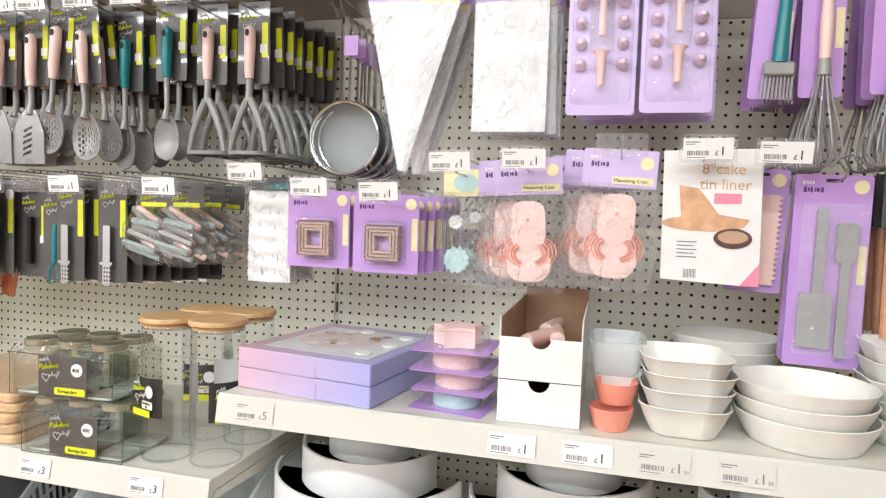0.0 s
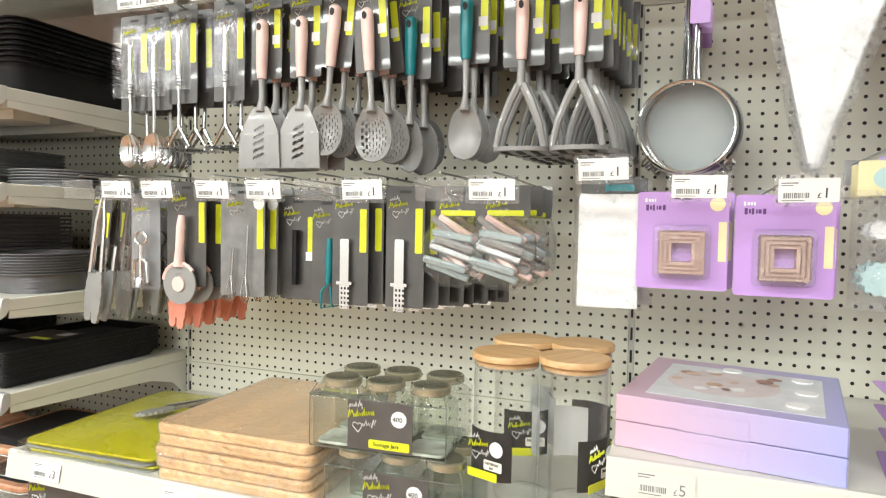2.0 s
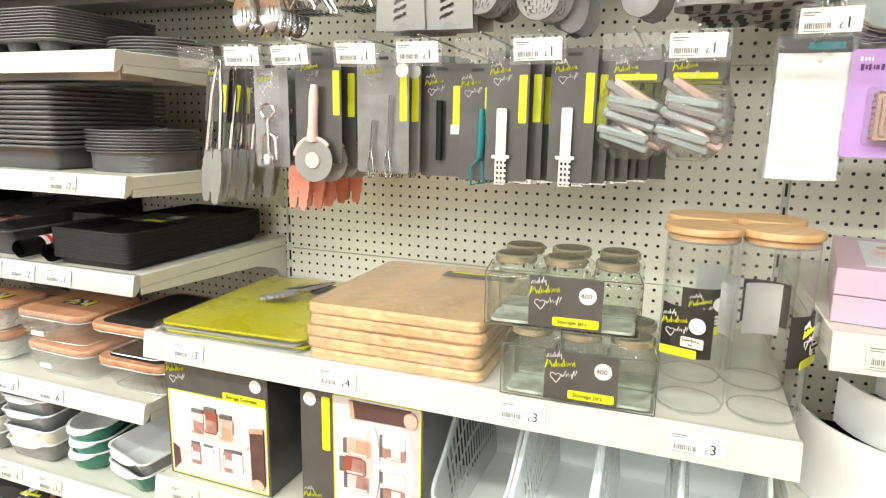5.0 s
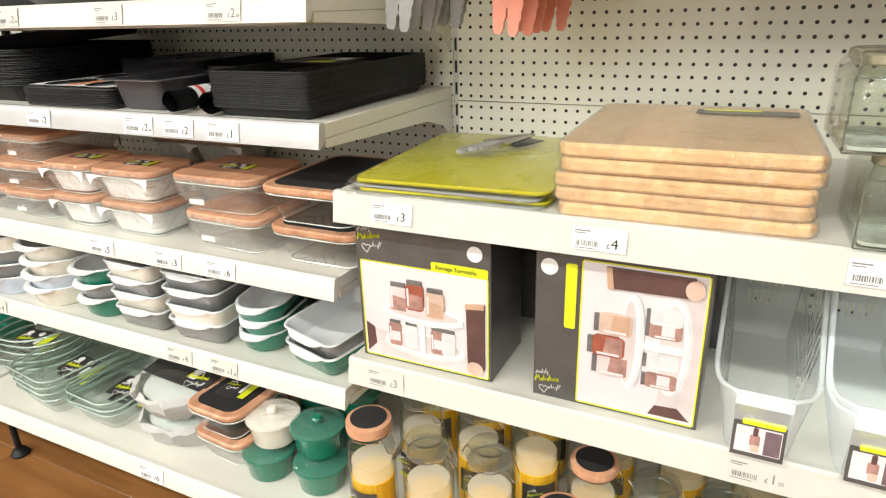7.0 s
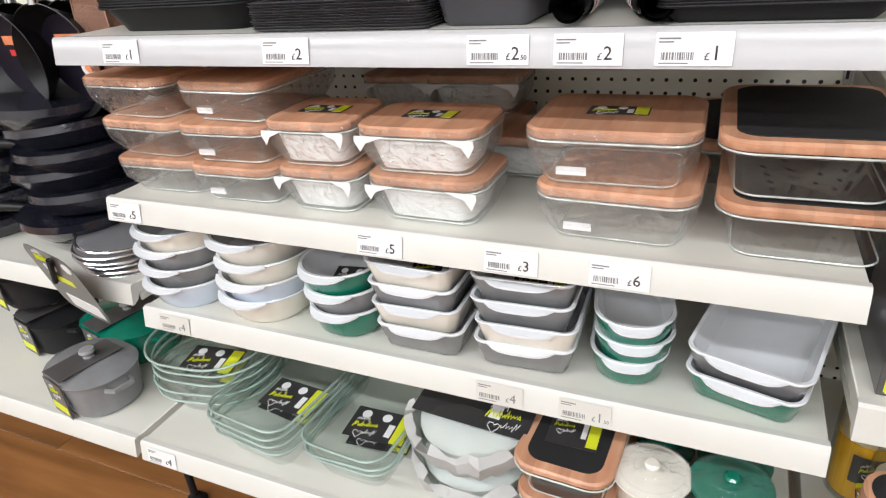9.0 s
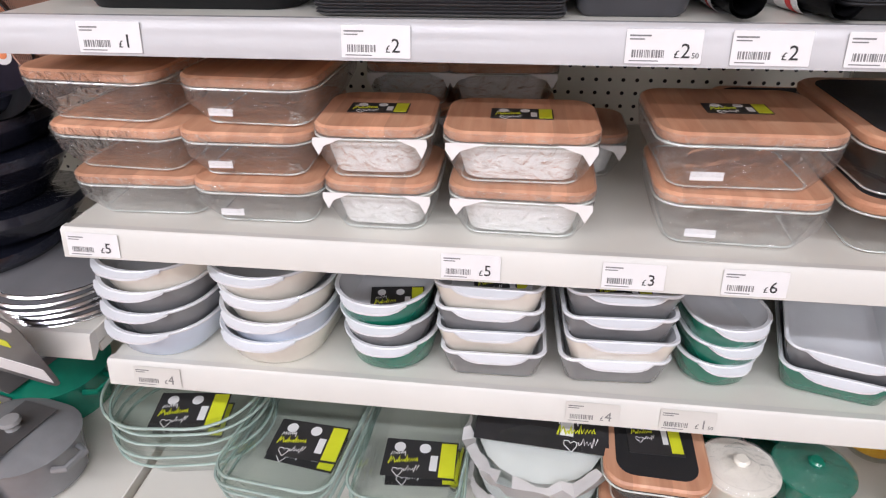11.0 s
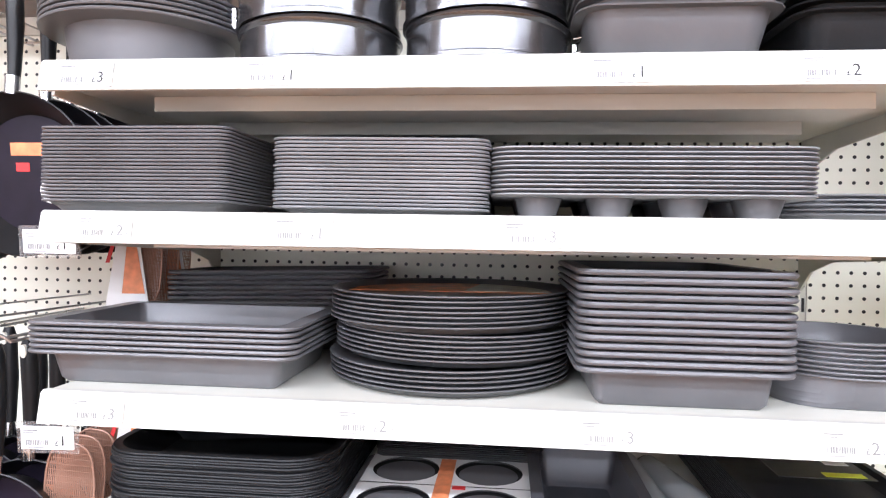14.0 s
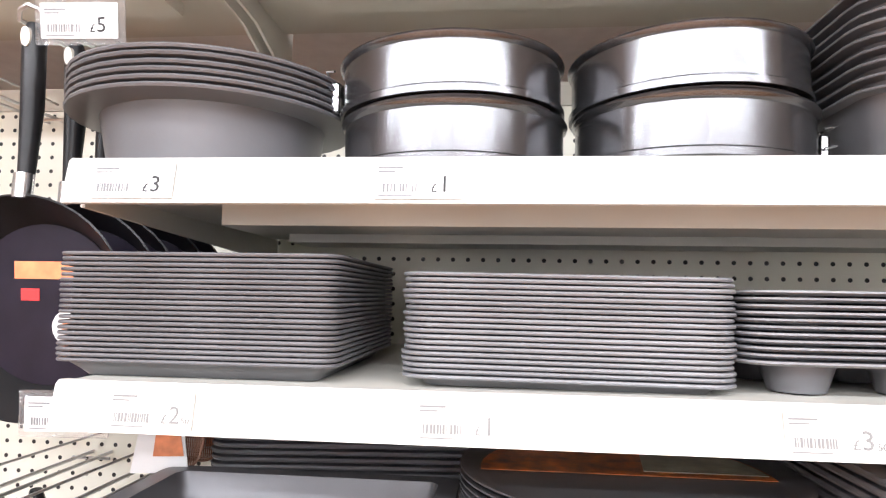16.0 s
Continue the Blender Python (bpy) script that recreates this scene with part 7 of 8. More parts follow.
def tin_liner_pack():
    t = thing("tin_liner_pack", "white and pink printed cake tin liner pack", "liner pack", group="tin liner packs")
    c = part("pack", plate(bmesh.new(), [(-0.075, 0.014), (0.070, 0.018), (0.072, -0.16), (0.045, -0.195), (-0.072, -0.19)], -0.003, 0), M_WHITE, t)
    part("pink_corner", plate(bmesh.new(), [(0.072, -0.16), (0.073, -0.195), (0.03, -0.196), (0.045, -0.195)], -0.0028, 0), M_ROSEP, t, smooth=0)
    lettering("8\"cake", 0.024, M_TANL, c, -0.018, -0.0036, -0.022)
    lettering("tin liner", 0.024, M_TANL, c, -0.020, -0.0036, -0.046)
    part("pink_mark", rplate(bmesh.new(), 0.04, 0.016, 0.002, -0.0038, -0.003, 0.022, -0.060), M_ROSEP, c, smooth=0)
    part("printed_paper", plate(bmesh.new(), disc_pts(-0.012, -0.10, 0.062, 0.012), -0.0038, -0.003), M_TANL, c, smooth=0)
    part("printed_roll", plate(bmesh.new(), [(-0.05, -0.04), (-0.02, -0.045), (0.01, -0.085), (0.055, -0.092), (0.05, -0.1), (-0.045, -0.095)], -0.0042, -0.0036), M_TANL, c, smooth=0)
    part("printed_tin", plate(bmesh.new(), disc_pts(0.032, -0.122, 0.028, 0.016), -0.0042, -0.0036), M_BROWN, c, smooth=0)
    part("printed_cake", plate(bmesh.new(), disc_pts(0.032, -0.12, 0.022, 0.010), -0.0047, -0.004), M_TAN, c, smooth=0)
    bm = bmesh.new()
    for i in range(5):
        box(bm, -0.05, -0.02 - 0.004 * (i % 2), -0.0036, -0.003, -0.130 - i * 0.006, -0.1285 - i * 0.006)
    for i in range(9):
        box(bm, -0.038 + i * 0.0022, -0.037 + i * 0.0022, -0.0036, -0.003, -0.186, -0.172)
    part("small_print", bm, M_GREYINK, c, smooth=0)
    return t


def scraper_pack():
    t = thing("icing_comb_pack", "pale pink toothed icing scraper on lilac card", "icing comb", group="icing comb packs")
    bake_card(t, 0.085, 0.2, tab=False)
    pts = [(-0.03, -0.03), (0.026, -0.03)]
    for i in range(16):
        pts += [(0.034, -0.034 - i * 0.0086), (0.027, -0.034 - i * 0.0086 - 0.0043)]
    pts += [(0.03, -0.175), (-0.03, -0.175)]
    part("comb", plate(bmesh.new(), pts[::-1], -0.008, -0.002), M_PINK, t)
    part("rib", rplate(bmesh.new(), 0.02, 0.11, 0.009, -0.011, -0.007, -0.002, -0.10), M_PINK, t)
    return t


def spatula_set():
    t = thing("spatula_set", "two grey silicone spatulas on a long lilac card", "spatula set", group="spatula sets")
    bake_card(t, 0.108, 0.30)
    part("wide_handle", rplate(bmesh.new(), 0.015, 0.14, 0.005, -0.010, -0.003, -0.014, -0.11), M_NYLON, t)
    part("wide_blade", rplate(bmesh.new(), 0.046, 0.085, 0.006, -0.012, -0.003, -0.016, -0.215), M_NYLON, t)
    part("narrow_handle", rplate(bmesh.new(), 0.013, 0.155, 0.005, -0.010, -0.003, 0.022, -0.195), M_NYLON, t)
    part("narrow_blade", rplate(bmesh.new(), 0.028, 0.062, 0.006, -0.012, -0.003, 0.021, -0.092), M_NYLON, t)
    part("blister", rplate(bmesh.new(), 0.092, 0.235, 0.008, -0.018, -0.017, 0.0, -0.15), M_BLISTER, t)
    return t


def skewer_pack():
    t = thing("rolling_stick_pack", "bundle of pale wooden sticks in a pack", "wooden sticks", group="wooden stick packs")
    part("header_card", rplate(bmesh.new(), 0.09, 0.09, 0.003, -0.001, 0, 0, -0.03), M_CARD, t)
    for i in range(5):
        part("stick", tube(bmesh.new(), [(-0.034 + i * 0.017, -0.008, -0.07), (-0.034 + i * 0.017, -0.008, -0.24)], 0.007, 8), M_BAMBOO, t)
    return t


Y2 = -0.285
hang(zip_bag, 3, 1.079, -0.27, 1.355, 0.03)
hang(sieve, 6, 1.192, -0.176, 1.700, 0.031, 0, 1, 0.002, dx=0.002)
hang(piping_cone, 3, 1.369, Y2, 1.712, 0.05, 0, 3)
hang(doily_pack, 3, 1.545, Y2, 1.708, 0.04)
hang(icing_syringe, 3, 1.697, -0.29, 1.735, 0.05)
hang(icing_syringe, 3, 1.816, -0.29, 1.738, 0.05)
hang(pastry_brush, 4, 1.958, -0.30, 1.688, 0.04, 0, 3)
hang(balloon_whisk, 4, 2.022, -0.30, 1.69, 0.05)
hang(balloon_whisk, 4, 2.112, -0.32, 1.69, 0.05)
hang(cutter_pack(False), 2, 1.187, Y2, 1.332, 0.035)
hang(cutter_pack(True), 7, 1.323, Y2, 1.328, 0.03, wob=1)
hang(topper_pack, 2, 1.462, -0.24, 1.378, 0.05)
hang(cup_pack, 3, 1.583, -0.30, 1.393, 0.05, 0, -3, dx=-0.034)
hang(cup_pack, 3, 1.736, -0.31, 1.408, 0.05, 0, 3, dx=-0.030)
hang(tin_liner_pack, 2, 1.877, -0.315, 1.405, 0.03)
hang(scraper_pack, 3, 1.957, -0.26, 1.385, 0.04, 0, 2)
hang(spatula_set, 3, 2.055, -0.285, 1.375, 0.03, 0, 1)
hang(skewer_pack, 3, 2.165, -0.29, 1.38, 0.05)
for x, z, pr, dx in ((1.079, 1.36, "£1", 0.0), (1.192, 1.70, None, 0), (1.369, 1.70, None, 0), (1.545, 1.70, None, 0), (1.697, 1.73, None, 0), (1.816, 1.73, None, 0), (1.187, 1.335, "£1", 0.02), (1.323, 1.33, "£1", 0.015), (1.462, 1.382, "£1", 0.0), (1.585, 1.388, "£1", 0.0), (1.736, 1.41, "", 0.0), (1.86, 1.405, "£1", 0.0), (1.966, 1.40, "£1", 0.0), (2.055, 1.38, None, 0)):
    peg_hook(x, z - 0.004, 0.335, pr, 0.0, dx)

# ---------------------------------------------------------------- baking bay, shelf goods
M_PEARL = mat("pink_blue_carton", (0.52, 0.34, 0.54), 0.3, vary=0.1, scale=4, coat=0.4)
nt = M_PEARL.node_tree
tcn, spl, mpr, mxc = nt.nodes.new("ShaderNodeTexCoord"), nt.nodes.new("ShaderNodeSeparateXYZ"), nt.nodes.new("ShaderNodeMapRange"), nt.nodes.new("ShaderNodeMix")
mxc.data_type = "RGBA"
mxc.inputs["A"].default_value, mxc.inputs["B"].default_value = (0.60, 0.40, 0.50, 1), (0.36, 0.38, 0.70, 1)
mpr.inputs["From Min"].default_value, mpr.inputs["From Max"].default_value = -0.13, 0.13
nt.links.new(tcn.outputs["Object"], spl.inputs[0])
nt.links.new(spl.outputs["X"], mpr.inputs["Value"])
nt.links.new(mpr.outputs["Result"], mxc.inputs["Factor"])
nt.links.new(mxc.outputs["Result"], nt.nodes["Principled BSDF"].inputs["Base Color"])
M_PEARLB = mat("blue_carton_side", (0.40, 0.42, 0.72), 0.3, vary=0.08, scale=4, coat=0.4)
M_KRAFT = mat("kraft_board", (0.42, 0.27, 0.17), 0.8, vary=0.1)
for i in range(2):
    t = thing("cake_stand_carton", "flat lilac and blue printed carton", "carton", pose(1.264, -0.312, P2 + 0.0008 + i * 0.0355, 0, 0, -9), "flat lilac cartons")
    part("carton", box(bmesh.new(), -0.132, 0.132, -0.14, 0.14, 0, 0.0345, 0.0012), M_PEARL, t, smooth=0)
    part("side_panel", boxm(0.1322, 0.1328, -0.138, 0.138, 0.001, 0.0335), M_PEARLB, t, "blue printed side", smooth=0)
    part("front_flap", boxm(-0.05, 0.03, -0.1408, -0.1402, 0.0, 0.024), M_PEARL, t, smooth=0)
    if i:
        pic = part("photo_panel", boxm(-0.10, 0.11, -0.11, 0.10, 0.0347, 0.0352), M_LBLUE, t, "printed food photo", smooth=0)
        part("printed_board", lathe(bmesh.new(), [(0.075, 0.03525), (0.075, 0.0353)], 28, -0.015, 0.0), M_PALEG, pic, smooth=0)
        rg = random.Random(2)
        for k in range(16):
            px, py, pr = rg.uniform(-0.08, 0.05), rg.uniform(-0.07, 0.07), rg.uniform(0.006, 0.013)
            part("printed_food", lathe(bmesh.new(), [(pr, 0.0353 + k * 0.0001), (pr, 0.0355 + k * 0.0001)], 12, px, py), (M_TAN, M_SPICEP, M_WHITE, M_TANP)[k % 4], pic, smooth=0)
        for px, py in ((0.085, 0.075), (0.09, 0.0), (0.08, -0.075), (-0.01, 0.09)):
            part("printed_badge", lathe(bmesh.new(), [(0.014, 0.0354), (0.014, 0.0374)], 18, px, py), M_WHITE, pic, smooth=0)
for i in range(4):
    t = thing("cookie_cutter_pack", "lilac card with moulded %s cutter" % ("pale blue" if i == 0 else "coral pink"), "cookie cutter", pose(1.492 + jit(0.006), -0.385 + jit(0.004), P2 + 0.0008 + i * 0.0315, 1, 0, -4 + jit(6)), "cookie cutter packs")
    part("card", loft(bmesh.new(), [(0.126, 0.126, 0.006, 0), (0.126, 0.126, 0.006, 0.0012)], 3), M_LILAC, t)
    if i < 3:
        part("cutter", lathe(bmesh.new(), [(0.040, 0.0014), (0.041, 0.003), (0.040, 0.028), (0.037, 0.029), (0.037, 0.004), (0.034, 0.0014)], 24), M_MINT if i == 0 else M_PINK, t)
    else:
        bm = bmesh.new()
        plate(bm, [(0.042 * (1 if q % 2 else 0.62) * math.cos(q * math.pi / 5), 0.042 * (1 if q % 2 else 0.62) * math.sin(q * math.pi / 5)) for q in range(10)], -0.034, -0.002)
        part("cutter", bm, M_PINK, t).matrix_basis = pose(0, 0, 0, -90, 0, 0)
    part("blister", loft(bmesh.new(), [(0.098, 0.098, 0.02, 0.0014), (0.092, 0.092, 0.02, 0.030), (0.086, 0.086, 0.02, 0.0306)], 4), M_BLISTER, t)
for i in range(2):
    t = thing("white_display_box", "white open-topped card display box", "display box", pose(1.631, -0.295, P2 + 0.0008 + i * 0.0655, 0, 0, 0.5), "white display boxes")
    W, D, H = 0.0615, 0.155, 0.064
    bm = bmesh.new()
    notch = [(-W, 0), (W, 0), (W, H)] + [(0.016 * math.cos(a), H - 0.016 * math.sin(a)) for a in [q * math.pi / 8 for q in range(9)]] + [(-W, H)]
    plate(bm, notch, -D, -D + 0.0015)
    part("front_panel", bm, M_WHITE, t, smooth=0)
    part("side_panel", boxm(-W, -W + 0.0015, -D + 0.0016, D, 0, H + (0.03 if i else 0)), M_WHITE, t, smooth=0)
    part("side_panel", boxm(W - 0.0015, W, -D + 0.0016, D, 0, H + (0.03 if i else 0)), M_WHITE, t, smooth=0)
    part("back_panel", boxm(-W + 0.0016, W - 0.0016, D - 0.0015, D, 0, H + (0.045 if i else 0)), M_KRAFT, t, smooth=0)
    part("kraft_lining", boxm(-W + 0.0017, -W + 0.0025, -D + 0.002, D - 0.002, 0.002, H + (0.029 if i else -0.001)), M_KRAFT, t, smooth=0)
    part("kraft_lining", boxm(W - 0.0025, W - 0.0017, -D + 0.002, D - 0.002, 0.002, H + (0.029 if i else -0.001)), M_KRAFT, t, smooth=0)
    part("bottom_panel", boxm(-W + 0.0026, W - 0.0026, -D + 0.0017, D - 0.0016, 0, 0.0015), M_KRAFT, t, smooth=0)
for x, y, rz in ((1.62, -0.34, 70), (1.645, -0.30, 95), (1.63, -0.22, 80)):
    t = thing("rolling_pin", "small pale wooden rolling pin in display box", "rolling pin", pose(x, y, P2 + 0.112, 8, 0, rz), "small rolling pins")
    o = part("roller", tube(bmesh.new(), [(-0.05, 0, 0), (-0.048, 0, 0), (0.02, 0, 0), (0.05, 0, 0.0)], [0.006, 0.0125, 0.0125, 0.010], 12), M_PINK, t)


def paper_case(x, y, z, r, h, mt, label, name="paper_cake_case", n=56, oval=1.0, rz=0.0, flute=0.6):
    t = thing(name, label, "cake case", pose(x, y, z, 0, 0, rz), label)
    bm = bmesh.new()
    rings = []
    for rr0, zz, wv in ((r * 0.78, 0, 0.004), (r * 0.8, 0.002, 0.01), (r * 0.92, h * 0.55, 0.028), (r, h * 0.98, 0.04), (r * 0.975, h, 0.02), (r * 0.9, h * 0.55, 0.028), (r * 0.77, 0.004, 0.01)):
        rings.append([bm.verts.new((rr0 * (1 + (wv if i % 2 else -wv) * flute) * math.cos(2 * math.pi * i / n) * oval, rr0 * (1 + (wv if i % 2 else -wv) * flute) * math.sin(2 * math.pi * i / n), zz)) for i in range(n)])
    for a, b in zip(rings, rings[1:]):
        for i in range(n):
            j = (i + 1) % n
            bm.faces.new((a[i], a[j], b[j], b[i]))
    bm.faces.new(rings[0][::-1])
    bm.faces.new(rings[-1])
    part("paper_cup", bm, mt, t, smooth=50)
    return t


M_LINER = mat("white_baking_paper", (0.76, 0.745, 0.70), 0.6, vary=0.05, scale=30, bump=0.2)


def square_liner(x, y, z, w, h):
    t = thing("square_tin_liner", "white fluted paper loaf tin liner in stack", "tin liner", pose(x, y, z, 0, 0, jit(5)), "square paper liners")
    bm = bmesh.new()
    rings = []
    for f, zz, wv in ((0.66, 0, 0.0), (0.70, 0.003, 0.001), (0.84, h * 0.5, 0.003), (0.95, h * 0.93, 0.004), (0.995, h, 0.003), (0.975, h + 0.001, 0.003), (0.82, h * 0.5, 0.002), (0.68, 0.006, 0.001)):
        base = rr(w * f, w * f * 1.15, w * 0.3 * f, 23)
        rings.append([bm.verts.new((px * (1 + (wv if i % 2 else -wv) * 2), py * (1 + (wv if i % 2 else -wv) * 2), zz)) for i, (px, py) in enumerate(base)])
    for a, b in zip(rings, rings[1:]):
        for i in range(len(a)):
            j = (i + 1) % len(a)
            bm.faces.new((a[i], a[j], b[j], b[i]))
    bm.faces.new(rings[0][::-1])
    bm.faces.new(rings[-1])
    part("paper_tray", bm, M_LINER, t, smooth=50)
    return t


for i in range(2):
    paper_case(1.738 + i * 0.006, -0.42 + i * 0.02, P2 + 0.0008 + i * 0.034, 0.032, 0.032, M_CORAL, "coral pink fluted paper cupcake case")
t = thing("clear_case_tray", "clear plastic fluted tray of paper cases", "cake case", pose(1.742, -0.34, P2 + 0.07))
part("tray", vessel(0.08, 0.12, 0.055, 0.02, 0.85, 0.0012, 0.004, 5), M_BIN, t)
t = thing("case_tray_stand", "stack of white paper cupcake cases in wrap", "cake case", pose(1.745, -0.33, P2 + 0.0008))
part("paper_block", loft(bmesh.new(), [(0.06, 0.09, 0.02, 0), (0.075, 0.105, 0.025, 0.0685)], 5), M_LINER, t)
for i in range(4):
    square_liner(1.842 + jit(0.003), -0.385 + jit(0.003), P2 + 0.0008 + i * 0.023, 0.13, 0.046)
for i in range(3):
    paper_case(2.006 + jit(0.003), -0.375 + jit(0.003), P2 + 0.0008 + i * 0.022, 0.095, 0.042, M_LINER, "large round white paper tin liner in stack", "round_tin_liner", 120, flute=0.12)
for i in range(4):
    paper_case(1.935 + jit(0.003), -0.15 + jit(0.003), P2 + 0.0008 + i * 0.021, 0.08, 0.046, M_LINER, "oval white paper tin liner in stack", "oval_tin_liner", 110, 1.2, flute=0.12)
for i in range(5):
    square_liner(2.15 + jit(0.003), -0.33 + jit(0.003), P2 + 0.0008 + i * 0.026, 0.11, 0.04)


def tiered_rack(x, y, z, rz=0):
    """A white three-step corner organiser with curved fronts and black treads."""
    t = thing("tiered_organiser", "white curved three-step spice organiser with black treads", "organiser", pose(x, y, z, 0, 0, rz), "tiered organisers")
    for k, (r, h) in enumerate(((0.185, 0.12), (0.135, 0.17), (0.085, 0.22))):
        bm = bmesh.new()
        n = 22
        pts = [(r * math.cos(a), -r * math.sin(a)) for a in [radians(8 + 164 * i / n) for i in range(n + 1)]]
        for (x0, y0), (x1, y1) in zip(pts, pts[1:]):
            s0, s1 = (r - 0.005) / r, (r - 0.005) / r
            q = [[bm.verts.new((px * f, py * f, zz)) for zz in (0.0, h) for f in (1, s0)] for px, py in ((x0, y0), (x1, y1))]
            bm.faces.new((q[0][0], q[1][0], q[1][2], q[0][2]))
            bm.faces.new((q[0][1], q[0][3], q[1][3], q[1][1]))
            bm.faces.new((q[0][2], q[1][2], q[1][3], q[0][3]))
        bmesh.ops.remove_doubles(bm, verts=bm.verts, dist=1e-5)
        part("curved_front", bm, M_WHITE, t)
        bm = bmesh.new()
        vs = [bm.verts.new((px * 0.98, py * 0.98, h - 0.02)) for px, py in pts]
        bm.faces.new(vs)
        bmesh.ops.solidify(bm, geom=bm.faces[:], thickness=0.002)
        part("tread", bm, M_CARD, t, "black tread")
    cd = part("label_card", rplate(bmesh.new(), 0.06, 0.03, 0.001, -0.1875, -0.1868, 0.0, 0.055), M_CARD, t, "charcoal label")
    part("lime_tab", rplate(bmesh.new(), 0.045, 0.01, 0.002, -0.1882, -0.1875, 0.0, 0.048), M_LIME, cd, smooth=0)
    return t


for x in (1.30, 1.68, 2.02):
    tiered_rack(x, -0.255, Q2 + 0.0008, 0)
for x in (1.225, 1.46, 1.70):
    jb = jar_box(x, -0.36, S[0] + 0.0006, 2)
    for k in range(1, 4):
        copy_thing(jb, pose(x + jit(0.006), -0.36 + jit(0.006), S[0] + 0.0006 + k * 0.1036, 0, 0, jit(3)))

# ---------------------------------------------------------------- pan bay
M_PAN = mat("black_pan_coating", (0.011, 0.011, 0.012), 0.36, 0.0, vary=0.15, spec=0.3)
M_PANWRAP = mat("black_glossy_wrap", (0.010, 0.011, 0.018), 0.14, 0.0, vary=0.2, scale=12, bump=1.0, fine=55, coat=0.6)
M_COPPER = mat("copper_mesh", (0.36, 0.20, 0.14), 0.45, 0.3, vary=0.15)
M_NAVY = mat("dark_print", (0.012, 0.009, 0.017), 0.45, vary=0.2, spec=0.2)


def frying_pan(r=0.11, sleeve=True):
    """Hangs by its handle from the origin; the cooking side faces the aisle."""
    t = thing("frying_pan", "black non-stick frying pan hanging by its handle", "frying pan", group="frying pans")
    cz = -0.17 - r
    bm = lathe(bmesh.new(), [(r * 0.72, 0), (r * 0.76, -0.001), (r * 0.98, 0.040), (r, 0.042), (r * 0.985, 0.043), (r * 0.74, 0.005), (r * 0.6, 0.004)], 44)
    part("pan", bm, M_PAN, t).matrix_basis = pose(0, 0, cz, 90, 0, 0)
    part("handle", tube(bmesh.new(), [(0, -0.036, cz + r * 0.97), (0, -0.03, cz + r + 0.03), (0, -0.022, cz + r + 0.09), (0, -0.018, -0.012), (0, -0.017, 0.004)], [0.007, 0.0085, 0.011, 0.0115, 0.007], 12), M_PAN, t, "black bakelite handle")
    part("hang_hole", plate(bmesh.new(), disc_pts(0, -0.012, 0.005, 0.010, 16), -0.031, -0.026), M_CREAMG, t, smooth=0)
    part("handle_joint", tube(bmesh.new(), [(0, -0.038, cz + r * 0.96), (0, -0.034, cz + r + 0.02)], 0.0095, 10), M_CHROME, t)
    if sleeve:
        bm = lathe(bmesh.new(), [(r * 0.74, 0.0052), (r * 0.74, 0.0062)], 36)
        c = part("printed_disc", bm, M_NAVY, t, "dark printed disc")
        c.matrix_basis = pose(0, 0, cz, 90, 0, 0)
        part("orange_band", boxm(-r * 0.30, r * 0.66, r * 0.24, r * 0.40, 0.0064, 0.007), M_ORANGE, c, smooth=0)
        part("red_badge", boxm(-r * 0.24, -r * 0.06, r * 0.04, r * 0.15, 0.0064, 0.007), M_RED, c, smooth=0)
        part("printed_egg", lathe(bmesh.new(), [(r * 0.16, 0.0064), (r * 0.16, 0.007)], 18, r * 0.22, -r * 0.2), M_WHITE, c, smooth=0)
        part("printed_yolk", lathe(bmesh.new(), [(r * 0.08, 0.0071), (r * 0.08, 0.0076)], 14, r * 0.24, -r * 0.2), M_ORANGE, c, smooth=0)
    return t


def rack_hook(x, z, length, price=None):
    t = thing("double_peg_hook", "long double wire hook for hanging pans", "peg hook", pose(x, 0, z), "pan hooks")
    for s in (-1, 1):
        part("prong", tube(bmesh.new(), [(s * 0.015, -0.002, 0), (s * 0.015, -length, 0), (s * 0.010, -length - 0.006, 0.008), (0, -length - 0.008, 0.012)], 0.0026, 6), M_WIRE, t)
    part("cross_wire", tube(bmesh.new(), [(-0.03, -0.03, -0.003), (0.03, -0.03, -0.003)], 0.0024, 6), M_WIRE, t)
    part("ticket_arm", tube(bmesh.new(), [(0, -0.002, 0.03), (0, -length - 0.03, 0.036)], 0.0018, 6), M_WIRE, t)
    if price:
        price_ticket(price, pose(x, -length - 0.032, z + 0.022, 6, 0, 0), holder=True)


hang(lambda: frying_pan(0.115), 5, -1.215, -0.36, 1.690, 0.055, 6, 0, 0.006)
hang(lambda: frying_pan(0.125), 4, -1.47, -0.36, 1.690, 0.06, 6, 0, 0.006)
hang(lambda: frying_pan(0.10), 6, -1.232, -0.37, 1.165, 0.05, 6, 0, 0.006)
hang(lambda: frying_pan(0.10), 5, -1.36, -0.38, 1.165, 0.055, 6, 0, 0.006)
hang(lambda: frying_pan(0.12), 4, -1.62, -0.38, 1.165, 0.06, 6, 0, 0.006)
for x, z, pr in ((-1.215, 1.696, None), (-1.47, 1.696, None), (-1.232, 1.17, None), (-1.36, 1.17, None), (-1.62, 1.17, None)):
    rack_hook(x, z, 0.38, pr)
price_ticket("£5", pose(-1.112, -0.452, 1.66, 8, 0, 3), holder=True)
price_ticket("£1", pose(-1.128, -0.42, 1.311, 4, 0, 4), holder=True)
price_ticket("£1", pose(-1.122, -0.43, 1.056, 4, 0, 4), holder=True)


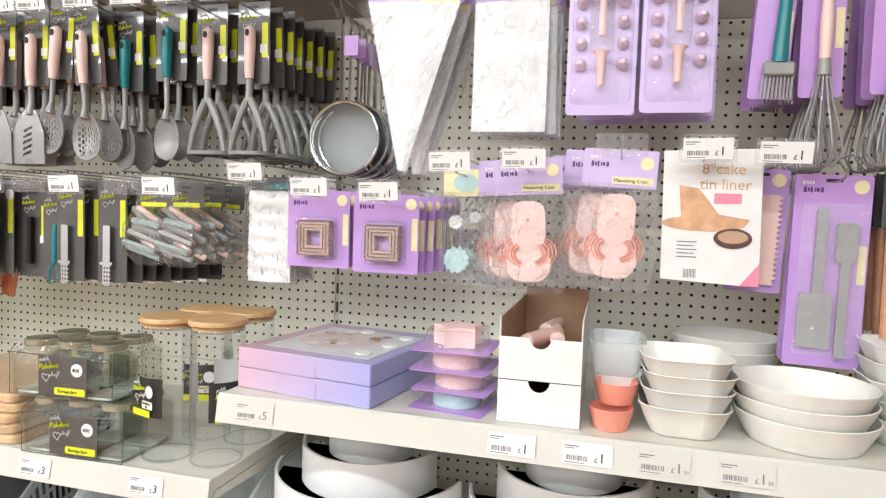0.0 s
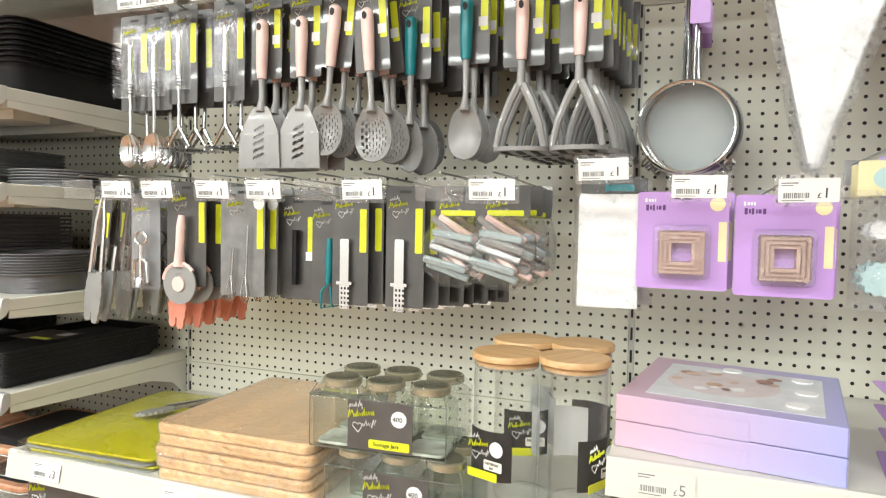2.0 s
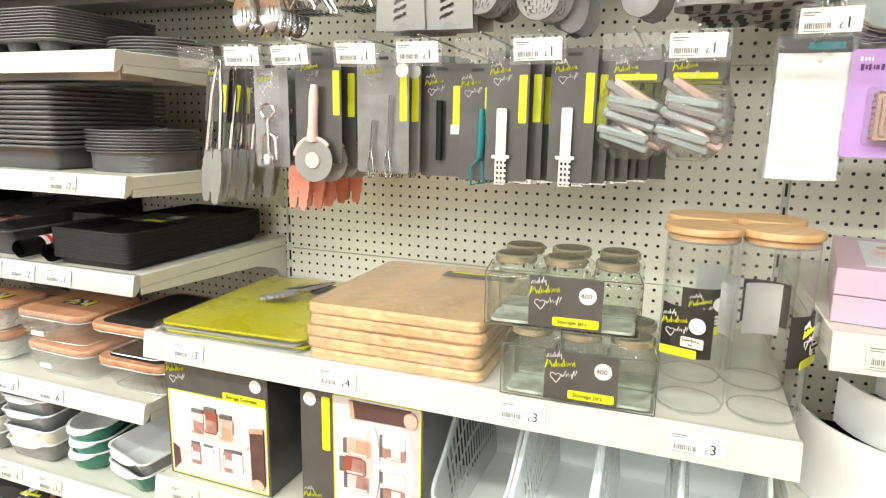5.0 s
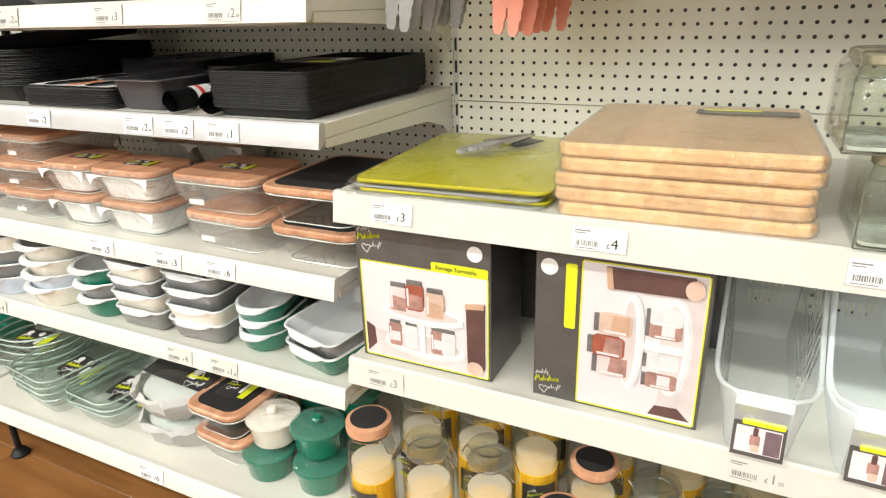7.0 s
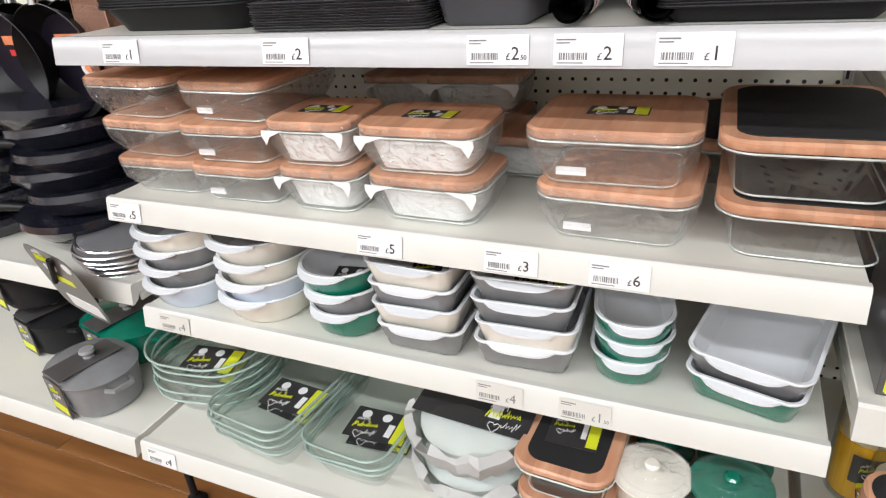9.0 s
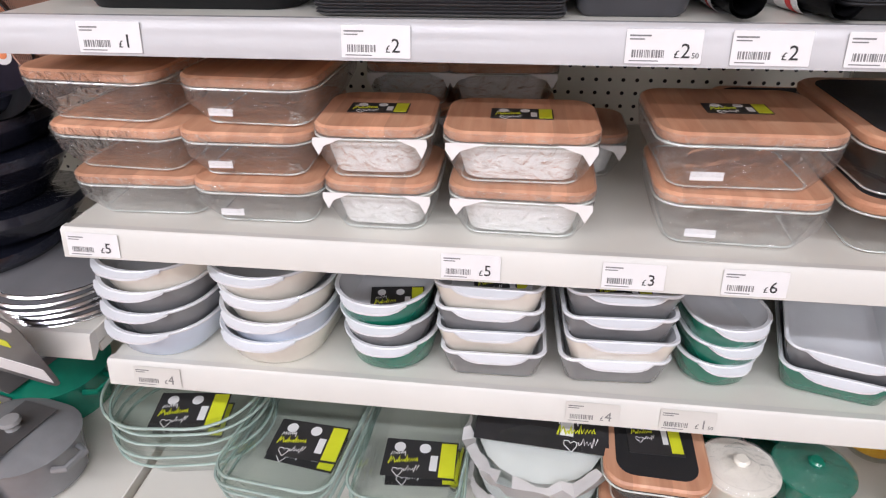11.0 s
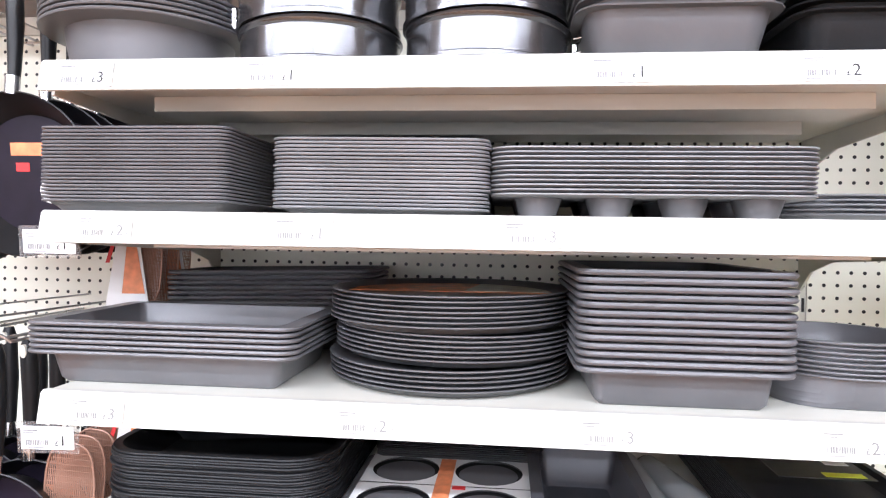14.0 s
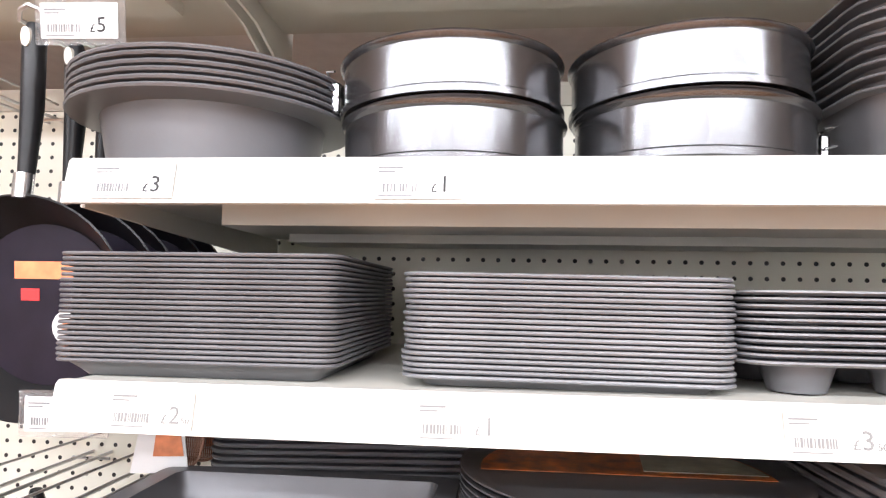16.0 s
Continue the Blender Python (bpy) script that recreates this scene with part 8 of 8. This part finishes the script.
def crisping_mesh(w=0.084, h=0.165):
    """A round-cornered wire sheet, its close upright wires tied by thin cross wires."""
    t = thing("mesh_oven_sheet", "copper coloured round-cornered wire mesh sheet", "oven mesh", group="copper oven meshes")
    bm = bmesh.new()

    def reach(x):
        return h / 2 * (1 - abs(2 * x / w) ** 3.2) ** (1 / 3.2)
    for i in range(26):
        x = -w / 2 + w * (i + 0.5) / 26
        q = reach(x)
        tube(bm, [(x, 0.003, -h / 2 + q), (x, 0, -h / 2), (x, 0.003, -h / 2 - q)], 0.00095, 4)
    for i in range(20):
        z = -h / 2 * (0.06 + 1.88 * i / 19)
        half = w / 2 * (1 - abs(2 * (z + h / 2) / h) ** 3.2) ** (1 / 3.2)
        tube(bm, [(-half, 0.0015, z), (half, 0.0015, z)], 0.0006, 4)
    part("wire_mesh", bm, M_COPPER, t, "copper wire mesh", smooth=0)
    bm = bmesh.new()
    n = 40
    pts = []
    for i in range(n + 1):
        c, s = math.cos(2 * math.pi * i / n), math.sin(2 * math.pi * i / n)
        k = (abs(c) ** 3.2 + abs(s) ** 3.2) ** (-1 / 3.2)
        pts.append((w / 2 * c * k, 0.001, -h / 2 + h / 2 * s * k))
    part("edge_wire", tube(bm, pts, 0.0016, 6), M_COPPER, t)
    return t


hang(lambda: crisping_mesh(0.07, 0.12), 3, -1.13, -0.20, 1.325, 0.04, 0, 4, 0.004)
hang(lambda: crisping_mesh(0.074, 0.17), 5, -1.133, -0.37, 1.028, 0.03, 0, 3, 0.003, 2, -0.002)
for x, y, z in ((-1.145, -0.22, 1.335), (-1.118, -0.14, 1.33), (-1.085, -0.30, 1.075)):
    t = thing("mesh_sleeve", "white and red printed card sleeve on mesh", "packaging", pose(x + 0.0, y, z, 0, 0, 10), "mesh card sleeves")
    part("card", plate(bmesh.new(), [(-0.012, 0.01), (0.014, 0.01), (0.034, -0.13), (-0.034, -0.13)], -0.001, 0.001), M_WHITE, t)
    part("red_edge", plate(bmesh.new(), [(-0.014, 0.01), (-0.008, 0.01), (-0.028, -0.06), (-0.034, -0.06)], -0.002, -0.001), M_RED, t, smooth=0)
    part("food_photo", plate(bmesh.new(), [(0.0, -0.02), (0.014, -0.03), (0.028, -0.11), (-0.008, -0.11)], -0.002, -0.001), M_ORANGE, t, smooth=0)
# lower pan shelf, lids, wrapped pans and casseroles
shelf(-2.2, 0.52)
for i in range(7):
    t = thing("wrapped_saucepan", "black saucepan in glossy clear wrap, stacked", "saucepan", pose(-1.33 + jit(0.02), -0.33 + jit(0.02), 0.5206 + i * 0.044, jit(5), jit(5), jit(30)), "wrapped saucepans")
    part("pan", lathe(bmesh.new(), [(0.085, 0), (0.095, 0.004), (0.115, 0.040), (0.12, 0.042), (0.115, 0.0435), (0.09, 0.006), (0.07, 0.005)], 36), M_PAN, t)
    part("wrap", lathe(bmesh.new(), [(0.098, 0.0), (0.125, 0.03), (0.123, 0.044), (0.08, 0.0438)], 28), M_PANWRAP, t)
    part("handle", tube(bmesh.new(), [(-0.115, 0, 0.034), (-0.17, 0, 0.04), (-0.26, 0, 0.042)], [0.007, 0.010, 0.009], 10), M_PAN, t)
for i in range(8):
    t = thing("wrapped_saucepan", "black saucepan in glossy clear wrap, stacked", "saucepan", pose(-1.64 + jit(0.02), -0.32 + jit(0.02), 0.5206 + i * 0.044, jit(5), jit(5), 60 + jit(30)), "wrapped saucepans")
    part("pan", lathe(bmesh.new(), [(0.085, 0), (0.095, 0.004), (0.115, 0.040), (0.12, 0.042), (0.115, 0.0435), (0.09, 0.006), (0.07, 0.005)], 36), M_PAN, t)
    part("wrap", lathe(bmesh.new(), [(0.098, 0.0), (0.125, 0.03), (0.123, 0.044), (0.08, 0.0438)], 28), M_PANWRAP, t)
for i in range(6):
    t = thing("splatter_screen", "grey steel splatter guard lid lying in stack", "pan lid", pose(-1.20 + jit(0.006), -0.37 + jit(0.006), 0.5206 + i * 0.010, 2, 0, jit(20)), "steel lids")
    part("disc", lathe(bmesh.new(), [(0.10, 0), (0.104, 0.002), (0.104, 0.006), (0.096, 0.008), (0.03, 0.009)], 40), M_TINL, t)
    part("rim", lathe(bmesh.new(), [(0.1045, 0.001), (0.107, 0.004), (0.1045, 0.0065)], 40), M_CHROME, t)
price_ticket("£3", pose(-1.62, -0.4848, 0.50, -9.5, 0, 0))


def casserole(x, y, z, body, colour, r=0.09):
    t = thing("oval_casserole", "%s oval casserole pot with printed card sleeve" % colour, "casserole", pose(x, y, z, 0, 0, -12), "oval casseroles")
    part("pot", loft(bmesh.new(), [(r * 1.9, r * 1.4, r * 0.65, 0), (r * 2.05, r * 1.55, r * 0.75, 0.006), (r * 2.2, r * 1.7, r * 0.84, 0.072), (r * 2.1, r * 1.6, r * 0.8, 0.074)], 9), body, t)
    part("lid", loft(bmesh.new(), [(r * 2.26, r * 1.76, r * 0.87, 0.0742), (r * 2.28, r * 1.78, r * 0.88, 0.079), (r * 1.9, r * 1.4, r * 0.7, 0.086), (r * 0.6, r * 0.5, r * 0.24, 0.092)], 9), body, t)
    part("knob", lathe(bmesh.new(), [(0.012, 0.0905), (0.010, 0.1), (0.016, 0.106), (0.014, 0.112), (0.005, 0.113)], 18), M_NYLON, t)
    for s in (-1, 1):
        part("lug_handle", tube(bmesh.new(), [(s * r * 1.08, -0.025, 0.062), (s * r * 1.3, -0.018, 0.064), (s * r * 1.3, 0.018, 0.064), (s * r * 1.08, 0.025, 0.062)], 0.006, 8), body, t)
    c = part("card_sleeve", boxm(-0.034, 0.034, -r * 0.86 - 0.004, -r * 0.86 - 0.002, 0.004, 0.084), M_CARD, t, "charcoal card sleeve", smooth=0)
    part("lime_tab", boxm(-0.03, 0.03, -r * 0.86 - 0.0046, -r * 0.86 - 0.004, 0.012, 0.03), M_LIME, c, smooth=0)
    logo(c, 0, 0.06, -r * 0.86 - 0.0042, 1.0)
    part("top_sleeve", boxm(-0.034, 0.034, -r * 0.86 - 0.002, r * 0.6, 0.0932, 0.0942), M_CARD, t, smooth=0)
    return t


casserole(-1.36, -0.325, S[0] + 0.0006, M_GREENG, "green", 0.105)
casserole(-1.285, -0.492, S[0] + 0.0006, M_GREYG, "grey", 0.088)
casserole(-1.56, -0.36, S[0] + 0.0006, M_TINB, "black")
casserole(-1.60, -0.36, S[0] + 0.115, M_TINB, "black")
t = thing("hanging_pan_card", "large charcoal printed card leaning off shelf", "packaging", pose(-1.222, -0.515, 0.525, 16, 6, -8))
part("card", rplate(bmesh.new(), 0.15, 0.17, 0.03, -0.001, 0.0, 0, 0), M_CARD, t)
logo(t, -0.02, 0.055, -0.0014, 1.5)
part("lime_tab", rplate(bmesh.new(), 0.075, 0.016, 0.003, -0.0016, -0.001, -0.005, 0.012), M_LIME, t, smooth=0)
part("barcode_panel", rplate(bmesh.new(), 0.1, 0.035, 0.002, -0.0016, -0.001, 0.01, -0.055), M_WHITE, t, smooth=0)
part("badge", plate(bmesh.new(), disc_pts(0.05, 0.06, 0.012, 0.012), -0.0016, -0.001), M_WHITE, t, smooth=0)
part("slot_handle", tube(bmesh.new(), [(-0.03, -0.006, 0.0), (0.02, -0.006, 0.075)], 0.005, 8), M_TINB, t)

# ---------------------------------------------------------------- floor planks
fl = bpy.data.objects["floor"]
PW, PL = 0.19, 1.28
rowi = 0
count = 0
plank_me = None
rest = bmesh.new()
y = -6.0
while y < 7.0:
    x = -7.0 - (rowi * 0.43) % PL
    while x < 8.0:
        near = -3.4 < x < 1.6 and -2.2 < y < 0.2
        x0, x1 = max(x, -7.0), min(x + PL, 8.0)
        if near:
            if plank_me is None:
                ob = part("floor_plank", box(bmesh.new(), 0, PL - 0.002, 0, PW - 0.002, 0, 0.004, 0.0008), M_FLOOR, fl, smooth=0)
                plank_me = ob.data
            else:
                ob = new("floor_plank", plank_me)
                ob.parent = fl
            ob.matrix_basis = pose(x, y, -0.004)
        elif x1 - x0 > 0.02:
            box(rest, x0, x1 - 0.002, y, y + PW - 0.002, -0.004, 0)
        x += PL
    y += PW
    rowi += 1
o = part("floor_boards", rest, M_FLOOR, fl, smooth=0)
o["kind"] = "stuff"
